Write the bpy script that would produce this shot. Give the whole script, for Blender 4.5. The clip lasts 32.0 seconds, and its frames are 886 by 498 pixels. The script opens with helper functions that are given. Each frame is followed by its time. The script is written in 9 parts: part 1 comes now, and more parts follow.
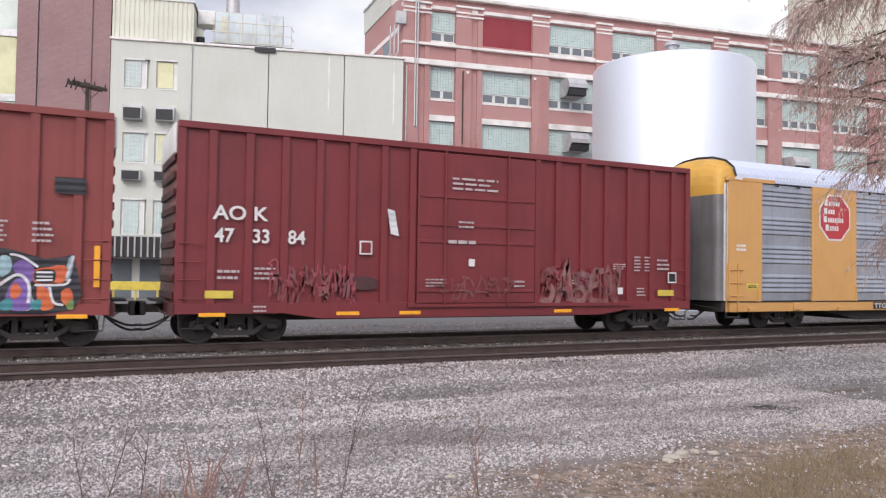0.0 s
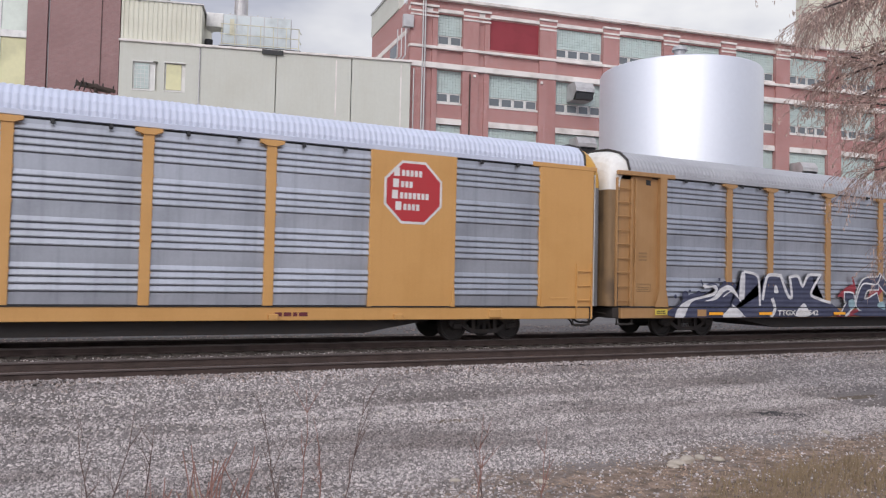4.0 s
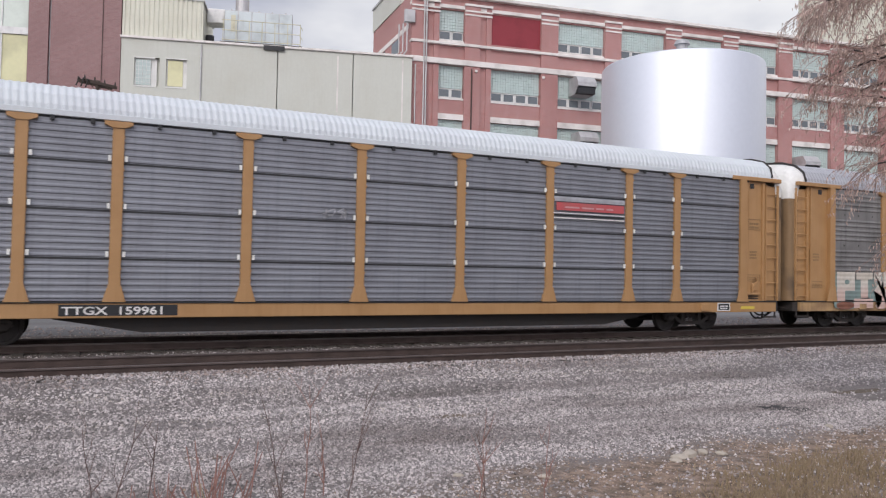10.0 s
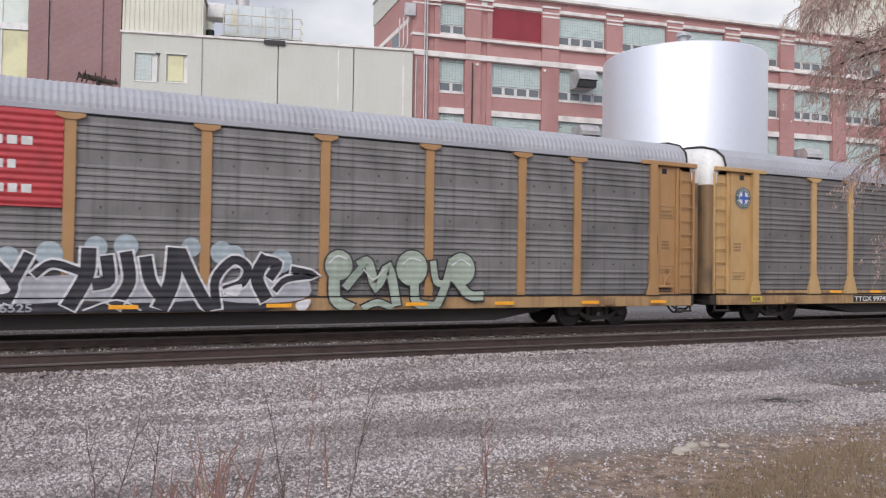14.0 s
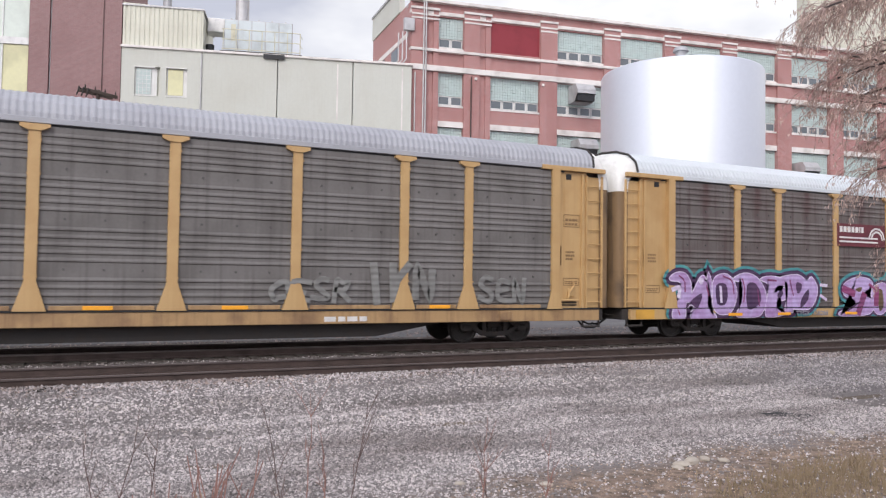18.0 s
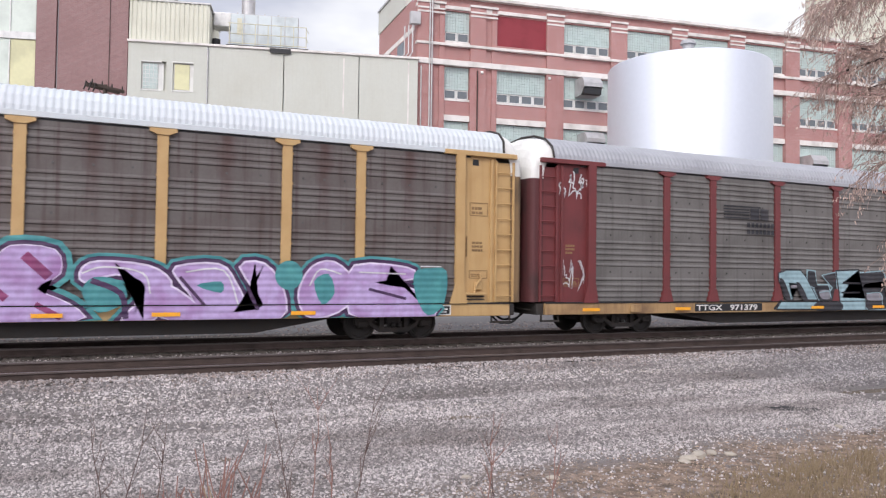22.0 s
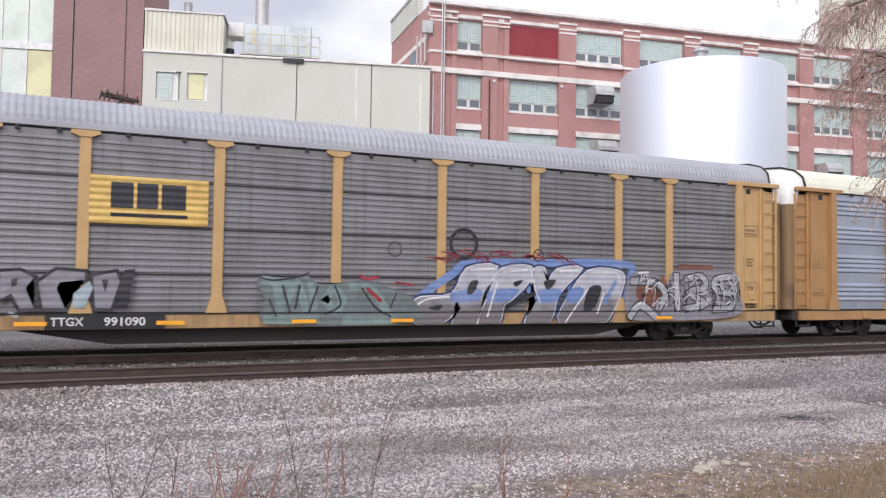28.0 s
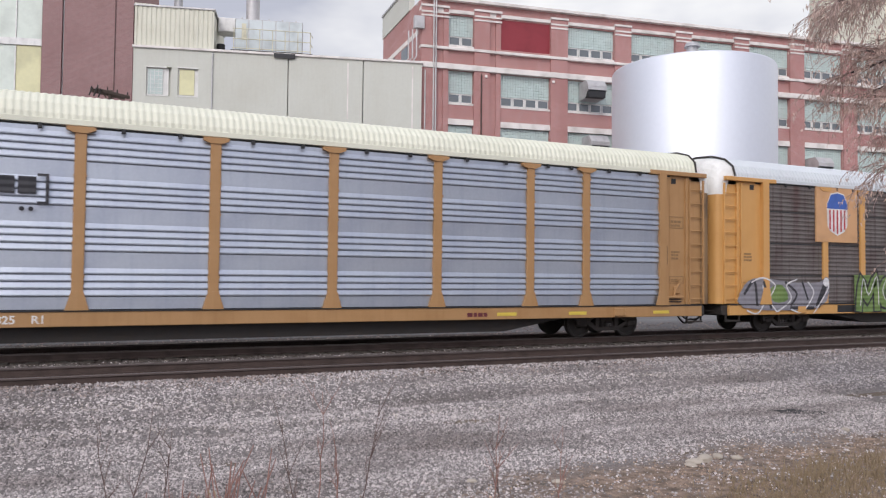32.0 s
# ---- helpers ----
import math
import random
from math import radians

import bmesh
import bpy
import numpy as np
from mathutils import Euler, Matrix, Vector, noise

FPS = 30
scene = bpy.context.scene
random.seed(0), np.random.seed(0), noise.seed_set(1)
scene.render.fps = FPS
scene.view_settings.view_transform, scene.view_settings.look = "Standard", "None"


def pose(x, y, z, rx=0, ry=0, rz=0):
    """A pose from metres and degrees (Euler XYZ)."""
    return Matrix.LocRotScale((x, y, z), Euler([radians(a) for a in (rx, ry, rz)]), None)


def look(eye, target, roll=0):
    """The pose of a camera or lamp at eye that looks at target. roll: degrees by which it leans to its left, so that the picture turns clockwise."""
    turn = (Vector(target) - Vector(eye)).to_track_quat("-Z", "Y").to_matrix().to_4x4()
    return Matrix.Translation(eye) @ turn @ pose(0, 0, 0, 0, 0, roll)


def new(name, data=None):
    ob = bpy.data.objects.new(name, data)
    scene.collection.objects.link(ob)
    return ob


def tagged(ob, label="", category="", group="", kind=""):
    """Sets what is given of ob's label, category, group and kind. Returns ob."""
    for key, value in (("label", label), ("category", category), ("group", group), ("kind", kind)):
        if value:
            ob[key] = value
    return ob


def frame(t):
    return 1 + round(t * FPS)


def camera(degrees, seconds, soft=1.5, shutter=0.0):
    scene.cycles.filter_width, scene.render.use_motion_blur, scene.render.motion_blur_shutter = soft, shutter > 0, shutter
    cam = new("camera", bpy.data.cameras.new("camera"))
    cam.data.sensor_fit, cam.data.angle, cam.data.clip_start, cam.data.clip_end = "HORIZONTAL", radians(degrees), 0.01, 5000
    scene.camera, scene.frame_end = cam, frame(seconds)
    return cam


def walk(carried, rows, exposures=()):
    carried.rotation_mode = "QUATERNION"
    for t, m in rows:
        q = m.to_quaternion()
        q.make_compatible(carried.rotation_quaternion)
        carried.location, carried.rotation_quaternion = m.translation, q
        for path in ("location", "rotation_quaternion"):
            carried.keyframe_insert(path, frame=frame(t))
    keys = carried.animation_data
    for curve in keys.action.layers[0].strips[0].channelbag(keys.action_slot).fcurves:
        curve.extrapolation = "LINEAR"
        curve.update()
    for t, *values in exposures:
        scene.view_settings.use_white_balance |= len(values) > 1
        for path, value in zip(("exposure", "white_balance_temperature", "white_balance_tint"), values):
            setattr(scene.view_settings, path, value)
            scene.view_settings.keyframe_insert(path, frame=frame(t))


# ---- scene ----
# ---------- camera and its small hand-held sway ----------
EYE = Vector((0.0, -19.664, 1.809))


def view(yaw, pitch, roll):
    """Camera pose at EYE: degrees right of +y, up from level, and lean."""
    y, p, r = radians(yaw), radians(pitch), radians(roll)
    fw = Vector((math.sin(y) * math.cos(p), math.cos(y) * math.cos(p), math.sin(p)))
    rt = Vector((math.cos(y), -math.sin(y), 0))
    up = rt.cross(fw)
    r2, u2 = rt * math.cos(r) + up * math.sin(r), up * math.cos(r) - rt * math.sin(r)
    m = Matrix((r2, u2, -fw)).transposed().to_4x4()
    m.translation = EYE
    return m


cam = camera(60.454, 32.0, soft=1.2, shutter=0.12)
walk(cam, [(t, view(a, b, c)) for t, a, b, c in (
    (0, 26.136, 1.673, 0.856), (0.5, 26.173, 1.647, 0.933), (1, 26.110, 1.923, 0.873), (1.5, 25.892, 2.223, 1.214),
    (2, 25.623, 2.347, 1.308), (2.5, 25.529, 2.290, 1.294), (3, 25.390, 2.162, 1.447), (3.5, 25.553, 2.115, 1.393),
    (5.5, 25.894, 1.124, 1.198), (6, 25.669, 1.152, 1.017), (6.5, 25.516, 1.395, 0.946), (7, 25.222, 1.547, 1.031),
    (7.5, 25.072, 1.607, 1.127), (8, 25.061, 1.836, 1.164), (8.5, 25.094, 1.875, 1.216), (9, 25.357, 1.721, 1.075),
    (9.5, 25.525, 1.701, 0.951), (10, 25.540, 1.554, 1.081), (10.5, 25.543, 1.698, 1.063), (11, 25.343, 1.629, 1.115),
    (11.5, 25.028, 1.666, 1.044), (12, 24.623, 1.533, 1.065), (12.5, 24.569, 1.409, 1.023), (13, 24.569, 1.427, 0.870),
    (13.5, 25.015, 1.116, 0.876), (14, 25.429, 1.100, 0.841), (14.5, 25.647, 1.353, 0.976), (16.5, 25.729, 2.166, 0.818),
    (17, 25.645, 2.269, 0.765), (17.5, 25.517, 2.276, 0.711), (18, 25.503, 2.120, 0.828), (18.5, 25.699, 1.795, 0.664),
    (19, 25.666, 1.721, 0.603), (19.5, 25.374, 1.647, 0.670), (20, 25.053, 1.474, 0.827), (20.5, 25.042, 1.468, 0.782),
    (21, 24.933, 1.573, 0.772), (21.5, 24.926, 1.651, 0.844), (22, 25.029, 1.659, 0.790), (22.5, 25.147, 1.494, 0.620),
    (23, 25.209, 1.426, 0.557), (23.5, 25.152, 1.318, 0.596), (24, 24.968, 1.304, 0.702), (24.5, 24.790, 1.533, 0.847),
    (25, 24.372, 1.975, 0.672), (25.5, 24.315, 2.429, 0.881), (27.5, 24.092, 2.508, 0.794), (28, 24.099, 2.275, 0.805),
    (28.5, 24.168, 2.186, 0.749), (29, 24.347, 2.107, 0.784), (29.5, 24.571, 2.384, 0.753), (30, 24.450, 2.667, 0.786),
    (30.5, 24.391, 2.387, 0.780), (31, 24.478, 2.042, 0.576), (31.5, 24.522, 1.942, 0.414), (32, 24.675, 1.943, 0.588),
)], exposures=[(0.0, 0.15), (1.0, 0.20), (2.0, 0.02), (3.0, -0.22), (6.0, -0.12), (9.0, -0.17), (13.0, -0.12), (17.0, 0.02), (20.0, 0.16), (24.0, 0.18), (25.0, 0.21), (28.0, 0.17), (30.0, 0.0), (32.0, -0.11)])

# ---------- daylight: bright thin overcast ----------
SUN_EL, SUN_AZ = radians(37), radians(222)
world = bpy.data.worlds.new("overcast_sky")
scene.world = world
world.use_nodes = True
wn = world.node_tree.nodes
wl = world.node_tree.links
sky = wn.new("ShaderNodeTexSky")
sky.sky_type = "NISHITA"
sky.sun_disc = False
sky.sun_elevation, sky.sun_rotation = SUN_EL, SUN_AZ
sky.air_density, sky.dust_density, sky.ozone_density = 1.0, 4.0, 1.0
# a broken cloud layer, pale grey-white with lavender-blue gaps
w_co = wn.new("ShaderNodeTexCoord")
w_map = wn.new("ShaderNodeMapping")
w_map.inputs["Scale"].default_value = (1.4, 1.4, 3.4)
w_noise = wn.new("ShaderNodeTexNoise")
w_noise.inputs["Scale"].default_value, w_noise.inputs["Detail"].default_value = 1.7, 5
w_ramp = wn.new("ShaderNodeValToRGB")
w_ramp.color_ramp.elements[0].position, w_ramp.color_ramp.elements[1].position = 0.36, 0.62
w_ramp.color_ramp.elements[0].color = (6.95, 7.12, 8.25, 1)
w_ramp.color_ramp.elements[1].color = (14.6, 14.4, 14.2, 1)
w_mix = wn.new("ShaderNodeMixRGB")
w_mix.inputs["Fac"].default_value = 0.85
wl.new(w_co.outputs["Generated"], w_map.inputs["Vector"])
wl.new(w_map.outputs["Vector"], w_noise.inputs["Vector"])
# the cloud thickens to the north-east
w_sep = wn.new("ShaderNodeSeparateXYZ")
w_north, w_ne, w_east = wn.new("ShaderNodeMath"), wn.new("ShaderNodeMath"), wn.new("ShaderNodeMath")
w_north.operation, w_ne.operation, w_east.operation = "MULTIPLY_ADD", "MULTIPLY", "MULTIPLY_ADD"
w_north.inputs[1].default_value, w_north.inputs[2].default_value = 0.5, 0.5
w_east.inputs[1].default_value, w_east.inputs[2].default_value = 1.1, -0.43
w_sum = wn.new("ShaderNodeMath")
wl.new(w_co.outputs["Generated"], w_sep.inputs[0])
wl.new(w_sep.outputs["Y"], w_north.inputs[0])
wl.new(w_north.outputs[0], w_ne.inputs[0])
wl.new(w_sep.outputs["X"], w_ne.inputs[1])
wl.new(w_ne.outputs[0], w_east.inputs[0])
wl.new(w_east.outputs[0], w_sum.inputs[0])
wl.new(w_noise.outputs["Fac"], w_sum.inputs[1])
wl.new(w_sum.outputs[0], w_ramp.inputs["Fac"])
wl.new(sky.outputs["Color"], w_mix.inputs["Color1"])
wl.new(w_ramp.outputs["Color"], w_mix.inputs["Color2"])
# the veil of cloud is brightest round the hidden sun
w_dot, w_pow, w_gain, w_glow = wn.new("ShaderNodeVectorMath"), wn.new("ShaderNodeMath"), wn.new("ShaderNodeMath"), wn.new("ShaderNodeVectorMath")
w_dot.operation, w_pow.operation, w_gain.operation, w_glow.operation = "DOT_PRODUCT", "POWER", "MULTIPLY_ADD", "SCALE"
w_dot.inputs[1].default_value = (math.sin(SUN_AZ) * math.cos(SUN_EL), math.cos(SUN_AZ) * math.cos(SUN_EL), math.sin(SUN_EL))
w_max = wn.new("ShaderNodeMath")
w_max.operation = "MAXIMUM"
w_max.inputs[1].default_value = 0.0
w_pow.inputs[1].default_value = 2.0
w_gain.inputs[1].default_value, w_gain.inputs[2].default_value = 1.35, 0.92
wl.new(w_co.outputs["Generated"], w_dot.inputs[0])
wl.new(w_dot.outputs["Value"], w_max.inputs[0])
wl.new(w_max.outputs[0], w_pow.inputs[0])
wl.new(w_pow.outputs[0], w_gain.inputs[0])
wl.new(w_mix.outputs["Color"], w_glow.inputs[0])
wl.new(w_gain.outputs[0], w_glow.inputs["Scale"])
wl.new(w_glow.outputs["Vector"], wn["Background"].inputs["Color"])
wn["Background"].inputs["Strength"].default_value = 0.1
sun = new("sun", bpy.data.lights.new("sun", "SUN"))
sun.data.energy, sun.data.angle, sun.data.color = 1.05, radians(18), (1.0, 0.96, 0.915)
sun_dir = Vector((math.sin(SUN_AZ) * math.cos(SUN_EL), math.cos(SUN_AZ) * math.cos(SUN_EL), math.sin(SUN_EL)))
sun.matrix_world = look(sun_dir * 100, (0, 0, 0))


# ---------- materials ----------
def mat(name, base, rough=0.6, metal=0.0, var=0.12, scale=3.0, fine=40.0, bump=0.15, dark=None, amount=0.5,
        stretch=(1, 1, 1), bump_dist=0.01, random_tint=0.0, streak=0.0, island=0.0):
    """A painted, stony or metal surface: base colour, a coarse stain in the colour dark, fine grain and relief."""
    m = bpy.data.materials.new(name)
    m.use_nodes = True
    n, l = m.node_tree.nodes, m.node_tree.links
    b = n["Principled BSDF"]
    b.inputs["Roughness"].default_value, b.inputs["Metallic"].default_value = rough, metal
    co = n.new("ShaderNodeTexCoord")
    mp = n.new("ShaderNodeMapping")
    mp.inputs["Scale"].default_value = stretch
    l.new(co.outputs["Object"], mp.inputs["Vector"])
    big, small = n.new("ShaderNodeTexNoise"), n.new("ShaderNodeTexNoise")
    big.inputs["Scale"].default_value, big.inputs["Detail"].default_value = scale, 6
    small.inputs["Scale"].default_value, small.inputs["Detail"].default_value = fine, 3
    l.new(mp.outputs["Vector"], big.inputs["Vector"])
    l.new(co.outputs["Object"], small.inputs["Vector"])
    ramp = n.new("ShaderNodeValToRGB")
    ramp.color_ramp.elements[0].position, ramp.color_ramp.elements[1].position = 0.45, 0.72
    l.new(big.outputs["Fac"], ramp.inputs["Fac"])
    mix = n.new("ShaderNodeMixRGB")
    d = dark or tuple(c * 0.55 for c in base)
    mix.inputs["Color1"].default_value, mix.inputs["Color2"].default_value = (*base, 1), (*d, 1)
    mul = n.new("ShaderNodeMath")
    mul.operation = "MULTIPLY"
    mul.inputs[1].default_value = amount
    l.new(ramp.outputs["Color"], mul.inputs[0])
    l.new(mul.outputs[0], mix.inputs["Fac"])
    hsv = n.new("ShaderNodeHueSaturation")
    rng = n.new("ShaderNodeMapRange")
    rng.inputs["To Min"].default_value, rng.inputs["To Max"].default_value = 1 - var, 1 + var
    l.new(small.outputs["Fac"], rng.inputs["Value"])
    val = rng.outputs["Result"]
    if random_tint:
        inf = n.new("ShaderNodeObjectInfo")
        r2 = n.new("ShaderNodeMapRange")
        r2.inputs["To Min"].default_value, r2.inputs["To Max"].default_value = 1 - random_tint, 1 + random_tint
        l.new(inf.outputs["Random"], r2.inputs["Value"])
        mm = n.new("ShaderNodeMath")
        mm.operation = "MULTIPLY"
        l.new(val, mm.inputs[0])
        l.new(r2.outputs["Result"], mm.inputs[1])
        val = mm.outputs[0]
    if island:
        geo = n.new("ShaderNodeNewGeometry")
        r3 = n.new("ShaderNodeMapRange")
        r3.inputs["To Min"].default_value, r3.inputs["To Max"].default_value = 1 - island, 1 + island
        l.new(geo.outputs["Random Per Island"], r3.inputs["Value"])
        m3 = n.new("ShaderNodeMath")
        m3.operation = "MULTIPLY"
        l.new(val, m3.inputs[0])
        l.new(r3.outputs["Result"], m3.inputs[1])
        val = m3.outputs[0]
    l.new(val, hsv.inputs["Value"])
    col = mix.outputs["Color"]
    if streak:
        st = n.new("ShaderNodeTexNoise")
        sm = n.new("ShaderNodeMapping")
        sm.inputs["Scale"].default_value = (5.0, 5.0, 0.25)
        st.inputs["Scale"].default_value, st.inputs["Detail"].default_value = 1.6, 5
        l.new(co.outputs["Object"], sm.inputs["Vector"])
        l.new(sm.outputs["Vector"], st.inputs["Vector"])
        sr = n.new("ShaderNodeMapRange")
        sr.inputs["From Min"].default_value, sr.inputs["From Max"].default_value = 0.5, 0.75
        sr.inputs["To Min"].default_value, sr.inputs["To Max"].default_value = 0.0, streak
        l.new(st.outputs["Fac"], sr.inputs["Value"])
        sx = n.new("ShaderNodeMixRGB")
        sx.inputs["Color2"].default_value = (*d, 1)
        l.new(sr.outputs["Result"], sx.inputs["Fac"])
        l.new(col, sx.inputs["Color1"])
        col = sx.outputs["Color"]
    l.new(col, hsv.inputs["Color"])
    l.new(hsv.outputs["Color"], b.inputs["Base Color"])
    rr = n.new("ShaderNodeMapRange")
    rr.inputs["To Min"].default_value, rr.inputs["To Max"].default_value = max(0.05, rough - 0.12), min(1, rough + 0.12)
    l.new(big.outputs["Fac"], rr.inputs["Value"])
    l.new(rr.outputs["Result"], b.inputs["Roughness"])
    if bump:
        bp = n.new("ShaderNodeBump")
        bp.inputs["Strength"].default_value, bp.inputs["Distance"].default_value = bump, bump_dist
        l.new(small.outputs["Fac"], bp.inputs["Height"])
        l.new(bp.outputs["Normal"], b.inputs["Normal"])
    return m


def brick_mat(name, c1, c2, mortar, bw=0.21, bh=0.075):
    """Brick courses on an upright wall whose local x runs along it and z up."""
    m = mat(name, c1, 0.85, var=0.1, scale=0.35, fine=9, bump=0.1, dark=tuple(c * 0.72 for c in c1), amount=0.5)
    n, l = m.node_tree.nodes, m.node_tree.links
    co = n.new("ShaderNodeTexCoord")
    sep, comb, add = n.new("ShaderNodeSeparateXYZ"), n.new("ShaderNodeCombineXYZ"), n.new("ShaderNodeMath")
    l.new(co.outputs["Object"], sep.inputs[0])
    l.new(sep.outputs["X"], add.inputs[0])
    l.new(sep.outputs["Y"], add.inputs[1])
    l.new(add.outputs[0], comb.inputs["X"])
    l.new(sep.outputs["Z"], comb.inputs["Y"])
    bt = n.new("ShaderNodeTexBrick")
    bt.inputs["Scale"].default_value = 1.0
    bt.inputs["Brick Width"].default_value, bt.inputs["Row Height"].default_value = bw, bh
    bt.inputs["Mortar Size"].default_value = 0.006
    bt.inputs["Color1"].default_value, bt.inputs["Color2"].default_value = (*c1, 1), (*c2, 1)
    bt.inputs["Mortar"].default_value = (*mortar, 1)
    l.new(comb.outputs[0], bt.inputs["Vector"])
    mix = [x for x in n if x.bl_idname == "ShaderNodeMixRGB"][0]
    l.new(bt.outputs["Color"], mix.inputs["Color1"])
    return m


YELLOW = mat("rack_yellow", (0.41, 0.232, 0.10), 0.5, var=0.06, scale=1.2, fine=30, bump=0.05, dark=(0.30, 0.15, 0.05), amount=0.45, streak=0.35)
YELLOW_CLEAN = mat("rack_yellow_clean", (0.60, 0.325, 0.11), 0.45, var=0.05, scale=0.8, fine=30, bump=0.04, dark=(0.45, 0.22, 0.05), amount=0.3, streak=0.15)
YELLOW_PALE = mat("rack_yellow_pale", (0.53, 0.345, 0.155), 0.5, var=0.06, scale=1.2, fine=30, bump=0.05, dark=(0.36, 0.19, 0.06), amount=0.4, streak=0.3)
BROWN = mat("rack_brown", (0.17, 0.035, 0.037), 0.55, var=0.08, scale=1.4, fine=30, bump=0.05, dark=(0.09, 0.03, 0.03), amount=0.5, streak=0.3)
GALV = mat("galvanised_panel", (0.47, 0.485, 0.53), 0.36, 0.88, var=0.08, scale=0.7, fine=14, bump=0.05, dark=(0.24, 0.25, 0.29), amount=0.6, streak=0.3, random_tint=0.06)
GALV_SHADY = mat("galvanised_panel_dull", (0.465, 0.48, 0.52), 0.38, 0.85, var=0.08, scale=0.7, fine=14, bump=0.05, dark=(0.26, 0.27, 0.30), amount=0.6, streak=0.35, random_tint=0.12)
GALV_BLUE = mat("galvanised_panel_bright", (0.47, 0.50, 0.555), 0.42, 0.82, var=0.08, scale=0.7, fine=14, bump=0.05, dark=(0.34, 0.37, 0.46), amount=0.6, streak=0.3, random_tint=0.05)
GALV_GREY = mat("galvanised_panel_grey", (0.25, 0.256, 0.28), 0.48, 0.5, var=0.1, scale=0.8, fine=14, bump=0.05, dark=(0.17, 0.17, 0.19), amount=0.6, streak=0.35, random_tint=0.06)
GALV_DARK = mat("galvanised_panel_dirty", (0.215, 0.206, 0.20), 0.6, 0.2, var=0.12, scale=0.8, fine=14, bump=0.05, dark=(0.085, 0.08, 0.078), amount=0.7, streak=0.5, random_tint=0.08)
GALV_DIRTY = mat("galvanised_panel_sooty", (0.172, 0.16, 0.152), 0.65, 0.08, var=0.12, scale=0.8, fine=14, bump=0.05, dark=(0.085, 0.076, 0.07), amount=0.7, streak=0.5, random_tint=0.08)
SILL_GRIME = mat("grimy_sill", (0.42, 0.265, 0.125), 0.6, var=0.08, scale=1.4, fine=25, bump=0.06, dark=(0.17, 0.095, 0.055), amount=0.8, streak=0.6)
GALV_RUST = mat("galvanised_panel_rusty", (0.15, 0.132, 0.126), 0.65, 0.15, var=0.12, scale=0.8, fine=14, bump=0.05, dark=(0.075, 0.045, 0.04), amount=0.7, streak=0.75, random_tint=0.08)
ROOF_WHITE = mat("roof_white", (0.60, 0.635, 0.66), 0.68, 0.08, var=0.05, scale=0.6, fine=10, bump=0.03, dark=(0.55, 0.56, 0.6), amount=0.4)
ROOF_GREY = mat("roof_galvanised", (0.39, 0.395, 0.425), 0.68, 0.08, var=0.08, scale=0.6, fine=10, bump=0.03, dark=(0.28, 0.28, 0.31), amount=0.5)
ROOF_CREAM = mat("roof_cream", (0.72, 0.72, 0.60), 0.68, 0.08, var=0.05, scale=0.6, fine=10, bump=0.03, dark=(0.55, 0.55, 0.45), amount=0.4)
ROOF_BLUE = mat("roof_pale_blue", (0.56, 0.60, 0.72), 0.68, 0.08, var=0.05, scale=0.6, fine=10, bump=0.03, dark=(0.48, 0.5, 0.6), amount=0.3)
WHITE = mat("white_paint", (0.78, 0.77, 0.74), 0.55, var=0.05, scale=1.5, fine=20, bump=0.04, dark=(0.5, 0.48, 0.45), amount=0.45, streak=0.3)
BOX_RED = mat("boxcar_oxide_red", (0.19, 0.028, 0.032), 0.5, var=0.08, scale=0.7, fine=20, bump=0.05, dark=(0.115, 0.022, 0.024), amount=0.5, streak=0.35)
BOX_RED_B = mat("boxcar_faded_red", (0.25, 0.05, 0.045), 0.55, var=0.08, scale=0.7, fine=20, bump=0.05, dark=(0.14, 0.035, 0.03), amount=0.5, streak=0.4)
DARK_STEEL = mat("grimy_steel", (0.036, 0.031, 0.029), 0.75, 0.1, var=0.25, scale=5, fine=40, bump=0.2, dark=(0.05, 0.038, 0.03), amount=0.6)
TRUCK = mat("truck_casting", (0.05, 0.043, 0.04), 0.8, 0.05, var=0.25, scale=6, fine=45, bump=0.25, dark=(0.075, 0.055, 0.043), amount=0.6)
BOLT = mat("dirty_bolt", (0.10, 0.094, 0.09), 0.7, var=0.15, bump=0.05)
BLACK = mat("black_paint", (0.02, 0.02, 0.022), 0.5, var=0.1, bump=0.03)
GALV_MID = mat("galvanised_panel_weathered", (0.225, 0.22, 0.226), 0.5, 0.35, var=0.12, scale=0.8, fine=14, bump=0.05, dark=(0.13, 0.115, 0.11), amount=0.6, streak=0.5, random_tint=0.07)
RED = mat("sign_red", (0.46, 0.035, 0.042), 0.45, var=0.06, scale=1.5, bump=0.03, dark=(0.4, 0.05, 0.05), amount=0.4)
MAROON = mat("sign_maroon", (0.13, 0.02, 0.03), 0.5, var=0.06, bump=0.03)
EMBLEM_GREEN = mat("emblem_dark_green", (0.035, 0.085, 0.085), 0.5, var=0.08, bump=0.03)
BLUE = mat("sign_blue", (0.05, 0.12, 0.42), 0.45, var=0.06, bump=0.03)
ORANGE = mat("reflector_orange", (0.95, 0.42, 0.03), 0.35, var=0.04, bump=0.0)
LEMON = mat("sticker_yellow", (0.68, 0.52, 0.08), 0.45, var=0.04, bump=0.0)


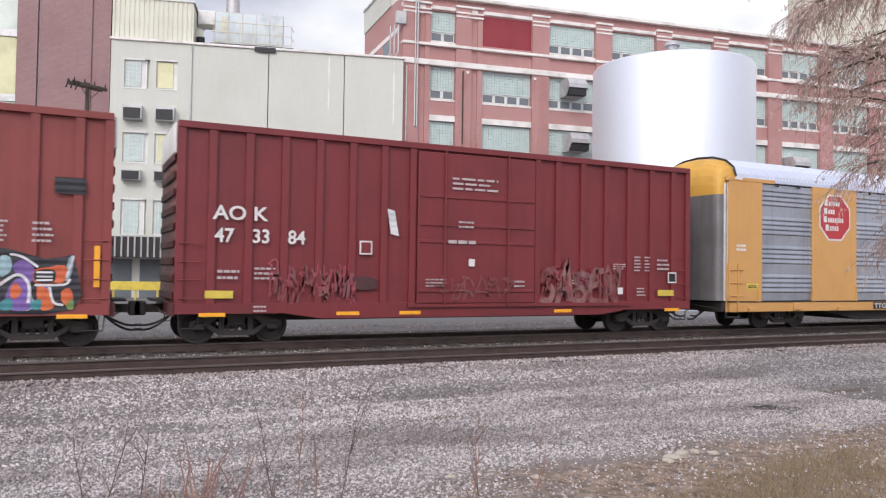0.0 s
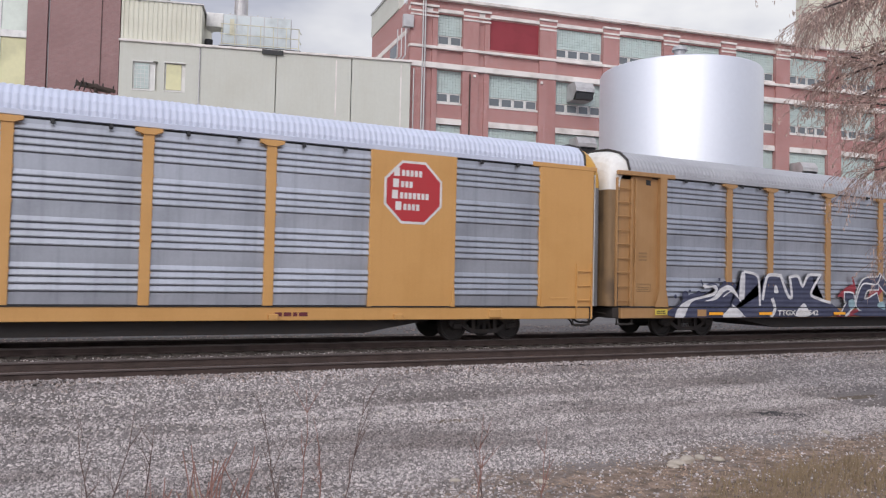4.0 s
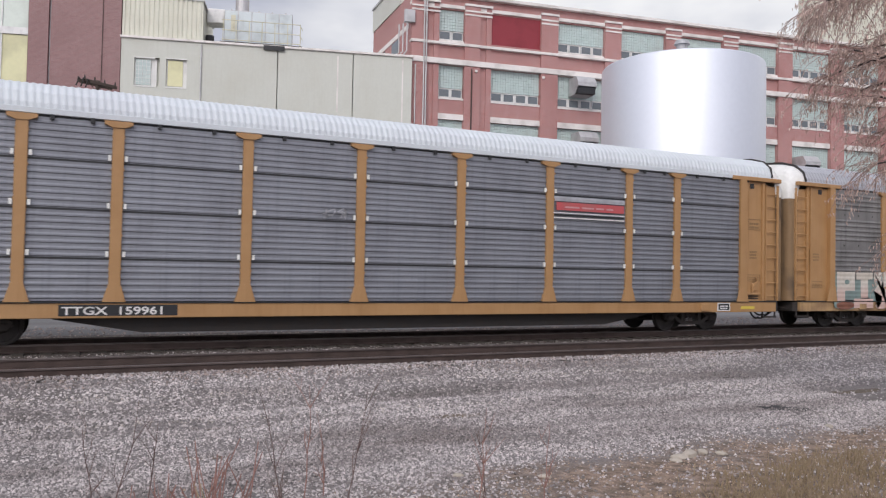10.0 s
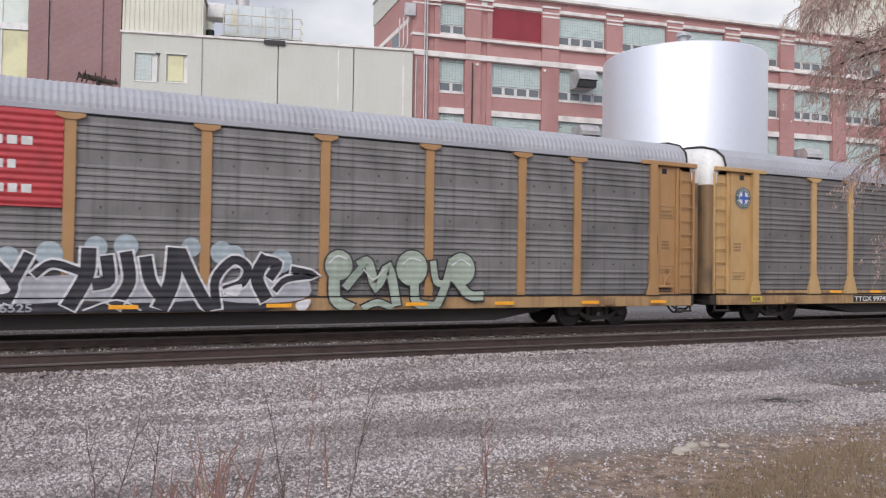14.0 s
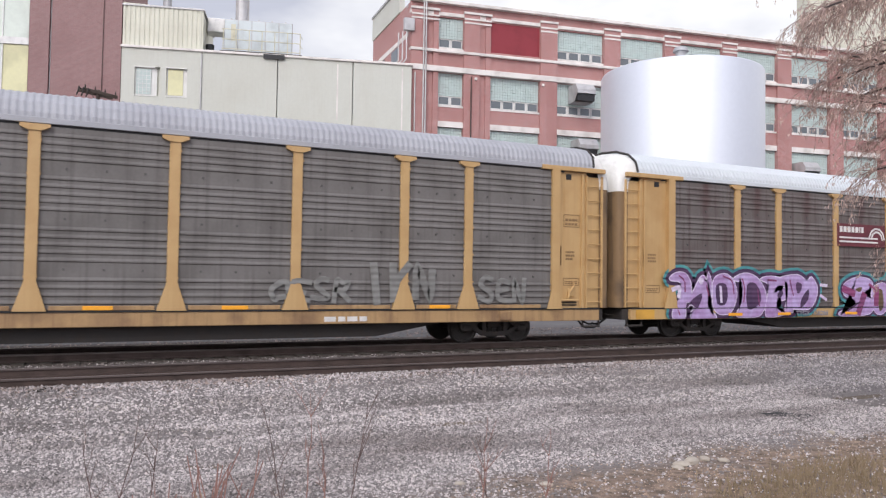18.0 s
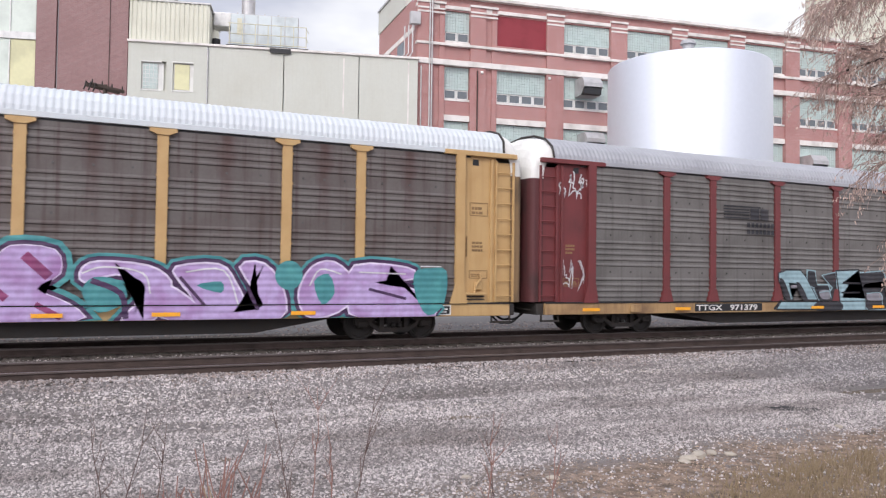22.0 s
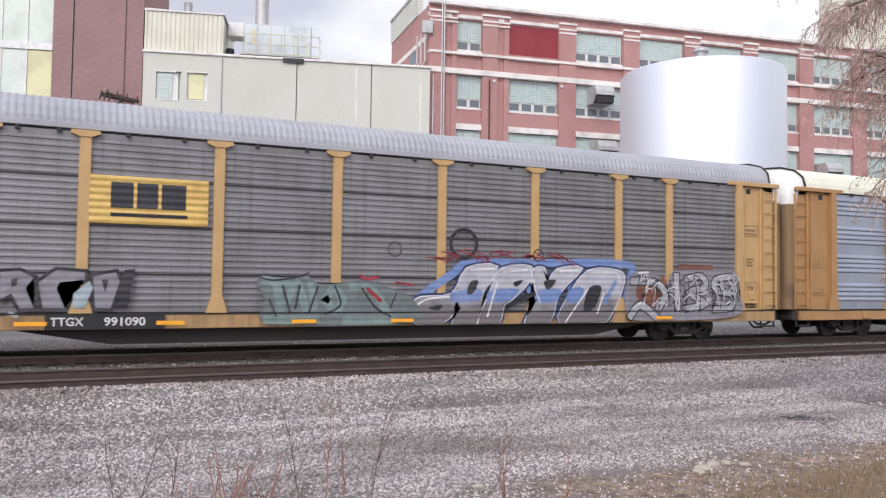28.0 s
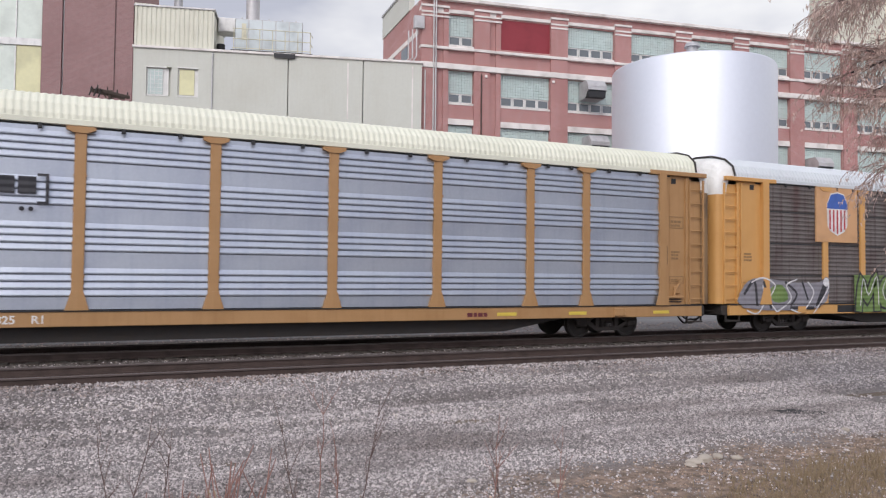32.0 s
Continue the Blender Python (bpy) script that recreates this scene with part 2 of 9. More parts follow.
# end doors: darker than the car sides, with near-black patches and upright streaks
END_DARK = mat("dark_end_door", (0.24, 0.15, 0.075), 0.7, var=0.1, scale=0.9, fine=20, bump=0.08, dark=(0.05, 0.04, 0.034), amount=0.9, streak=0.7)
END_DARK_RED = mat("dark_maroon_door", (0.10, 0.028, 0.03), 0.7, var=0.1, scale=0.9, fine=20, bump=0.08, dark=(0.035, 0.024, 0.022), amount=0.9, streak=0.6)


def rust_run(material):
    """A dark rust run down the middle of each panel, heaviest at its top."""
    n, l = material.node_tree.nodes, material.node_tree.links
    b = n["Principled BSDF"]
    src = b.inputs["Base Color"].links[0].from_socket
    co, sep, ab = n.new("ShaderNodeTexCoord"), n.new("ShaderNodeSeparateXYZ"), n.new("ShaderNodeMath")
    l.new(co.outputs["Object"], sep.inputs[0])
    ab.operation = "ABSOLUTE"
    l.new(sep.outputs["X"], ab.inputs[0])
    nz = n.new("ShaderNodeTexNoise")
    nz.inputs["Scale"].default_value, nz.inputs["Detail"].default_value = 3.0, 5
    l.new(co.outputs["Object"], nz.inputs["Vector"])
    ma = n.new("ShaderNodeMath")
    ma.operation = "MULTIPLY_ADD"
    ma.inputs[1].default_value = 0.35
    l.new(nz.outputs["Fac"], ma.inputs[0])
    l.new(ab.outputs[0], ma.inputs[2])
    mx, mz = n.new("ShaderNodeMapRange"), n.new("ShaderNodeMapRange")
    mx.inputs["From Min"].default_value, mx.inputs["From Max"].default_value = 0.40, 0.18
    mz.inputs["From Min"].default_value, mz.inputs["From Max"].default_value = 2.2, 4.8
    mz.inputs["To Max"].default_value = 0.8
    l.new(ma.outputs[0], mx.inputs["Value"])
    l.new(sep.outputs["Z"], mz.inputs["Value"])
    mm, mix = n.new("ShaderNodeMath"), n.new("ShaderNodeMixRGB")
    mm.operation = "MULTIPLY"
    l.new(mx.outputs["Result"], mm.inputs[0])
    l.new(mz.outputs["Result"], mm.inputs[1])
    mix.inputs["Color2"].default_value = (0.075, 0.035, 0.032, 1)
    l.new(mm.outputs[0], mix.inputs["Fac"])
    l.new(src, mix.inputs["Color1"])
    l.new(mix.outputs["Color"], b.inputs["Base Color"])


rust_run(GALV_RUST)


# ---------- mesh helpers ----------
def box(bm, x0, x1, y0, y1, z0, z1, bev=0.0):
    v = [bm.verts.new((x, y, z)) for x in (x0, x1) for y in (y0, y1) for z in (z0, z1)]
    f = [bm.faces.new([v[i] for i in q]) for q in ((0, 1, 3, 2), (4, 6, 7, 5), (0, 4, 5, 1), (2, 3, 7, 6), (0, 2, 6, 4), (1, 5, 7, 3))]
    if bev:
        es = {e for q in f for e in q.edges}
        bmesh.ops.bevel(bm, geom=list(es), offset=bev, segments=1, affect="EDGES")
    return bm


def prism(bm, pts, y0, y1):
    """A polygon in x and z, pushed from y0 to y1."""
    a = [bm.verts.new((x, y0, z)) for x, z in pts]
    b = [bm.verts.new((x, y1, z)) for x, z in pts]
    n = len(pts)
    bm.faces.new(a)
    bm.faces.new(b[::-1])
    for i in range(n):
        bm.faces.new((a[i], b[i], b[(i + 1) % n], a[(i + 1) % n]))
    return bm


def rod(bm, p, q, r, n=6, r2=None):
    p, q = Vector(p), Vector(q)
    d = (q - p).normalized()
    u = d.orthogonal().normalized()
    w = d.cross(u)
    r2 = r if r2 is None else r2
    a = [bm.verts.new(p + (u * math.cos(k * math.tau / n) + w * math.sin(k * math.tau / n)) * r) for k in range(n)]
    b = [bm.verts.new(q + (u * math.cos(k * math.tau / n) + w * math.sin(k * math.tau / n)) * r2) for k in range(n)]
    for i in range(n):
        bm.faces.new((a[i], a[(i + 1) % n], b[(i + 1) % n], b[i]))
    bm.faces.new(a[::-1])
    bm.faces.new(b)
    return bm


def sweep(bm, pts, r, n=6, r2=None):
    """One bent tube along the points."""
    pts = [Vector(p) for p in pts]
    r2 = r if r2 is None else r2
    rings = []
    for i, p in enumerate(pts):
        d = (pts[min(i + 1, len(pts) - 1)] - pts[max(i - 1, 0)]).normalized()
        u = d.orthogonal().normalized() if not rings else (u - d * u.dot(d)).normalized()
        w = d.cross(u)
        q = r + (r2 - r) * i / (len(pts) - 1)
        rings.append([bm.verts.new(p + (u * math.cos(k * math.tau / n) + w * math.sin(k * math.tau / n)) * q) for k in range(n)])
    for a, b in zip(rings, rings[1:]):
        for i in range(n):
            bm.faces.new((a[i], a[(i + 1) % n], b[(i + 1) % n], b[i]))
    bm.faces.new(rings[0][::-1])
    bm.faces.new(rings[-1])
    return bm


def lathe_y(bm, prof, n=20):
    """Revolve (radius, y) pairs round the y axis."""
    rings = [[bm.verts.new((r * math.cos(k * math.tau / n), y, r * math.sin(k * math.tau / n))) for k in range(n)] for r, y in prof]
    for a, b in zip(rings, rings[1:]):
        for i in range(n):
            bm.faces.new((a[i], b[i], b[(i + 1) % n], a[(i + 1) % n]))
    bm.faces.new(rings[0])
    bm.faces.new(rings[-1][::-1])
    return bm


def to_mesh(bm, name, material, smooth=False):
    bmesh.ops.recalc_face_normals(bm, faces=bm.faces)
    me = bpy.data.meshes.new(name)
    bm.to_mesh(me)
    bm.free()
    if smooth:
        for p in me.polygons:
            p.use_smooth = True
    me.materials.append(material)
    return me


def part(name, bm, material, parent=None, label="", smooth=False):
    """One mesh object under a thing or a part. bm: a bmesh or a mesh to share."""
    me = to_mesh(bm, name, material, smooth) if isinstance(bm, bmesh.types.BMesh) else bm
    ob = new(name, me)
    if parent:
        ob.parent = parent
    if label:
        ob["label"] = label
    return ob


def B(*a, bev=0.0):
    return box(bmesh.new(), *a, bev=bev)


def thing(name, label, category, m=None, group="", kind=""):
    ob = tagged(new(name), label, category, group, kind)
    if m:
        ob.matrix_basis = m
    return ob


def words(name, text, x, y, z, size, material, parent, stretch=1.0, label=""):
    """Painted letters on a side that faces -y, from x rightwards, with the foot of the letters at z."""
    cu = bpy.data.curves.new("letters", "FONT")
    cu.body, cu.size, cu.extrude, cu.offset = text, size, 0.002, size * 0.02
    cu.resolution_u = 3
    tmp = bpy.data.objects.new("letters", cu)
    scene.collection.objects.link(tmp)
    bpy.context.view_layer.update()
    me = bpy.data.meshes.new_from_object(tmp.evaluated_get(bpy.context.evaluated_depsgraph_get()))
    bpy.data.objects.remove(tmp)
    me.transform(Matrix.Diagonal((stretch, 1, 1, 1)))
    me.transform(Matrix.Rotation(radians(90), 4, "X"))
    me.materials.clear()
    me.materials.append(material)
    ob = part(name, me, material, parent, label)
    ob["kind"] = "stuff"
    ob.location = (x, y, z)
    return ob


def bars(name, x, y, z, w, h, rows, material, parent, seed=1, fill=0.6):
    """Unreadable small lettering: rows of short plain bars on a side that faces -y."""
    rnd = random.Random(seed)
    bm = bmesh.new()
    for i in range(rows):
        zz = z + h * (rows - 1 - i) / rows
        u = x
        while u < x + w * (0.75 + 0.25 * rnd.random()):
            d = min(w * rnd.uniform(0.12, 0.3), x + w - u)
            if d > 0.01:
                box(bm, u, u + d, y - 0.003, y, zz, zz + h / rows * fill)
            u += d + w * 0.05
    o = part(name, bm, material, parent)
    o["kind"] = "stuff"
    return o


# ---------- ground ----------
GRAVEL = mat("gravel_bed", (0.215, 0.192, 0.184), 0.9, var=0.7, scale=0.7, fine=26, bump=1.0, bump_dist=0.06, dark=(0.115, 0.096, 0.088), amount=0.75, stretch=(0.22, 1.1, 1))
STONE = mat("gravel_stone", (0.415, 0.372, 0.36), 0.85, var=0.25, scale=1.1, fine=30, bump=0.3, dark=(0.19, 0.16, 0.15), amount=0.9, stretch=(0.3, 1.0, 1), island=0.64)
DUSTSTONE = mat("dusty_stone", (0.50, 0.44, 0.39), 0.9, var=0.2, scale=1.3, fine=30, bump=0.3, dark=(0.34, 0.29, 0.25), amount=0.6, island=0.4)
LITTER = mat("dead_leaf_litter", (0.34, 0.245, 0.18), 0.9, var=0.25, scale=2.0, fine=30, bump=0.2, dark=(0.12, 0.085, 0.065), amount=0.7, island=0.6)
BROWNSTONE = mat("brown_stained_stone", (0.30, 0.235, 0.205), 0.9, var=0.25, scale=0.9, fine=30, bump=0.3, dark=(0.13, 0.10, 0.085), amount=0.7, island=0.6)
BALLAST = mat("oily_ballast", (0.105, 0.085, 0.076), 0.9, island=0.5, var=0.5, scale=2.0, fine=20, bump=0.9, bump_dist=0.05, dark=(0.2, 0.18, 0.16), amount=0.6)
YARD = mat("pale_yard", (0.135, 0.13, 0.13), 0.9, var=0.6, scale=0.25, fine=14, bump=0.3, dark=(0.25, 0.245, 0.245), amount=0.8, stretch=(0.15, 1, 1))
DIRT = mat("bare_dirt", (0.135, 0.102, 0.078), 0.95, var=0.6, scale=1.2, fine=18, bump=0.8, bump_dist=0.04, dark=(0.25, 0.20, 0.13), amount=0.6)
RUSTRAIL = mat("rail_side_rust", (0.085, 0.058, 0.05), 0.75, 0.3, var=0.2, scale=3, fine=30, bump=0.2, dark=(0.04, 0.03, 0.025), amount=0.6)
RAILHEAD = mat("rail_head", (0.16, 0.13, 0.12), 0.4, 0.7, var=0.15, scale=2, fine=30, bump=0.05)
TIE = mat("creosoted_tie", (0.055, 0.045, 0.038), 0.9, var=0.3, scale=3, fine=25, bump=0.6, dark=(0.1, 0.085, 0.07), amount=0.5)


def soil_patch(material, soil):
    """Lets bare brown soil show through the gravel on the near verge, with a ragged edge."""
    n, l = material.node_tree.nodes, material.node_tree.links
    b = n["Principled BSDF"]
    src = b.inputs["Base Color"].links[0].from_socket
    co, sep = n.new("ShaderNodeTexCoord"), n.new("ShaderNodeSeparateXYZ")
    l.new(co.outputs["Object"], sep.inputs[0])
    nz = n.new("ShaderNodeTexNoise")
    nz.inputs["Scale"].default_value, nz.inputs["Detail"].default_value = 0.9, 7
    l.new(co.outputs["Object"], nz.inputs["Vector"])
    wob = n.new("ShaderNodeMath")
    wob.operation = "MULTIPLY_ADD"
    wob.inputs[1].default_value = 2.6
    l.new(nz.outputs["Fac"], wob.inputs[0])
    l.new(sep.outputs["Y"], wob.inputs[2])
    my = n.new("ShaderNodeMapRange")
    my.inputs["From Min"].default_value, my.inputs["From Max"].default_value = -10.9, -11.7
    l.new(wob.outputs[0], my.inputs["Value"])
    mx = n.new("ShaderNodeMapRange")
    mx.inputs["From Min"].default_value, mx.inputs["From Max"].default_value = 1.6, 4.8
    l.new(sep.outputs["X"], mx.inputs["Value"])
    mm = n.new("ShaderNodeMath")
    mm.operation = "MULTIPLY"
    l.new(my.outputs["Result"], mm.inputs[0])
    l.new(mx.outputs["Result"], mm.inputs[1])
    grain = n.new("ShaderNodeTexNoise")
    grain.inputs["Scale"].default_value, grain.inputs["Detail"].default_value = 7, 6
    l.new(co.outputs["Object"], grain.inputs["Vector"])
    ramp = n.new("ShaderNodeValToRGB")
    ramp.color_ramp.elements[0].position, ramp.color_ramp.elements[1].position = 0.35, 0.7
    ramp.color_ramp.elements[0].color, ramp.color_ramp.elements[1].color = (*(c * 0.5 for c in soil), 1), (*(c * 1.5 for c in soil), 1)
    l.new(grain.outputs["Fac"], ramp.inputs["Fac"])
    mix = n.new("ShaderNodeMixRGB")
    l.new(mm.outputs[0], mix.inputs["Fac"])
    l.new(src, mix.inputs["Color1"])
    l.new(ramp.outputs["Color"], mix.inputs["Color2"])
    l.new(mix.outputs["Color"], b.inputs["Base Color"])


soil_patch(GRAVEL, (0.255, 0.185, 0.14))


def ground_z(x, y):
    """Level of the ground under the gravel: track beds, a shallow fall towards the camera, wheel ruts."""
    if y > -5.15:
        base = -0.21
    elif y > -8.2:
        t = (-5.15 - y) / 3.05
        base = -0.13 - 0.19 * (t * t * (3 - 2 * t))
    else:
        base = -0.32
    if y < -5.6:
        base += 0.05 * (noise.noise((x * 0.25, y * 0.5, 0)) + 0.5 * noise.noise((x * 0.8, y * 1.3, 3)))
        base -= 0.05 * math.exp(-((y + 8.0 - 0.02 * x) / 0.35) ** 2) + 0.04 * math.exp(-((y + 10.4 + 0.03 * x) / 0.3) ** 2)
    return base


def make_ground():
    xs = [-2500, -400, -60, -20] + [-12 + 0.3 * i for i in range(160)] + [40, 48, 60, 90, 200, 500, 2500]
    ys = [-2500, -300, -60, -26] + [-21 + 0.25 * i for i in range(62)] + [-5.14, -4.9, -2, 2, 3.8, 6, 20, 60, 300, 2500]
    verts = [(x, y, ground_z(x, y)) for y in ys for x in xs]
    w = len(xs)
    faces = [(j * w + i, j * w + i + 1, (j + 1) * w + i + 1, (j + 1) * w + i) for j in range(len(ys) - 1) for i in range(w - 1)]
    me = bpy.data.meshes.new("ground")
    me.from_pydata(verts, [], faces)
    for m in (GRAVEL, BALLAST, YARD, DIRT):
        me.materials.append(m)
    for p in me.polygons:
        c = p.center
        p.use_smooth = True
        if -5.16 < c.y < 3.9:
            p.material_index = 1
        elif c.y >= 3.9:
            p.material_index = 2
    tagged(new("ground", me), "grey gravel and oily ballast ground along the rails", "ground", kind="structure")


make_ground()


def scatter(name, count, area, size, material, label, seed, density=None, lift=0.3):
    """Loose stones as one mesh: each a rough faceted lump half sunk in the bed, turned at random."""
    rng = np.random.default_rng(seed)
    x0, x1, y0, y1 = area
    px, py = rng.uniform(x0, x1, count), rng.uniform(y0, y1, count)
    if density:
        keep = np.array([rng.random() < density(a, b) for a, b in zip(px, py)])
        px, py = px[keep], py[keep]
    n = len(px)
    base = np.array([(1, 0, -0.3), (-1, 0, -0.3), (0, 1, -0.3), (0, -1, -0.3), (0, 0, 1)], float)
    tri = np.array([(0, 2, 4), (2, 1, 4), (1, 3, 4), (3, 0, 4)])
    r = rng.uniform(size[0], size[1], (n, 1, 1)) * rng.uniform(0.6, 1.15, (n, 5, 1)) * rng.uniform(0.65, 1.2, (n, 1, 3)) * np.array((1, 1, 0.75))
    v = base[None] * r + rng.uniform(-0.35, 0.35, (n, 5, 3)) * r
    a, b = rng.uniform(0, math.tau, n), rng.uniform(-0.6, 0.6, n)
    ca, sa, cb, sb = np.cos(a)[:, None], np.sin(a)[:, None], np.cos(b)[:, None], np.sin(b)[:, None]
    vx, vy, vz = v[..., 0], v[..., 1], v[..., 2]
    vy, vz = vy * cb - vz * sb, vy * sb + vz * cb
    vx, vy = vx * ca - vy * sa, vx * sa + vy * ca
    gz = np.array([ground_z(p, q) for p, q in zip(px, py)])
    co = np.stack([vx + px[:, None], vy + py[:, None], vz + (gz + lift * r[:, 4, 2].reshape(-1))[:, None]], -1).reshape(-1, 3)
    fa = (tri[None] + 5 * np.arange(n)[:, None, None]).reshape(-1)
    me = bpy.data.meshes.new(name)
    me.vertices.add(len(co))
    me.vertices.foreach_set("co", co.reshape(-1))
    me.loops.add(len(fa))
    me.loops.foreach_set("vertex_index", fa.astype(np.int32))
    me.polygons.add(len(fa) // 3)
    me.polygons.foreach_set("loop_start", np.arange(0, len(fa), 3, dtype=np.int32))
    me.update()
    me.materials.append(material)
    return tagged(new(name, me), label, "gravel", kind="stuff")


# ---------- tracks: the train's own and an empty one before it ----------
def make_track(yc, bed, label):
    t = thing("railway_track", label, "railway track", pose(0, yc, 0), kind="structure")
    x0, x1 = -60.0, 320.0
    for s in (-1, 1):
        y = s * 0.755
        b = bmesh.new()
        box(b, x0, x1, y - 0.009, y + 0.009, -0.15, -0.035)
        box(b, x0, x1, y - 0.07, y + 0.07, -0.18, -0.152)
        rail = part("rail", b, RUSTRAIL, t, "rusty steel rail")
        part("rail_head", B(x0, x1, y - 0.036, y + 0.036, -0.04, 0.0, bev=0.008), RAILHEAD, rail, "worn running surface")
    tie = to_mesh(B(-0.115, 0.115, -1.3, 1.3, -0.30, bed, bev=0.012), "tie", TIE)
    for i in range(95):
        o = part("tie", tie, TIE, t)
        o.location.x = -9 + i * 0.56 + random.uniform(-0.03, 0.03)
        o.rotation_euler.z = random.uniform(-0.012, 0.012)
    return t


make_track(0.0, -0.172, "railway track with rusty rails and dark ties under the train")
make_track(-4.25, -0.176, "empty railway track with rusty rails half sunk in ballast")
scatter("ballast_stones", 26000, (-9, 42, -5.2, 2.2), (0.02, 0.045), BALLAST, "dark oily ballast stones between the rails", 3)


def gravel_density(x, y):
    d = math.hypot(x, y + 19.66)
    brown = max(0.0, min(1.0, (-12.0 - y + 0.9 * noise.noise((x * 0.7, y * 0.7, 1))) / 0.7)) * max(0.0, min(1.0, (x - 1.6) / 3.0))
    patch = 0.62 + 1.1 * noise.noise((x * 0.45, y * 1.3, 4)) + 0.5 * noise.noise((x * 1.4, y * 2.6, 9))
    return (0.3 + 0.7 * max(0.0, min(1, (26 - d) / 13))) * (1 - 0.9 * brown) * max(0.5, min(1.0, 0.3 + patch))


scatter("gravel", 170000, (-2.6, 12.5, -15.2, -9.4), (0.009, 0.027), STONE, "fine pale grey crushed gravel on the verge", 5, gravel_density)
scatter("gravel", 130000, (-3, 36, -9.6, -5.05), (0.015, 0.036), STONE, "loose pale grey crushed gravel beside the track", 6, gravel_density)
scatter("gravel", 14000, (12, 36, -14.5, -9.4), (0.015, 0.038), STONE, "loose pale grey crushed gravel on the verge", 7, gravel_density)
scatter("ballast_stones", 9000, (-4, 36, -6.5, -5.0), (0.018, 0.04), BROWNSTONE, "brown-stained ballast stones along the track edge", 11, lambda x, y: max(0.0, min(1.0, (y + 6.4) / 0.9 + 0.8 * noise.noise((x * 0.8, y, 2)))))
def dust_band(x, y):
    """Two wheel tracks where dust has packed between the stones."""
    a = math.exp(-((y + 6.95 + 0.12 * math.sin(x * 0.7) - 0.015 * x) / 0.22) ** 2) + 0.6 * math.exp(-((y + 8.9 + 0.15 * math.sin(x * 0.5)) / 0.25) ** 2)
    return a * max(0.0, min(1.0, 0.6 + 1.3 * noise.noise((x * 0.6, y * 1.5, 6))))


def litter_density(x, y):
    return max(0.0, min(1.0, (-12.1 - y + 1.1 * noise.noise((x * 0.7, y * 0.7, 1))) / 0.6)) * max(0.05, min(1.0, (x - 1.2) / 3.0)) * max(0.2, min(1.0, 0.6 + noise.noise((x * 1.6, y * 1.6, 5))))


scatter("gravel", 30000, (-3, 30, -9.6, -6.2), (0.012, 0.026), DUSTSTONE, "pale dusty crushed stone packed in the wheel tracks", 15, dust_band, 0.45)
scatter("leaf_litter", 26000, (-2, 13, -15.5, -11.4), (0.008, 0.022), LITTER, "dead leaf litter and brown grit on bare soil", 16, litter_density, 0.1)
scatter("gravel", 8000, (-9, 48, 1.7, 7.0), (0.02, 0.05), BROWNSTONE, "brown-stained loose stones on the far side of the track", 12)
scatter("gravel", 9000, (-4, 40, -3.1, -1.1), (0.012, 0.03), STONE, "pale stones spilled between the two tracks", 8)

# ---------- brick factory ----------
BRICK = brick_mat("red_brick", (0.46, 0.215, 0.20), (0.36, 0.165, 0.152), (0.58, 0.45, 0.43))
BRICK_OLD = brick_mat("brown_brick", (0.33, 0.188, 0.183), (0.275, 0.157, 0.153), (0.38, 0.29, 0.28))
LIME = mat("limestone_trim", (0.80, 0.755, 0.72), 0.8, var=0.1, scale=1.0, fine=8, bump=0.2, dark=(0.38, 0.34, 0.31), amount=0.6)
CONCRETE = mat("painted_concrete", (0.60, 0.605, 0.545), 0.75, var=0.05, scale=0.3, fine=5, bump=0.1, dark=(0.54, 0.53, 0.46), amount=0.6, streak=0.35)
CORRUG = mat("cream_cladding", (0.70, 0.69, 0.58), 0.55, var=0.05, scale=0.4, fine=6, bump=0.05, dark=(0.50, 0.47, 0.38), amount=0.4)
GLASSBLOCK = mat("glass_block", (0.52, 0.62, 0.59), 0.3, var=0.12, scale=0.9, fine=3, bump=0.3, dark=(0.48, 0.52, 0.50), amount=0.5)
DARKGLASS = mat("dark_pane", (0.15, 0.168, 0.18), 0.14, var=0.1, scale=1.2, fine=4, bump=0.02, dark=(0.2, 0.22, 0.24), amount=0.5)
FRAME = mat("white_window_frame", (0.78, 0.77, 0.75), 0.6, var=0.06, scale=2, fine=15, bump=0.05)
REDPANEL = mat("red_infill_panel", (0.27, 0.03, 0.042), 0.6, var=0.05, scale=0.8, fine=10, bump=0.03)
ALU = mat("tank_aluminium", (0.74, 0.76, 0.81), 0.56, 0.75, var=0.03, scale=0.15, fine=4, bump=0.02, dark=(0.66, 0.67, 0.74), amount=0.4, stretch=(1, 1, 0.3))
DUCT = mat("galvanised_duct", (0.55, 0.54, 0.54), 0.5, 0.4, var=0.08, scale=1.5, fine=10, bump=0.05)
PALE_GREEN = mat("pale_green_glazing", (0.68, 0.74, 0.67), 0.35, var=0.06, scale=0.6, fine=5, bump=0.03)
YELLOW_GLAZE = mat("yellow_blind_glazing", (0.72, 0.69, 0.42), 0.45, var=0.06, scale=0.6, fine=5, bump=0.03)
HANDRAIL = mat("pale_yellow_handrail", (0.64, 0.61, 0.46), 0.5, var=0.05, bump=0.0)
VENTGREY = mat("vent_grey", (0.42, 0.42, 0.43), 0.5, 0.3, var=0.1, bump=0.05)
WOODPOLE = mat("weathered_pole", (0.10, 0.075, 0.06), 0.85, var=0.2, scale=3, fine=25, bump=0.4)

PHI_B, DIST_B = 9.25, 52.0


def wall_frame(phi, dist):
    p = radians(phi)
    return pose(EYE.x + dist * math.sin(p), EYE.y + dist * math.cos(p), 0, 0, 0, -phi)


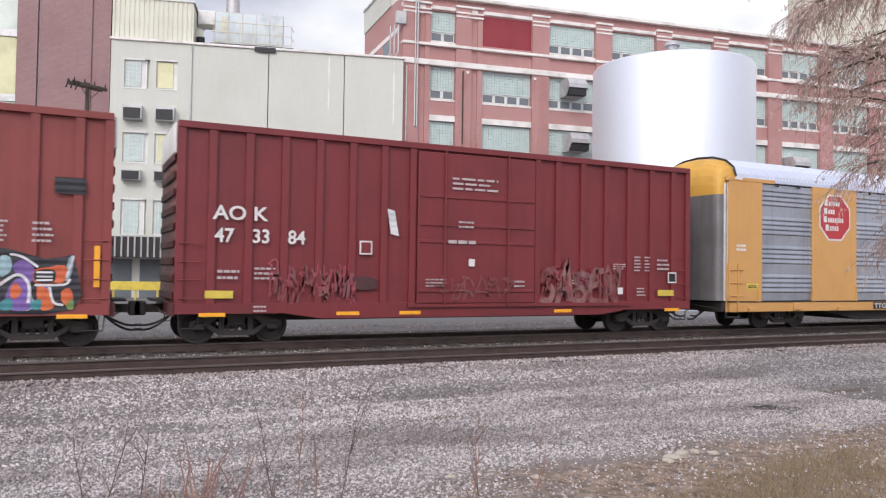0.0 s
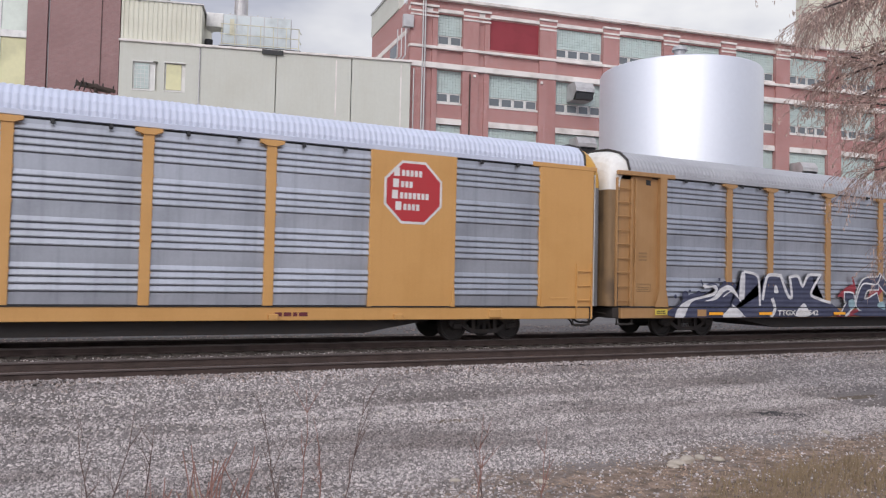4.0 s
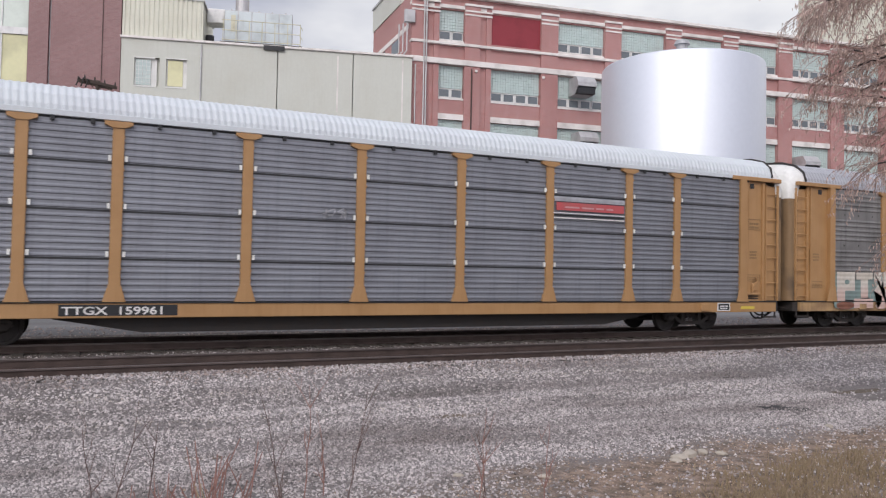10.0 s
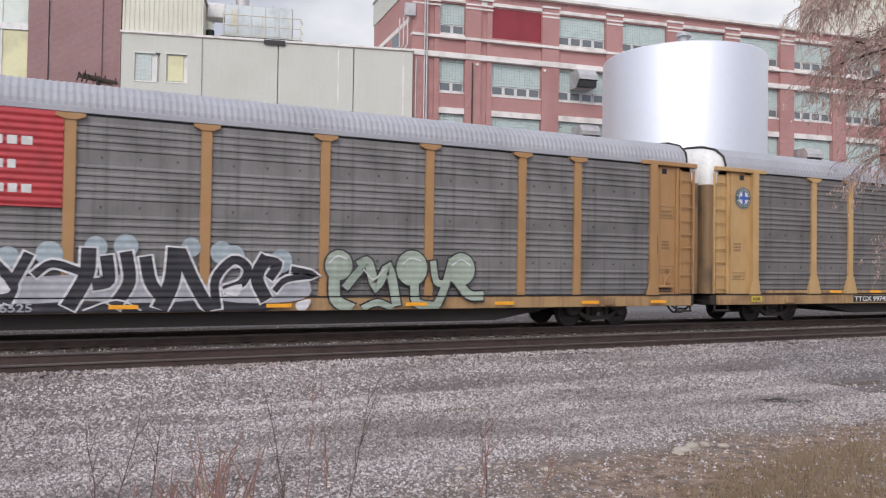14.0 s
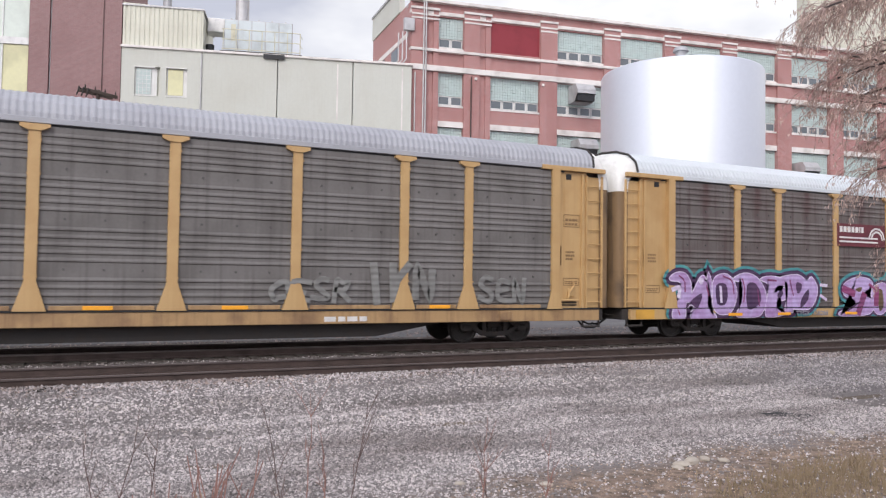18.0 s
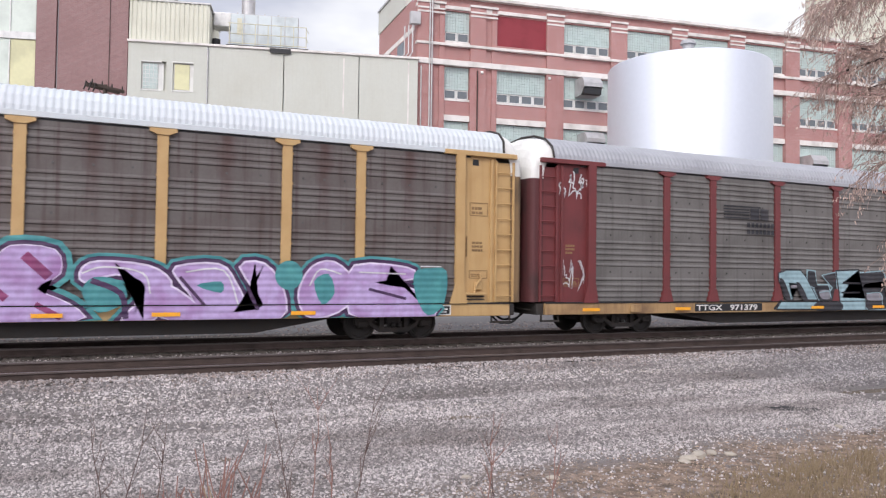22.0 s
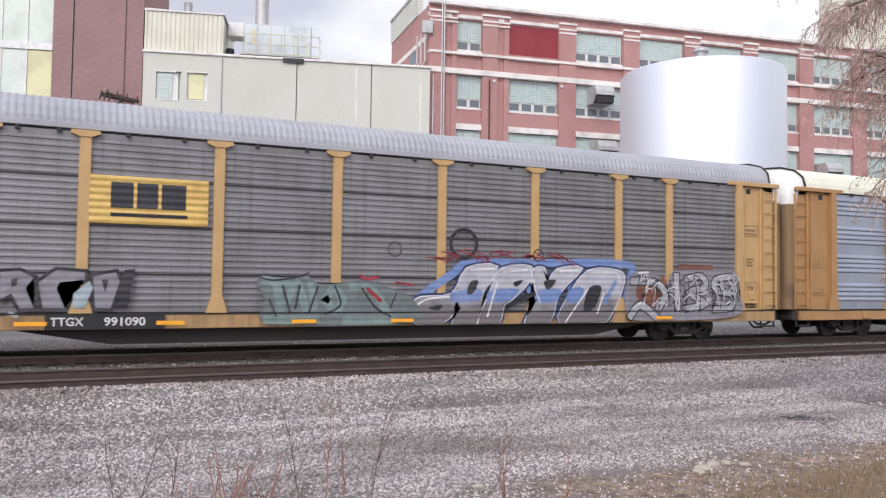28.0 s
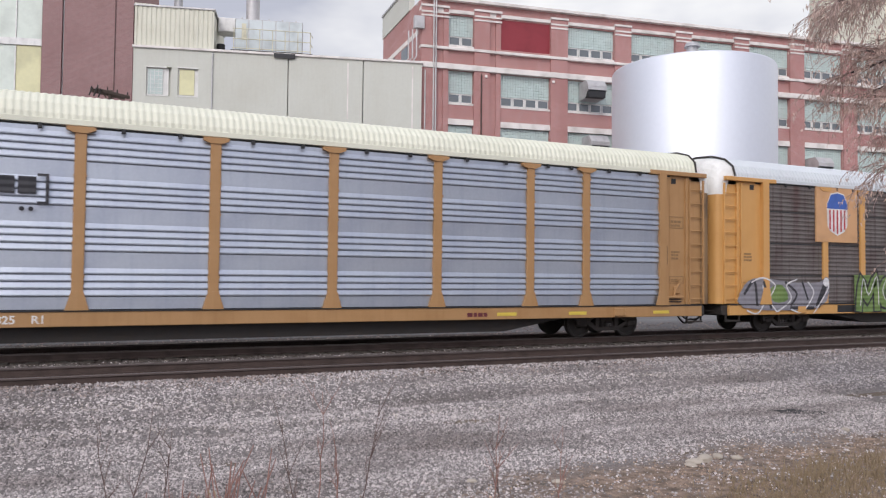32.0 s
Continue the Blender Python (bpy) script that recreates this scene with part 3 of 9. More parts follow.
def block_window(parent, x0, x1, z0, z1, panes, split, lit=GLASSBLOCK, row_h=0.2):
    """Glass-block light over a row of small hinged panes in white frames."""
    w = part("window", B(x0, x1, 0.30, 0.40, z0, z1), FRAME, parent, "white framed factory window")
    b = bmesh.new()
    nx, nz = max(3, round((x1 - x0) / 0.2)), max(3, round((z1 - split) / row_h))
    dx, dz = (x1 - x0) / nx, (z1 - split) / nz
    for i in range(nx):
        for j in range(nz):
            box(b, x0 + i * dx + 0.008, x0 + (i + 1) * dx - 0.008, 0.22, 0.30, split + j * dz + 0.008, split + (j + 1) * dz - 0.008)
    part("glass_block_light", b, lit, w, "greenish glass-block glazing")
    if panes:
        d = (x1 - x0) / panes
        for i in range(panes):
            a, c = x0 + i * d + 0.06, x0 + (i + 1) * d - 0.06
            part("pane", B(a + 0.05, c - 0.05, 0.23, 0.26, z0 + 0.10, split - 0.10), DARKGLASS, w)
            f = bmesh.new()
            for q in ((a, a + 0.05, z0 + 0.05, split - 0.05), (c - 0.05, c, z0 + 0.05, split - 0.05), (a, c, z0 + 0.05, z0 + 0.1), (a, c, split - 0.1, split - 0.05)):
                box(f, q[0], q[1], 0.2, 0.29, q[2], q[3])
            part("window_frame", f, FRAME, w)
    part("window_sill", B(x0 - 0.05, x1 + 0.05, 0.02, 0.3, z0 - 0.14, z0), LIME, w, "pale stone sill")
    return w


def brick_factory():
    t = thing("brick_factory", "four-storey red brick factory with pale stone bands and glass-block windows", "building", wall_frame(PHI_B, DIST_B))
    left, right = 12.55, 71.0
    bays = [(14.63, 16.5)] + [(18.6 + 5.28 * i, 22.47 + 5.28 * i) for i in range(10)]
    rows = [(18.32, 20.53), (14.16, 16.50), (9.98, 12.57), (5.8, 8.4)]
    b = bmesh.new()
    zs = [-0.3] + [v for r in rows[::-1] for v in r] + [21.45]
    for z0, z1 in zip(zs[0::2], zs[1::2]):
        box(b, left, right, 0.06, 0.45, z0, z1)
    edges = [left] + [v for q in bays for v in q] + [right]
    for a, c in zip(edges[0::2], edges[1::2]):
        for z0, z1 in rows:
            box(b, a, c, 0.06, 0.45, z0, z1)
    part("wall", b, BRICK, t)
    part("core", B(left + 0.5, right, 0.46, 10, -0.3, 21.2), BRICK, t, "rear brick walls")
    part("roof", B(left - 0.1, right + 0.1, 0.6, 10.2, 21.2, 21.35), DUCT, t, "flat grey roof")
    for a, c in zip(edges[0::2], edges[1::2]):
        b = bmesh.new()
        if c - a > 1.7:
            box(b, a + 0.02, a + 1.2, -0.12, 0.058, -0.3, 20.9)
            box(b, c - 0.42, c - 0.03, -0.06, 0.058, -0.3, 20.9)
        else:
            box(b, a + 0.02, c - 0.02, -0.12, 0.058, -0.3, 20.9)
        part("pilaster", b, BRICK, t)
        for z in (20.2, 20.48):
            part("pilaster_band", B(a, c, -0.16, -0.122, z, z + 0.12), LIME, t)
        part("pilaster_cap", B(a - 0.02, c + 0.02, -0.2, 0.02, 20.9, 21.05), LIME, t)
    for z0, z1, d, nm in ((17.92, 18.12, 0.20, "stone_band"), (16.52, 16.92, 0.20, "stone_band"), (20.62, 20.88, 0.04, "stone_band"), (21.45, 21.68, 0.28, "coping")):
        part(nm, B(left - 0.05, right, -d, 0.3, z0, z1, bev=0.02), LIME, t, "pale stone band")
    for i, (x0, x1) in enumerate(bays):
        for j, (z0, z1) in enumerate(rows):
            if i == 1 and j == 0:
                part("infill_panel", B(x0, x1, 0.1, 0.2, z0, z1), REDPANEL, t, "plain dark red infill panel")
                continue
            block_window(t, x0, x1, z0, z1, 2 if i == 0 else 4, z0 + 0.72)
            if j > 1:
                part("lintel", B(x0 - 0.05, x1 + 0.05, -0.02, 0.2, z1, z1 + 0.42), LIME, t, "pale stone lintel")
    # end wall that runs back, with its own coping and drains
    e = part("end_wall", B(left - 0.02, left + 0.36, 0.0, 10, -0.3, 21.4), BRICK, t, "brick end wall")
    e.matrix_basis = Matrix.Translation((left, 0, 0)) @ Matrix.Rotation(radians(4.5), 4, "Z") @ Matrix.Translation((-left, 0, 0))
    for z0, z1, m, d in ((21.4, 23.2, CONCRETE, 0.1), (19.0, 19.35, LIME, 0.06), (23.2, 23.35, DUCT, 0.2)):
        y0 = 2.5 if z0 > 20 else 0.5
        o = part("end_wall_band", B(left - d, left + 0.3, y0, 10.02, z0, z1), m, t, "pale band along the end wall")
        o.matrix_basis = e.matrix_basis
    for yy in (3.0, 6.5):
        o = part("end_window", B(left - 0.06, left + 0.05, yy, yy + 1.6, 17.4, 18.9), DARKGLASS, t, "small window in the end wall")
        o.matrix_basis = e.matrix_basis
    for x in (13.45, 13.62):
        part("drain_pipe", rod(bmesh.new(), (x, -0.24, 12.0), (x, -0.24, 22.6), 0.055, 8), DUCT, t, "galvanised vertical pipe")
    for x in (12.85, 17.05):
        part("downspout", rod(bmesh.new(), (x, -0.2, 11.0), (x, -0.2, 16.3), 0.05, 8), RUSTRAIL if x > 15 else DUCT, t)
    b = B(12.0, 12.75, -0.35, 0.05, 19.2, 20.1, bev=0.03)
    part("junction_box", b, DUCT, t, "grey metal box on the corner")
    for dy in (0.0, 0.35, 0.7):
        part("conduit", sweep(bmesh.new(), [(12.2 - dy * 0.6, -0.2 + dy, 19.2), (12.2 - dy * 0.6, -0.2 + dy, 17.2), (11.8 - dy, 0.3 + dy, 16.6)], 0.05, 6), DUCT, t)
    for i in range(8):
        if i in (1, 2, 3, 5):
            part("wall_lamp", B(17.3 + 5.28 * (i - 1), 17.5 + 5.28 * (i - 1), -0.24, -0.121, 16.1, 16.3, bev=0.03), LIME, t, "small white wall lamp")
    # hooded intake ducts
    for x0, z0 in ((24.9, 15.0), (25.15, 10.9), (45.2, 10.3)):
        b = prism(bmesh.new(), [(0, 0.55), (-0.15, 1.5), (0, 1.5)], x0, x0 + 1.5)
        d = part("hooded_duct", bmesh.new(), DUCT, t, "galvanised hooded intake duct")
        bm = bmesh.new()
        pts = [(0.2, 0.0), (-0.9, 0.0), (-1.4, 0.55), (-1.4, 0.85), (-1.05, 1.32), (0.2, 1.32)]
        va = [bm.verts.new((x0, y, z0 + z)) for y, z in pts]
        vb = [bm.verts.new((x0 + 1.5, y, z0 + z)) for y, z in pts]
        for k in range(len(pts)):
            if k != 1:
                bm.faces.new((va[k], va[(k + 1) % 6], vb[(k + 1) % 6], vb[k]))
        bm.faces.new(va)
        bm.faces.new(vb[::-1])
        bmesh.ops.recalc_face_normals(bm, faces=bm.faces)
        bm.to_mesh(d.data)
        bm.free()
        b.free()
        part("duct_mouth", B(x0 + 0.05, x0 + 1.45, -1.3, -0.4, z0 + 0.02, z0 + 0.5), BLACK, d, "dark open mouth")
    return t


brick_factory()


def rear_tower():
    t = thing("rear_building", "tall pale concrete building behind the brick factory", "building", wall_frame(PHI_B, DIST_B + 30))
    part("wall", B(73.7, 110, 0, 2.0, -0.3, 58), CORRUG, t)
    part("coping", B(73.5, 110.2, -0.2, 2.2, 58, 58.4), LIME, t)
    return t


rear_tower()

# ---------- pale concrete annex, brown brick tower and roof plant ----------
PHI_W, DIST_W = 14.9, 52.5


def concrete_annex():
    t = thing("concrete_annex", "cream painted concrete panel building with a flat parapet", "building", wall_frame(PHI_W, DIST_W))
    seams = [-11.83, -10.87, -6.77, -1.8, 3.3, 7.44]
    wins = [(-10.97, -9.76, 13.51, 15.38, 0), (-8.98, -7.75, 13.53, 15.42, 1), (-10.93, -9.45, 8.61, 10.6, 0), (-8.9, -7.7, 8.61, 10.6, 1), (-10.9, -9.7, 3.9, 6.2, 0), (-8.9, -7.7, 3.9, 6.2, 0)]
    for a, c in zip(seams, seams[1:]):
        if c > -6:
            part("wall_panel", B(a + 0.03, c - 0.03, 0, 0.3, -0.3, 16.62, bev=0.015), CONCRETE, t)
    b = bmesh.new()
    part("wall_panel", B(-11.83, -10.99, 0, 0.3, -0.3, 16.62), CONCRETE, t)
    part("wall_panel", B(-9.40, -9.0, 0, 0.3, -0.3, 16.62), CONCRETE, t)
    part("wall_panel", B(-7.68, -6.80, 0, 0.3, -0.3, 16.62), CONCRETE, t)
    for a, c in ((-10.99, -9.40), (-9.0, -7.68)):
        for z0, z1 in ((-0.3, 3.9), (6.2, 8.6), (10.62, 13.5), (15.43, 16.62)):
            part("wall_panel", B(a, c, 0.004, 0.3, z0, z1), CONCRETE, t)
    for x0, x1, z0, z1, y in wins:
        w = part("window", B(x0 - 0.1, x1 + 0.16, 0.16, 0.3, z0, z1), WHITE, t, "white framed window")
        part("pane", B(x0 + 0.08, x1 - 0.2, 0.1, 0.155, z0 + 0.1, z1 - 0.1), YELLOW_GLAZE if y else GLASSBLOCK, w, "yellow blind behind glass" if y else "gridded glass pane")
        g = bmesh.new()
        if not y:
            for k in range(1, 5):
                xx = x0 + (x1 - x0) * k / 5
                box(g, xx - 0.012, xx + 0.012, 0.085, 0.099, z0 + 0.1, z1 - 0.1)
            for k in range(1, 7):
                zz = z0 + (z1 - z0) * k / 7
                box(g, x0 + 0.08, x1 - 0.08, 0.07, 0.084, zz - 0.012, zz + 0.012)
            part("muntin", g, FRAME, w)
        else:
            g.free()
        part("window_surround", B(x0 - 0.05, x1 + 0.05, -0.02, -0.002, z1 - 0.03, z1 + 0.05), WHITE, w)
        part("window_sill", B(x0 - 0.05, x1 + 0.05, -0.03, -0.002, z0 - 0.06, z0 + 0.03), WHITE, w)
    b.free()
    for x0 in (-10.95, -8.95):
        v = part("vent_hood", B(x0, x0 + 1.2, -0.55, -0.002, 11.36, 12.28, bev=0.02), DUCT, t, "square vent hood")
        part("vent_mouth", B(x0 + 0.08, x0 + 1.12, -0.60, -0.552, 11.42, 12.1), BLACK, v, "dark vent opening")
    for x0 in (-10.95, -8.95):
        v = part("vent_hood", B(x0, x0 + 1.2, -0.55, -0.002, 7.4, 8.1, bev=0.02), DUCT, t, "square vent hood")
        part("vent_mouth", B(x0 + 0.08, x0 + 1.12, -0.60, -0.552, 7.45, 8.0), BLACK, v, "dark vent opening")
    part("parapet_cap", B(-11.9, 7.5, -0.12, 0.5, 16.62, 16.78, bev=0.02), LIME, t, "thin pale parapet cap")
    part("parapet_step", B(-6.9, -1.0, 0.5, 0.7, 16.62, 16.95), DUCT, t)
    part("core", B(-11.8, 7.4, 0.31, 14, -0.3, 16.6), CONCRETE, t, "rear walls")
    part("seam_pipe", rod(bmesh.new(), (-6.78, -0.06, 0), (-6.78, -0.06, 16.5), 0.05, 8), DUCT, t, "thin grey pipe in the corner")
    for x, z0 in ((2.2, 12.5), (6.7, 12.0)):
        part("stain_strip", B(x, x + 0.1, -0.006, -0.002, z0, 16.4), LIME, t, "pale streak strip")
    part("scupper", B(-2.75, -1.35, -0.15, -0.122, 16.42, 16.74), BLACK, t, "dark scupper opening in the parapet")
    # ground floor canopy
    c = part("canopy", B(-12.2, -6.0, -1.8, -0.01, 2.4, 3.7, bev=0.03), DARK_STEEL, t, "dark ribbed canopy over the doors")
    for i in range(16):
        part("canopy_rib", B(-12.1 + i * 0.39, -12.0 + i * 0.39, -1.86, -1.802, 2.4, 3.75), VENTGREY, c)
    for i in range(3):
        d = part("door", B(-11.6 + i * 1.9, -10.2 + i * 1.9, -0.06, -0.003, -0.2, 2.3), DARKGLASS, t, "dark glazed door")
        part("door_frame", B(-11.68 + i * 1.9, -10.12 + i * 1.9, -0.05, -0.002, 2.31, 2.45), FRAME, d)
    return t


def yellow_barrier():
    t = thing("safety_barrier", "yellow painted plank barrier on posts before the annex", "barrier", wall_frame(PHI_W, DIST_W - 6) @ pose(-12.4, 0, 0))
    for i in range(6):
        part("post", rod(bmesh.new(), (i * 1.2, 0, -0.25), (i * 1.2, 0, 0.95), 0.06, 8), LEMON, t)
    part("plank", B(-0.1, 6.1, -0.13, -0.065, 0.45, 0.95, bev=0.02), LEMON, t, "solid yellow plank")
    return t


def corrugated_penthouse():
    t = thing("penthouse", "cream corrugated steel penthouse on the annex roof", "rooftop structure", wall_frame(PHI_W, DIST_W))
    b = bmesh.new()
    x, a = -11.8, []
    while x < -6.75:
        a += [(x, 0.0), (x + 0.14, 0.0), (x + 0.17, 0.05), (x + 0.27, 0.05)]
        x += 0.3
    top = lambda q: 19.62 - 0.035 * (q + 11.8)
    lo = [b.verts.new((q, d, 16.79)) for q, d in a]
    hi = [b.verts.new((q, d, top(q))) for q, d in a]
    for i in range(len(a) - 1):
        b.faces.new((lo[i], lo[i + 1], hi[i + 1], hi[i]))
    part("cladding", b, CORRUG, t)
    part("shell", B(-11.78, -6.76, 0.06, 6, 16.8, 19.3), CORRUG, t)
    part("vent_stub", rod(bmesh.new(), (-9.3, 1.5, 19.3), (-9.3, 1.5, 20.6), 0.28, 12), VENTGREY, t, "short dark roof vent")
    part("roof_trim", B(-11.85, -6.66, -0.06, 6, 19.42, 19.52), DUCT, t, "grey metal roof trim")
    return t


def brown_brick_tower():
    t = thing("brick_tower", "brown brick stair tower with a vertical groove", "building", wall_frame(PHI_W, DIST_W))
    part("wall", B(-16.12, -11.86, -0.05, 8, -0.3, 27), BRICK_OLD, t)
    part("pier", B(-17.43, -16.24, -0.12, 8, -0.3, 27), BRICK_OLD, t)
    part("groove", B(-16.23, -16.13, 0.1, 0.3, -0.3, 27), DUCT, t, "dark vertical joint")
    part("cable", rod(bmesh.new(), (-13.0, -0.10, 2), (-12.95, -0.10, 26), 0.02, 5), RUSTRAIL, t, "thin vertical cable")
    return t


def glazed_wing():
    t = thing("glazed_wing", "wing with pale green and yellow glazed bands", "building", wall_frame(PHI_W, DIST_W))
    part("core", B(-40, -17.46, 0.25, 8, -0.3, 27), CONCRETE, t, "concrete wall behind the glazing")
    for k in range(7):
        z = 0.2 + 4.15 * k
        part("spandrel", B(-40, -17.46, -0.05, 0.25, z - 0.45, z), FRAME, t, "white spandrel")
        for i in range(14):
            x = -17.5 - 1.55 * i
            part("pane", B(x - 1.5, x, 0.05, 0.2, z, z + 3.68), YELLOW_GLAZE if i % 2 == 0 and k % 2 == 1 else PALE_GREEN, t)
            part("mullion", B(x - 1.56, x - 1.49, -0.02, 0.24, z, z + 3.69), FRAME, t)
    return t


def roof_plant():
    t = thing("roof_air_handler", "grey panelled rooftop air handler with yellow guard rail", "air handler", wall_frame(PHI_W, DIST_W))
    x0, x1, z0, z1 = -5.5, -0.9, 17.2, 19.45
    part("body", B(x0, x1, 1.4, 3.4, z0, z1, bev=0.03), DUCT, t)
    for i in range(5):
        w = (x1 - x0) / 5
        part("access_panel", B(x0 + i * w + 0.03, x0 + (i + 1) * w - 0.03, 1.36, 1.399, z0 + 0.06, z1 - 0.05, bev=0.01), PALE_STEEL, t)
        part("roof_clip", B(x0 + i * w + 0.4, x0 + i * w + 0.5, 1.5, 1.7, z1 + 0.002, z1 + 0.1), DUCT, t)
    part("stain_panel", B(x0 + 0.45, x0 + 0.75, 1.34, 1.358, z0 + 0.75, z1 - 0.35), HANDRAIL, t, "yellowed access panel")
    for q in (x0 + 0.3, x0 + 2.2, x1 - 0.3):
        part("foot", B(q - 0.15, q + 0.15, 1.5, 3.2, 16.65, z0), DARK_STEEL, t)
    part("exhaust_pipe", rod(bmesh.new(), (-4.4, 2.4, z1), (-4.4, 2.4, 23.0), 0.47, 20), DUCT, t, "round galvanised exhaust stack", smooth=False)
    part("inlet_duct", B(-6.7, x0, 1.8, 3.0, 18.6, 19.6, bev=0.05), FRAME, t, "white square duct")
    part("elbow", rod(bmesh.new(), (-6.45, 1.6, 16.7), (-6.45, 1.6, 17.6), 0.28, 12), BLACK, t, "black duct elbow")
    g = bmesh.new()
    for z in (17.2, 17.85, 18.55):
        sweep(g, [(x0 - 0.1, 0.75, z), (x1 + 0.5, 0.75, z), (x1 + 0.7, 1.9, z)], 0.03, 5)
    part("guard_rail", g, HANDRAIL, t, "pale yellow guard rail")
    for i in range(7):
        part("rail_post", rod(bmesh.new(), (x0 + i * 0.86, 0.75, 16.6), (x0 + i * 0.86, 0.75, 18.57), 0.03, 5), HANDRAIL, t)
    part("walkway", B(x0 - 0.2, x1 + 0.7, 0.7, 1.4, 16.98, 17.06), DARK_STEEL, t, "dark grated walkway")
    return t


PALE_STEEL = mat("pale_steel_panel", (0.58, 0.63, 0.64), 0.5, 0.2, var=0.06, scale=1.2, fine=8, bump=0.04)
concrete_annex()
yellow_barrier()
corrugated_penthouse()
brown_brick_tower()
glazed_wing()
roof_plant()




def aluminium_tank():
    az = radians(42.84)
    t = thing("storage_tank", "large upright brushed aluminium storage tank with a low cone roof", "storage tank",
              pose(EYE.x + 50 * math.sin(az), EYE.y + 50 * math.cos(az), -0.25))
    R, zt, n = 4.94, 14.95, 96
    b = bmesh.new()
    rings = []
    for z, r in ((0, R), (zt - 0.12, R), (zt - 0.02, R - 0.05), (zt + 0.02, R - 0.16), (zt + 0.78, 0.5)):
        rings.append([b.verts.new((r * math.cos(k * math.tau / n), r * math.sin(k * math.tau / n), z)) for k in range(n)])
    for a, c in zip(rings, rings[1:]):
        for i in range(n):
            b.faces.new((a[i], a[(i + 1) % n], c[(i + 1) % n], c[i]))
    b.faces.new(rings[-1])
    part("shell", b, ALU, t, smooth=True)
    v = part("roof_vent", rod(bmesh.new(), (0, 0, zt + 0.6), (0, 0, zt + 1.6), 0.34, 20), VENTGREY, t, "short round roof vent")
    part("vent_cap", rod(bmesh.new(), (0, 0, zt + 1.6), (0, 0, zt + 1.85), 0.5, 20, 0.4), VENTGREY, v)
    return t


aluminium_tank()


def utility_pole():
    t = thing("utility_pole", "weathered wooden utility pole with a crossarm and insulators", "utility pole", wall_frame(PHI_W, 40.0) @ pose(-10.05, 0, -0.25, 0, 0, 50))
    part("pole", rod(bmesh.new(), (0, 0, 0), (0, 0, 11.1), 0.15, 10, 0.10), WOODPOLE, t)
    for y0 in (-0.24, 0.13):
        part("crossarm", B(-0.95, 0.95, y0, y0 + 0.11, 10.84, 11.0, bev=0.015), WOODPOLE, t)
    for x in (-0.85, -0.3, 0.25, 0.85):
        ins = part("insulator", rod(bmesh.new(), (x, -0.185, 11.0), (x, -0.185, 11.18), 0.04, 8, 0.025), DARK_STEEL, t)
        part("pin", rod(bmesh.new(), (x, -0.185, 10.8), (x, -0.185, 11.02), 0.012, 5), DARK_STEEL, ins)
    for x in (-1.3, -1.05, -0.8):
        c = part("cutout_switch", sweep(bmesh.new(), [(x - 0.08, -0.3, 10.55), (x, -0.3, 10.75), (x + 0.05, -0.28, 10.98), (x + 0.15, -0.25, 10.9)], 0.035, 6), DARK_STEEL, t, "dark hooked fuse cutout")
        part("bracket", rod(bmesh.new(), (x + 0.15, -0.25, 10.9), (max(x + 0.2, -0.93), -0.2, 10.9), 0.02, 5), DARK_STEEL, c)
    for sx in (-1, 1):
        part("brace", rod(bmesh.new(), (sx * 0.6, -0.2, 10.86), (sx * 0.05, -0.16, 10.3), 0.02, 6), WOODPOLE, t)
    tr = part("transformer", rod(bmesh.new(), (0.38, -0.2, 8.55), (0.38, -0.2, 9.25), 0.24, 14), VENTGREY, t, "grey can transformer")
    part("transformer_lid", rod(bmesh.new(), (0.38, -0.2, 9.25), (0.38, -0.2, 9.31), 0.26, 14, 0.2), VENTGREY, tr)
    part("hanger", B(0.08, 0.2, -0.2, -0.1, 8.7, 9.1), DARK_STEEL, tr)
    return t


utility_pole()


# ---------- the train ----------
def travel(t):
    """How far along x the train stands from its place at 20 s; it slows a little."""
    u = t - 20.0
    return 0.1566 - 7.6917 * u + 0.007669 * u * u - 0.0000858 * u ** 3


PITCH, HALF_BODY = 27.55, 13.4
RAD = 0.42
WHEELS, CARS = [], []


def wheel_mesh():
    b = bmesh.new()
    for s in (-1, 1):
        y = s * 0.755
        prof = [(0.10, y - s * 0.02), (0.14, y - s * 0.02), (0.16, y + s * 0.03), (0.33, y + s * 0.035), (0.36, y + s * 0.07), (RAD, y + s * 0.07), (RAD + 0.004, y - s * 0.04), (RAD + 0.025, y - s * 0.05), (RAD + 0.02, y - s * 0.075), (0.3, y - s * 0.07)]
        lathe_y(b, prof, 28)
        for k in range(3):
            a = k * math.tau / 3
            rod(b, (0.07 * math.cos(a), y + s * 0.02, 0.07 * math.sin(a)), (0.07 * math.cos(a), y + s * 0.22, 0.07 * math.sin(a)), 0.025, 6)
    rod(b, (0, -0.98, 0), (0, 0.98, 0), 0.085, 12)
    return to_mesh(b, "wheelset", DARK_STEEL)


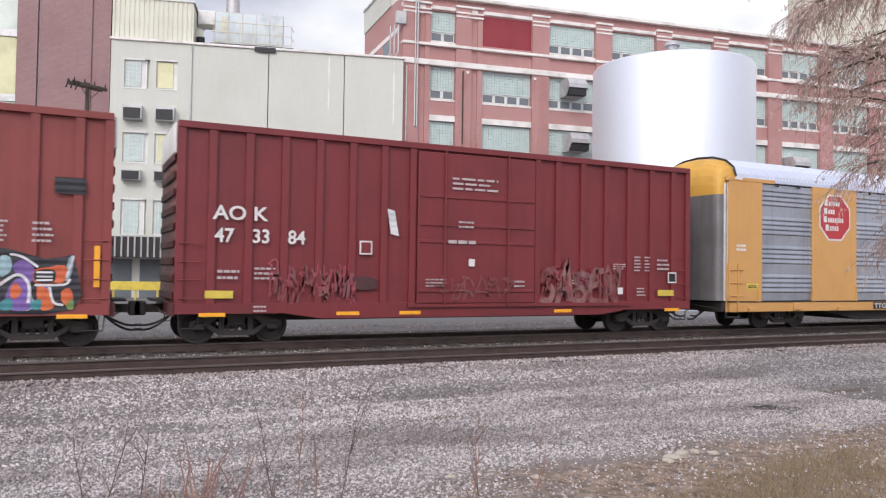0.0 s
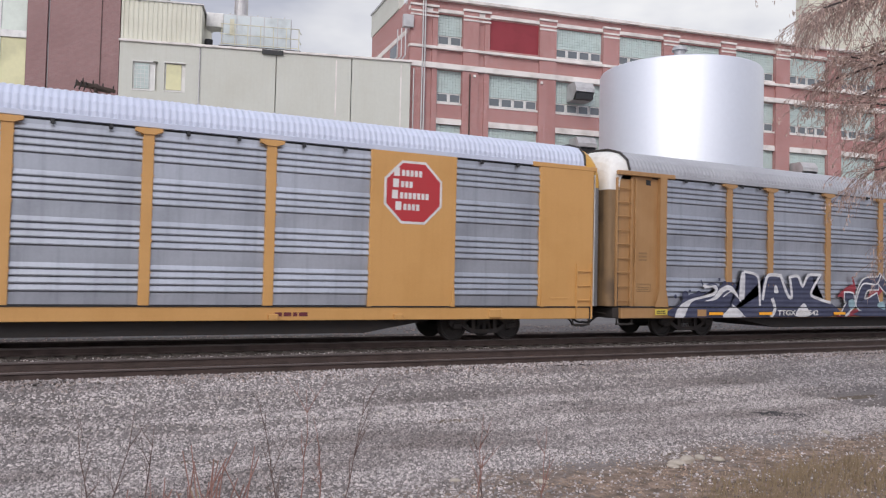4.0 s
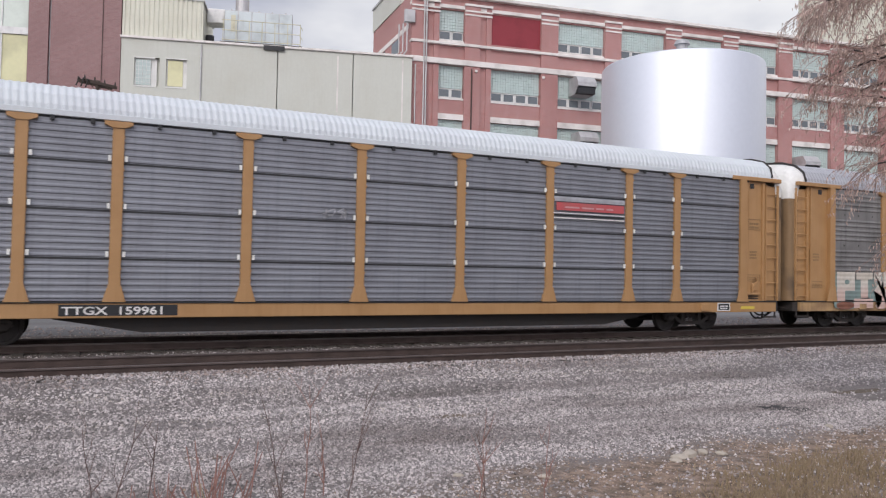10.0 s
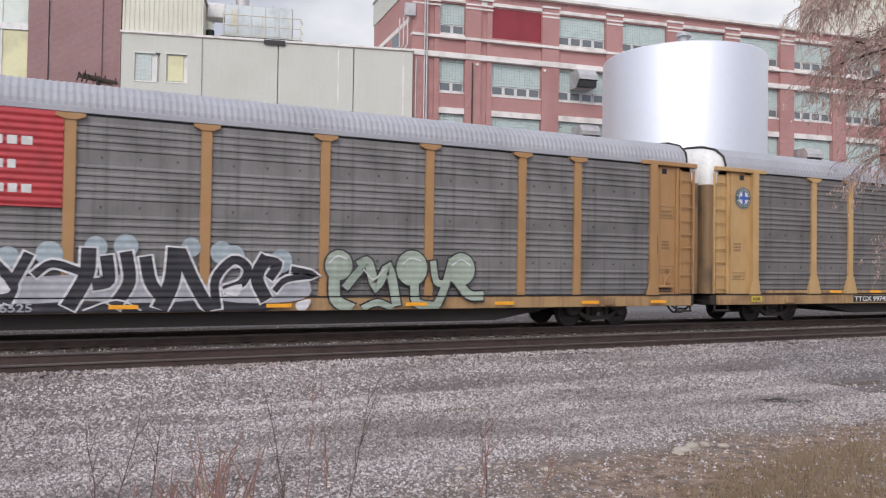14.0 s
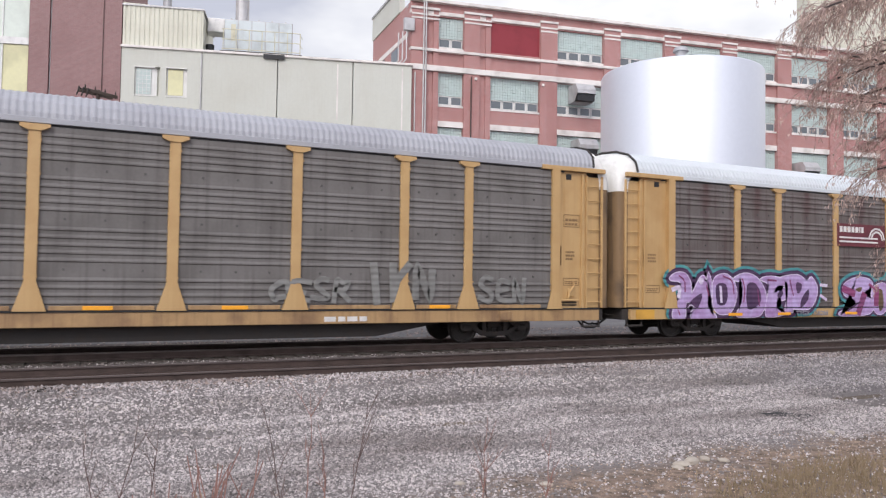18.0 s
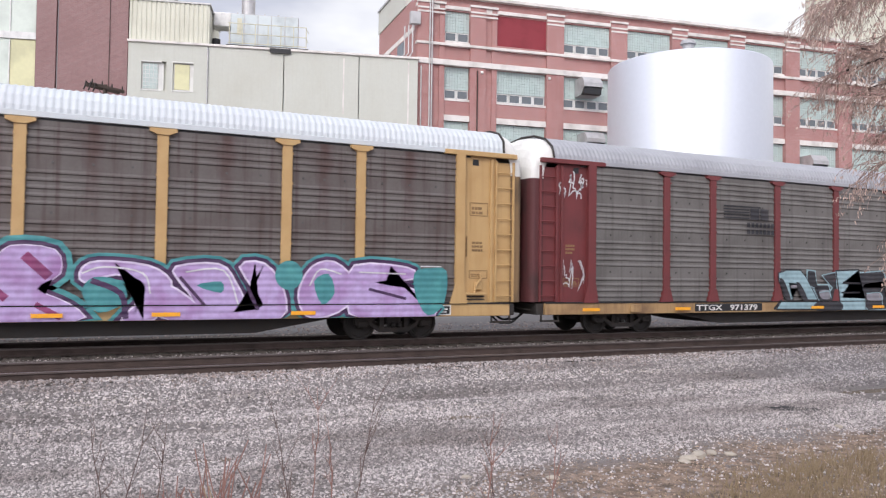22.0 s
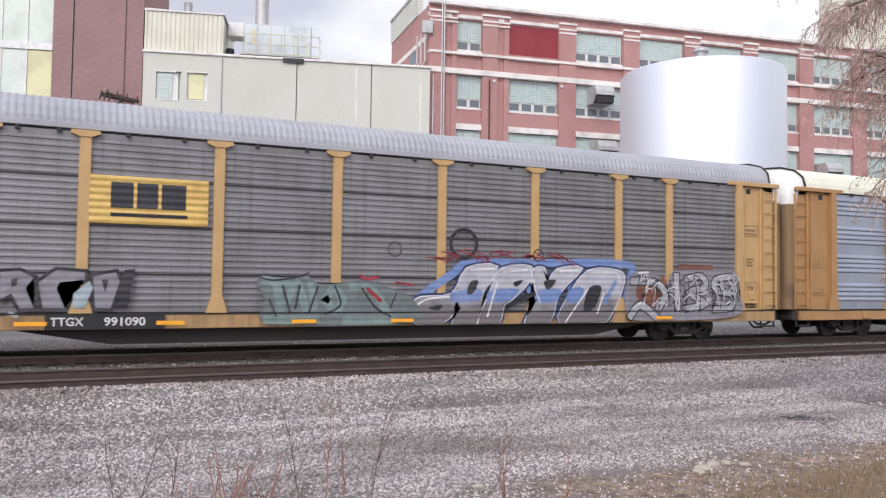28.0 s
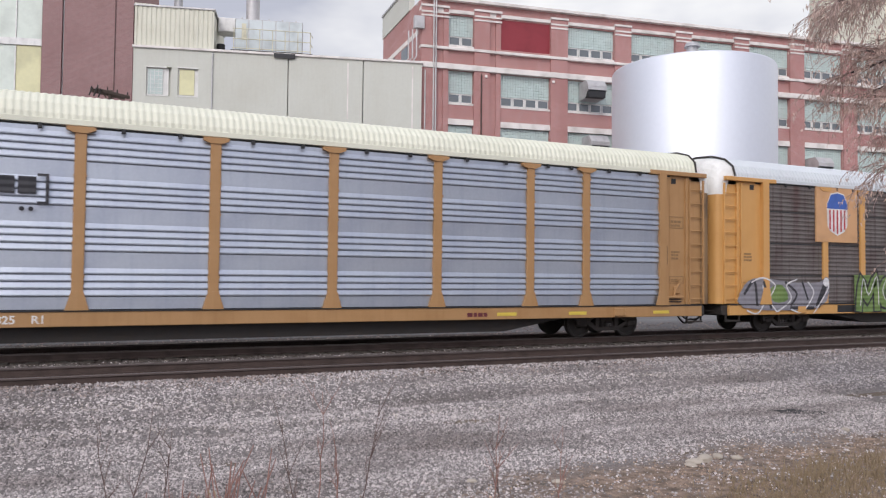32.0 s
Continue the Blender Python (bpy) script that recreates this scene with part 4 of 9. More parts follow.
def side_frame_mesh():
    """A cast truck side: arched top bar, sagging tension bar, columns and journal ends."""
    b = bmesh.new()
    for s in (-1, 1):
        y0, y1 = s * 0.98 - 0.07, s * 0.98 + 0.07
        prism(b, [(-1.08, 0.40), (-0.72, 0.40), (-0.42, 0.62), (0.42, 0.62), (0.72, 0.40), (1.08, 0.40), (1.08, 0.54), (0.80, 0.60), (0.48, 0.76), (-0.48, 0.76), (-0.80, 0.60), (-1.08, 0.54)], y0, y1)
        prism(b, [(-0.74, 0.42), (-0.40, 0.20), (0.40, 0.20), (0.74, 0.42), (0.62, 0.46), (0.36, 0.31), (-0.36, 0.31), (-0.62, 0.46)], y0, y1)
        for x in (-0.40, 0.28):
            box(b, x, x + 0.12, y0 + 0.01, y1 - 0.01, 0.29, 0.66)
        for x in (-0.865, 0.865):
            box(b, x - 0.14, x + 0.14, y0 - 0.03, y1 + 0.03, 0.33, 0.50, bev=0.03)
    box(b, -0.2, 0.2, -1.0, 1.0, 0.42, 0.62)
    return to_mesh(b, "truck_frame", TRUCK)


def springs_mesh():
    b = bmesh.new()
    for s in (-1, 1):
        for x in (-0.18, 0.0, 0.18):
            for k in range(5):
                rod(b, (x, s * 0.98, 0.30 + 0.035 * k), (x, s * 0.98, 0.322 + 0.035 * k), 0.075, 8)
    return to_mesh(b, "spring_group", DARK_STEEL)


WHEEL_ME, FRAME_ME, SPRING_ME = wheel_mesh(), side_frame_mesh(), springs_mesh()


def add_trucks(car, half):
    for s in (-1, 1):
        tr = part("truck", FRAME_ME, TRUCK, car, "grimy cast steel four-wheel truck")
        tr.location = (s * half, 0, 0)
        part("spring_group", SPRING_ME, DARK_STEEL, tr)["kind"] = "stuff"
        for d in (-0.865, 0.865):
            w = part("wheelset", WHEEL_ME, DARK_STEEL, tr, "dark steel wheels on an axle")
            w.location = (d, 0, RAD)
            WHEELS.append((w, d))


def add_couplers(car, half_body, half_pitch, zc=0.82):
    for s in (-1, 1):
        b = bmesh.new()
        xa, xb = sorted((s * (half_body - 0.9), s * (half_pitch - 0.04)))
        box(b, xa, xb, -0.09, 0.09, zc - 0.1, zc + 0.1, bev=0.02)
        xc = s * (half_pitch - 0.10)
        box(b, xc - 0.14, xc + 0.14, -0.17, 0.2, zc - 0.17, zc + 0.17, bev=0.03)
        part("coupler", b, TRUCK, car, "cast steel knuckle coupler")
        for dy, sag in ((-0.45, 0.45), (-0.6, 0.33)):
            h, pts = bmesh.new(), []
            for k in range(9):
                u = k / 8
                pts.append((s * (half_body - 0.25 + u * (half_pitch - half_body + 0.28)), dy + 0.1 * u, zc - 0.05 - sag * math.sin(u * math.pi * 0.62)))
            sweep(h, pts, 0.03, 6)
            part("air_hose", h, BLACK, car, "black rubber brake hose")
        c = bmesh.new()
        sweep(c, [(s * (half_body - 0.1), -1.45, zc - 0.12), (s * (half_body + 0.12), -0.9, zc - 0.06), (s * (half_body + 0.12), 0.0, zc + 0.02)], 0.022, 5)
        part("uncoupling_lever", c, TRUCK, car, "bent steel uncoupling rod")


def rib_profile(z0, z1, style):
    """Points (z, y) of a ribbed side panel, ribs standing out towards -y."""
    pts = [(z0, 0.0)]
    if style == "group":
        # four wide weather ribs, then a flat band
        for k in range(4):
            for j in range(4):
                a = 1.25 + 0.97 * k + 0.158 * j
                pts += [(a, 0.0), (a + 0.03, -0.04), (a + 0.055, -0.042), (a + 0.15, -0.003)]
        return pts + [(z1, 0.0)]
    if style == "fine":
        # five shallow ribs, then a flat bolted band
        for k in range(-1, 4):
            for j in range(5):
                a = 1.85 + 1.075 * k + 0.16 + 0.165 * j
                if z0 + 0.01 < a < z1 - 0.1:
                    pts += [(a, 0.0), (a + 0.022, -0.024), (a + 0.05, -0.025), (a + 0.10, 0.0)]
        return pts + [(z1, 0.0)]
    period, ribs, pitch, d = 1.045, 7, 0.142, 0.018
    z = z0 + 0.05 - (0.15 if style == "sheet" else 0.23)
    while z < z1 - 0.1:
        for k in range(ribs):
            a = z + k * pitch
            if z0 + 0.01 < a < z1 - 0.09:
                pts += [(a, 0.0), (a + 0.018, -d), (a + 0.05, -d), (a + 0.085, 0.0)]
        z += period
        if z < z1 - 0.05:
            pts += [(z - 0.052, 0.0), (z - 0.05, 0.06), (z - 0.012, 0.06), (z - 0.01, 0.0)]
    pts.append((z1, 0.0))
    return pts


def panel_mesh(w, z0, z1, style, material):
    b = bmesh.new()
    pr = rib_profile(z0, z1, style)
    x0, x1 = -w / 2, w / 2
    a = [b.verts.new((x0, y, z)) for z, y in pr]
    c = [b.verts.new((x1, y, z)) for z, y in pr]
    for i in range(len(pr) - 1):
        b.faces.new((a[i], c[i], c[i + 1], a[i + 1]))
    back = [b.verts.new(v) for v in ((x0, 0.07, z0), (x1, 0.07, z0), (x1, 0.07, z1), (x0, 0.07, z1))]
    b.faces.new(back[::-1])
    b.faces.new((a[0], back[0], back[1], c[0]))
    b.faces.new((a[-1], c[-1], back[2], back[3]))
    return to_mesh(b, "side_panel", material)


ROOFS = {}


def roof_mesh(half, material, rib=0.15):
    if material.name in ROOFS:
        return ROOFS[material.name]
    b = bmesh.new()
    prof = [(-1.60, 5.05), (-1.59, 5.16), (-1.48, 5.40), (-1.22, 5.61), (-0.70, 5.75), (0, 5.81), (0.70, 5.75), (1.22, 5.61), (1.48, 5.40), (1.59, 5.16), (1.60, 5.05)]
    n = int(2 * half / (rib / 4))
    rows = []
    for i in range(n + 1):
        x = -half + 2 * half * i / n
        k = 1.0 if i % 4 in (1, 2) else 0.0
        rows.append([b.verts.new((x * (1 + 0.009 * (z - 5.05)), y * (1 + 0.008 * k), z + 0.014 * k)) for y, z in prof])
    for p, q in zip(rows, rows[1:]):
        for i in range(len(prof) - 1):
            b.faces.new((p[i], q[i], q[i + 1], p[i + 1]))
    b.faces.new(rows[0])
    b.faces.new(rows[-1][::-1])
    ROOFS[material.name] = to_mesh(b, "roof", material)
    return ROOFS[material.name]


def post_mesh(material, style, z0, z1, w=0.24):
    b = bmesh.new()
    h = w / 2
    y0, y1 = -0.075, 0.07
    box(b, -h, h, y0, y1, z0, z1, bev=0.012)
    prism(b, [(-h, z1 - 0.13), (-h - 0.17, z1 - 0.06), (-h - 0.17, z1 + 0.01), (h + 0.17, z1 + 0.01), (h + 0.17, z1 - 0.06), (h, z1 - 0.13)], y0 - 0.03, y1)
    if style == "flare":
        prism(b, [(-h - 0.2, z0), (h + 0.2, z0), (h, z0 + 0.62), (-h, z0 + 0.62)], y0 - 0.02, y1)
    elif style == "mid":
        prism(b, [(-h - 0.12, z0), (h + 0.12, z0), (h, z0 + 0.4), (-h, z0 + 0.4)], y0 - 0.015, y1)
    for k in range(5):
        z = z0 + 0.7 + k * 0.72
        for s in (-1, 1):
            box(b, s * h - 0.012, s * h + 0.012, y0 - 0.012, y0 + 0.03, z, z + 0.05)
    return to_mesh(b, "post", material)


C_W, B_W, A_W = 2.81, 1.86, 2.65
POSTS = [-2.5 * C_W - B_W] + [(i - 2.5) * C_W for i in range(6)] + [2.5 * C_W + B_W]
END_X = 2.5 * C_W + B_W + A_W  # about 11.54


def door_dome(material):
    """The rounded hood that closes the car's end from the door to the roof arch."""
    b = bmesh.new()
    half = [(-1.60, 5.05), (-1.59, 5.16), (-1.48, 5.40), (-1.22, 5.61), (-0.70, 5.75), (0, 5.81)]
    arch = half + [(-y, z) for y, z in half[-2::-1]]
    rows = []
    for i in range(17):
        a = (i - 8) / 8 * math.pi / 2
        f = abs(a)
        x = HALF_BODY - 0.16 + 0.44 * math.cos(f) ** 0.3 if f < 1.57 else HALF_BODY - 0.16
        y = (1.52 * math.sin(f) ** 0.3) * (1 if a > 0 else -1)
        u = i / 16 * 10
        k = min(9, int(u))
        ay, az = (arch[k][j] + (arch[k + 1][j] - arch[k][j]) * (u - k) for j in (0, 1))
        p0, p1 = Vector((x, y, 4.45)), Vector((12.93 + 0.12 * (az - 5.05), ay * 0.99, az - 0.01))
        pc = Vector((x + 0.02, y, p1.z - 0.05))
        rows.append([b.verts.new(p0 * (1 - t) ** 2 + pc * 2 * t * (1 - t) + p1 * t * t) for t in (0, 0.15, 0.3, 0.45, 0.6, 0.75, 0.88, 1)])
    for p, q in zip(rows, rows[1:]):
        for j in range(7):
            b.faces.new((p[j], q[j], q[j + 1], p[j + 1]))
    return to_mesh(b, "door_top", material)


def end_door_mesh(material, z0, z1, top=False):
    """A curved end door half: a shell that rounds from the car's side to its middle."""
    b = bmesh.new()
    pts = []
    for k in range(9):
        a = k / 8 * math.pi / 2
        pts.append((HALF_BODY - 0.16 + 0.44 * math.sin(a) ** 0.3, 1.52 * math.cos(a) ** 0.3))
    for s in (-1, 1):
        lo = [b.verts.new((x, s * y, z0)) for x, y in pts]
        zt = [z1 if not top else z1 - 0.62 * (y / 1.5) ** 2.4 for x, y in pts]
        hi = [b.verts.new((x - (0.12 if top else 0), s * y, z)) for (x, y), z in zip(pts, zt)]
        for i in range(8):
            b.faces.new((lo[i], lo[i + 1], hi[i + 1], hi[i]))
        li = [b.verts.new((x - 0.07, s * y * 0.96, z0)) for x, y in pts]
        hi2 = [b.verts.new((x - 0.13, s * y * 0.96, z)) for (x, y), z in zip(pts, zt)]
        for i in range(8):
            b.faces.new((li[i], hi2[i], hi2[i + 1], li[i + 1]))
            b.faces.new((hi[i], hi[i + 1], hi2[i + 1], hi2[i]))
    return to_mesh(b, "end_door", material)


def autorack(index, look_, frame_m, panel_m, roof_m, ribs="fine", posts="slim", cap=WHITE, sill=None, label="", end_m=None, door_m=None, layout=None):
    car = thing("autorack_car", label, "railroad car", pose(0, 0, 0), "autorack cars of the train")
    Z0, Z1 = 0.97, 4.88
    sill = sill or frame_m
    end_m, door_m = end_m or END_DARK, door_m or frame_m
    CARS.append((car, 12.45 + PITCH * (index - 7)))
    # running frame
    part("deck", B(-13.1, 13.1, -1.5, 1.5, 0.86, 0.95), DARK_STEEL, car, "dark steel deck")
    part("centre_sill", B(-12.6, 12.6, -0.4, 0.4, 0.55, 0.858), DARK_STEEL, car, "dark centre sill")
    part("underframe", prism(bmesh.new(), [(-8.4, 0.7), (-8.2, 0.58), (-6.4, 0.27), (6.4, 0.27), (8.2, 0.58), (8.4, 0.7)], -1.3, 1.3), DARK_STEEL, car, "grimy fish-bellied underframe")
    for s in (-1, 1):
        part("side_sill", B(-13.2, 13.2, s * 1.56 - 0.06, s * 1.56 + 0.06, 0.62, 0.940, bev=0.012), sill, car, "side sill")
        part("deck_joint", B(-13.2, 13.2, s * 1.59 - 0.05, s * 1.59 + 0.05, 0.942, 0.976), BLACK, car, "dark joint between deck and rack")
        part("roof_rail", B(-12.95, 12.95, s * 1.585 - 0.05, s * 1.585 + 0.05, 4.93, 5.06, bev=0.01), roof_m, car, "roof eave rail")
        # solid black strip gives the eave slot its shade by colour
        part("shadow_gap", B(-12.0, 12.0, s * 1.52 - 0.03, s * 1.52 + 0.03, 4.86, 4.935), BLACK, car, "black strip put in as the shade under the eave")
    part("roof", roof_mesh(12.95, roof_m), roof_m, car, "ribbed arched steel roof")
    # side panels and posts
    edges = [-END_X] + POSTS + [END_X]
    made = {}
    pm = post_mesh(frame_m, posts, Z0, 4.9)
    for s in (-1, 1):
        for a, c in (layout["panels"] if layout else zip(edges, edges[1:])):
            w = round(c - a, 2)
            if w not in made:
                made[w] = panel_mesh(w, Z0 + 0.02, Z1, ribs, panel_m)
            o = part("side_panel", made[w], panel_m, car)
            o.location = ((a + c) / 2, s * 1.585, 0)
            o.rotation_euler.z = 0 if s < 0 else math.pi
        for a, c in (layout["plates"] if layout else ()):
            part("side_plate", B(a, c, s * 1.60 - 0.05, s * 1.60 + 0.05, Z0, 4.93, bev=0.012), frame_m, car, "plain painted steel side plate")
        for x in (layout["posts"] if layout else POSTS):
            o = part("post", pm, frame_m, car)
            o.location = (x, s * 1.585, 0)
            o.rotation_euler.z = 0 if s < 0 else math.pi
    if ribs.startswith("sheet"):
        for k in range(3):
            z = Z0 + 0.035 + 1.045 * (k + 1) - (0.15 if ribs == "sheet" else 0.23)
            # black strip added in each sheet groove to darken it like shade
            part("joint_shade", B(-END_X, END_X, -1.592, -1.53, z - 0.018, z + 0.022), BLACK, car, "black strip put in as shade in the joint between panel sheets")
    # rows of dark bolt heads on the finely ribbed panels, lashing clips under the eave of the others
    for a, c in (layout["panels"] if layout else zip(edges, edges[1:])):
        w = round(c - a, 2)
        if ribs == "fine":
            key = ("bolt", w)
            if key not in made:
                b = bmesh.new()
                for u in (0.22, 0.5, 0.78):
                    for k in range(3):
                        z = 1.85 + 1.075 * k
                        box(b, -w / 2 + u * w - 0.022, -w / 2 + u * w + 0.022, -0.02, 0.0, z - 0.02, z + 0.03)
                made[key] = to_mesh(b, "bolt_strip", BOLT)
            o = part("bolt_strip", made[key], BOLT, car)
            o["kind"] = "stuff"
            o.location = ((a + c) / 2, -1.585, 0)
        else:
            for u in (0.3, 0.72):
                if "clip" not in made:
                    made["clip"] = to_mesh(B(-0.045, 0.045, -0.05, 0.0, -0.06, 0.05, bev=0.01), "lashing_clip", BLACK)
                o = part("lashing_clip", made["clip"], BLACK, car)
                o.location = (a + (c - a) * u, -1.62, 4.88)
    # jack pads over the trucks and the hand brake platform
    for e in (-1, 1):
        for s in (-1, 1):
            part("jack_pad", B(e * 10.06 - 0.2, e * 10.06 + 0.2, s * 1.645 - 0.03, s * 1.645 + 0.03, 0.66, 0.90, bev=0.02), sill, car, "bolted jack pad")
    xb = END_X + 0.62
    bp_ = part("brake_platform", B(xb - 0.35, xb + 0.3, -1.66, -1.54, 1.18, 1.24, bev=0.01), frame_m, car, "small steel brake step")
    part("brake_lever", sweep(bmesh.new(), [(xb - 0.05, -1.6, 1.2), (xb + 0.02, -1.62, 1.45), (xb + 0.16, -1.62, 1.62), (xb + 0.12, -1.62, 1.75)], 0.03, 6), frame_m, bp_)
    part("brake_housing", B(xb - 0.02, xb + 0.22, -1.6, -1.535, 1.3, 1.55, bev=0.03), frame_m, bp_)
    for dz in (1.05, 1.12):
        part("brake_rod", B(xb - 0.3, xb + 0.28, -1.57, -1.535, dz, dz + 0.03), DARK_STEEL, bp_)
    # ends of the sides
    ep = to_mesh(prism(bmesh.new(), [(-0.13, 0.96), (0.13, 0.96), (0.13, 4.95), (-0.13, 4.95)], -0.1, 0.08), "end_post", frame_m)
    epf = to_mesh(prism(bmesh.new(), [(-0.3, 0.96), (0.22, 0.96), (0.13, 1.5), (-0.13, 1.5)], -0.115, -0.101), "gusset", frame_m)
    rung_me = to_mesh(rod(bmesh.new(), (-0.27, 0, 0), (0.27, 0, 0), 0.016, 6), "rung", frame_m)
    for s in (-1, 1):
        for e in (-1, 1):
            x = e * (END_X + 0.12)
            if not layout:
                o = part("end_post", ep, frame_m, car)
                o.location = (x, s * 1.57, 0)
                o = part("gusset", epf, frame_m, car)
                o.location, o.rotation_euler.z = (x, s * 1.57, 0), (0 if s < 0 else math.pi)
            xa, xb = sorted((e * (END_X + 0.25), e * (END_X + 1.24)))
            d = part("side_door_sheet", B(xa, xb, s * 1.50 - 0.03, s * 1.50 + 0.03, 0.96, 4.9), door_m, car, "plain steel end sheet")
            xm = e * (END_X + 1.1)
            part("door_edge", B(xm - 0.04, xm + 0.04, s * 1.55 - 0.04, s * 1.55 + 0.04, 0.98, 4.85, bev=0.01), door_m, d)
            xh = e * (END_X + 0.62)
            part("vent_hole", B(xh - 0.09, xh + 0.09, s * 1.535 - 0.004, s * 1.535 + 0.004, 4.66, 4.82), BLACK, d, "dark latch hole")
            part("door_seam", B(xa + 0.22, xa + 0.25, s * 1.532 - 0.004, s * 1.532 + 0.004, 1.0, 4.8), frame_m, d)
            if s < 0:
                for zc, hh in (((1.42, 0.22),) if e < 0 else ((3.3, 0.34), (1.62, 0.2))):
                    for q in ((xa + 0.2, xa + 0.75, zc, zc + 0.02), (xa + 0.2, xa + 0.75, zc + hh, zc + hh + 0.02), (xa + 0.2, xa + 0.22, zc + 0.02, zc + hh), (xa + 0.73, xa + 0.75, zc + 0.02, zc + hh)):
                        part("stencil_frame", B(q[0], q[1], -1.541, -1.537, q[2], q[3]), STENCIL, d, "thin dark stencil outline")
                    bars("stencil_bar", xa + 0.26, -1.537, zc + 0.05, 0.42, hh - 0.1, 2, STENCIL, d, seed=index * 7 + e)
                bars("stencil_bar", xa + 0.28, -1.537, 2.35, 0.32, 0.3, 3, STENCIL, d, seed=index * 5 + e)
                part("hinge_pin", B(xa + 0.1, xa + 0.13, -1.56, -1.53, 2.2, 2.75, bev=0.006), STENCIL, d)
            lx = e * (END_X + 1.53)
            l = part("ladder_column", B(lx - 0.28, lx + 0.28, s * 1.46 - 0.03, s * 1.46 + 0.03, 0.98, 4.8, bev=0.02), door_m, car, "recessed ladder column")
            if layout:
                part("corner_post", B(lx + e * 0.2, lx + e * 0.32, s * 1.53 - 0.05, s * 1.53 + 0.05, 0.98, 4.82, bev=0.01) if e > 0 else B(lx - 0.32, lx - 0.2, s * 1.53 - 0.05, s * 1.53 + 0.05, 0.98, 4.82, bev=0.01), WHITE, l, "white corner post")
            for sx in (-0.28, 0.26):
                part("stile", B(lx + sx - 0.03, lx + sx + 0.03, s * 1.53 - 0.05, s * 1.53 + 0.05, 0.98, 4.82, bev=0.01), door_m, l)
            for k in range(3 if layout else 9):
                r = part("rung", rung_me, frame_m, l)
                r.location = (lx - e * 0.1, s * 1.69, 1.15 + 0.42 * k) if layout else (lx, s * 1.56, 1.15 + 0.42 * k)
            for q in ((-0.36, 0.16) if layout else ()):
                part("stile", B(lx + q - 0.02, lx + q + 0.02, s * 1.675 - 0.025, s * 1.675 + 0.025, 0.62, 2.2, bev=0.006), door_m, l)
            ta, tb = sorted((e * (END_X - 0.35), e * (HALF_BODY - 0.02)))
            part("top_rail", B(ta, tb, s * 1.60 - 0.06, s * 1.60 + 0.06, 4.90, 5.03, bev=0.012), frame_m, car, "end top rail")
            sa = e * (END_X + 1.45)
            part("sill_step", B(sa - 0.3, sa + 0.3, s * 1.5 - 0.05, s * 1.5 + 0.05, 0.42, 0.47), DARK_STEEL, car, "steel foot step")
            for q in (-0.28, 0.28):
                part("step_hanger", B(sa + q - 0.02, sa + q + 0.02, s * 1.5 - 0.02, s * 1.5 + 0.02, 0.45, 0.64), DARK_STEEL, car)
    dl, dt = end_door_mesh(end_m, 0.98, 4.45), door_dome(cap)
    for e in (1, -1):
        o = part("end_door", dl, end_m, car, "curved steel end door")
        part("door_top", dt, cap, o, "pale rounded hood over the end door", smooth=True)
        o.rotation_euler.z = 0 if e > 0 else math.pi
        part("end_beam", B(*sorted((e * 13.0, e * 13.42)), -1.5, 1.5, 0.62, 0.94, bev=0.02), DARK_STEEL, car, "end beam")
        for s in (-1, 1):
            f = sweep(bmesh.new(), [(e * 12.96, s * 1.63, 5.06), (e * 12.99, s * 1.55, 5.38), (e * 13.02, s * 1.25, 5.63), (e * 13.04, s * 0.7, 5.79), (e * 13.05, 0, 5.84)], 0.035, 5)
            part("roof_bracket", f, DARK_STEEL, car, "dark roof end bracket")
    add_trucks(car, 10.06)
    add_couplers(car, HALF_BODY, PITCH / 2)
    return car


STENCIL = mat("worn_stencil", (0.27, 0.165, 0.075), 0.6, var=0.1, bump=0)
STENCIL_DULL = mat("dull_stencil", (0.50, 0.42, 0.42), 0.6, var=0.1, bump=0)
SMUDGE = mat("dark_smudge", (0.075, 0.03, 0.032), 0.6, var=0.2, bump=0)
STENCIL_W = mat("white_stencil", (0.72, 0.70, 0.68), 0.6, var=0.08, bump=0)


def reflectors(car, xs, m=None, z=0.76, y=-1.625):
    me = to_mesh(B(-0.3, 0.3, -0.006, 0.0, -0.045, 0.045), "reflector", m or ORANGE)
    for x in xs:
        o = part("reflector", me, m or ORANGE, car, "orange reflective strip")
        o.location = (x, y, z)


def sill_plates(car, x_panel=None, x_label=None):
    """A white-edged black test panel and a small yellow warning label on the side sill."""
    if x_panel is not None:
        p = part("test_panel", B(x_panel - 0.27, x_panel + 0.27, -1.635, -1.622, 0.66, 0.92), STENCIL_W, car, "white-edged black test panel")
        part("panel_field", B(x_panel - 0.23, x_panel + 0.23, -1.641, -1.636, 0.69, 0.89), BLACK, p)
        bars("panel_bar", x_panel - 0.17, -1.642, 0.72, 0.34, 0.14, 2, STENCIL_W, p, 3)
    if x_label is not None:
        p = part("warning_label", B(x_label - 0.24, x_label + 0.24, -1.690, -1.686, 0.72, 0.90), LEMON, car, "yellow label with dark lettering")
        bars("label_bar", x_label - 0.18, -1.691, 0.76, 0.36, 0.12, 2, BLACK, p, 4)


def number_board(car, x, text, w=1.9, m_bg=None):
    bd = part("number_board", B(x, x + w, -1.627, -1.621, 0.67, 0.91), m_bg or BLACK, car, "black board with white number")
    words("number", text, x + 0.06, -1.631, 0.70, 0.24, STENCIL_W, bd, stretch=w / 1.72)


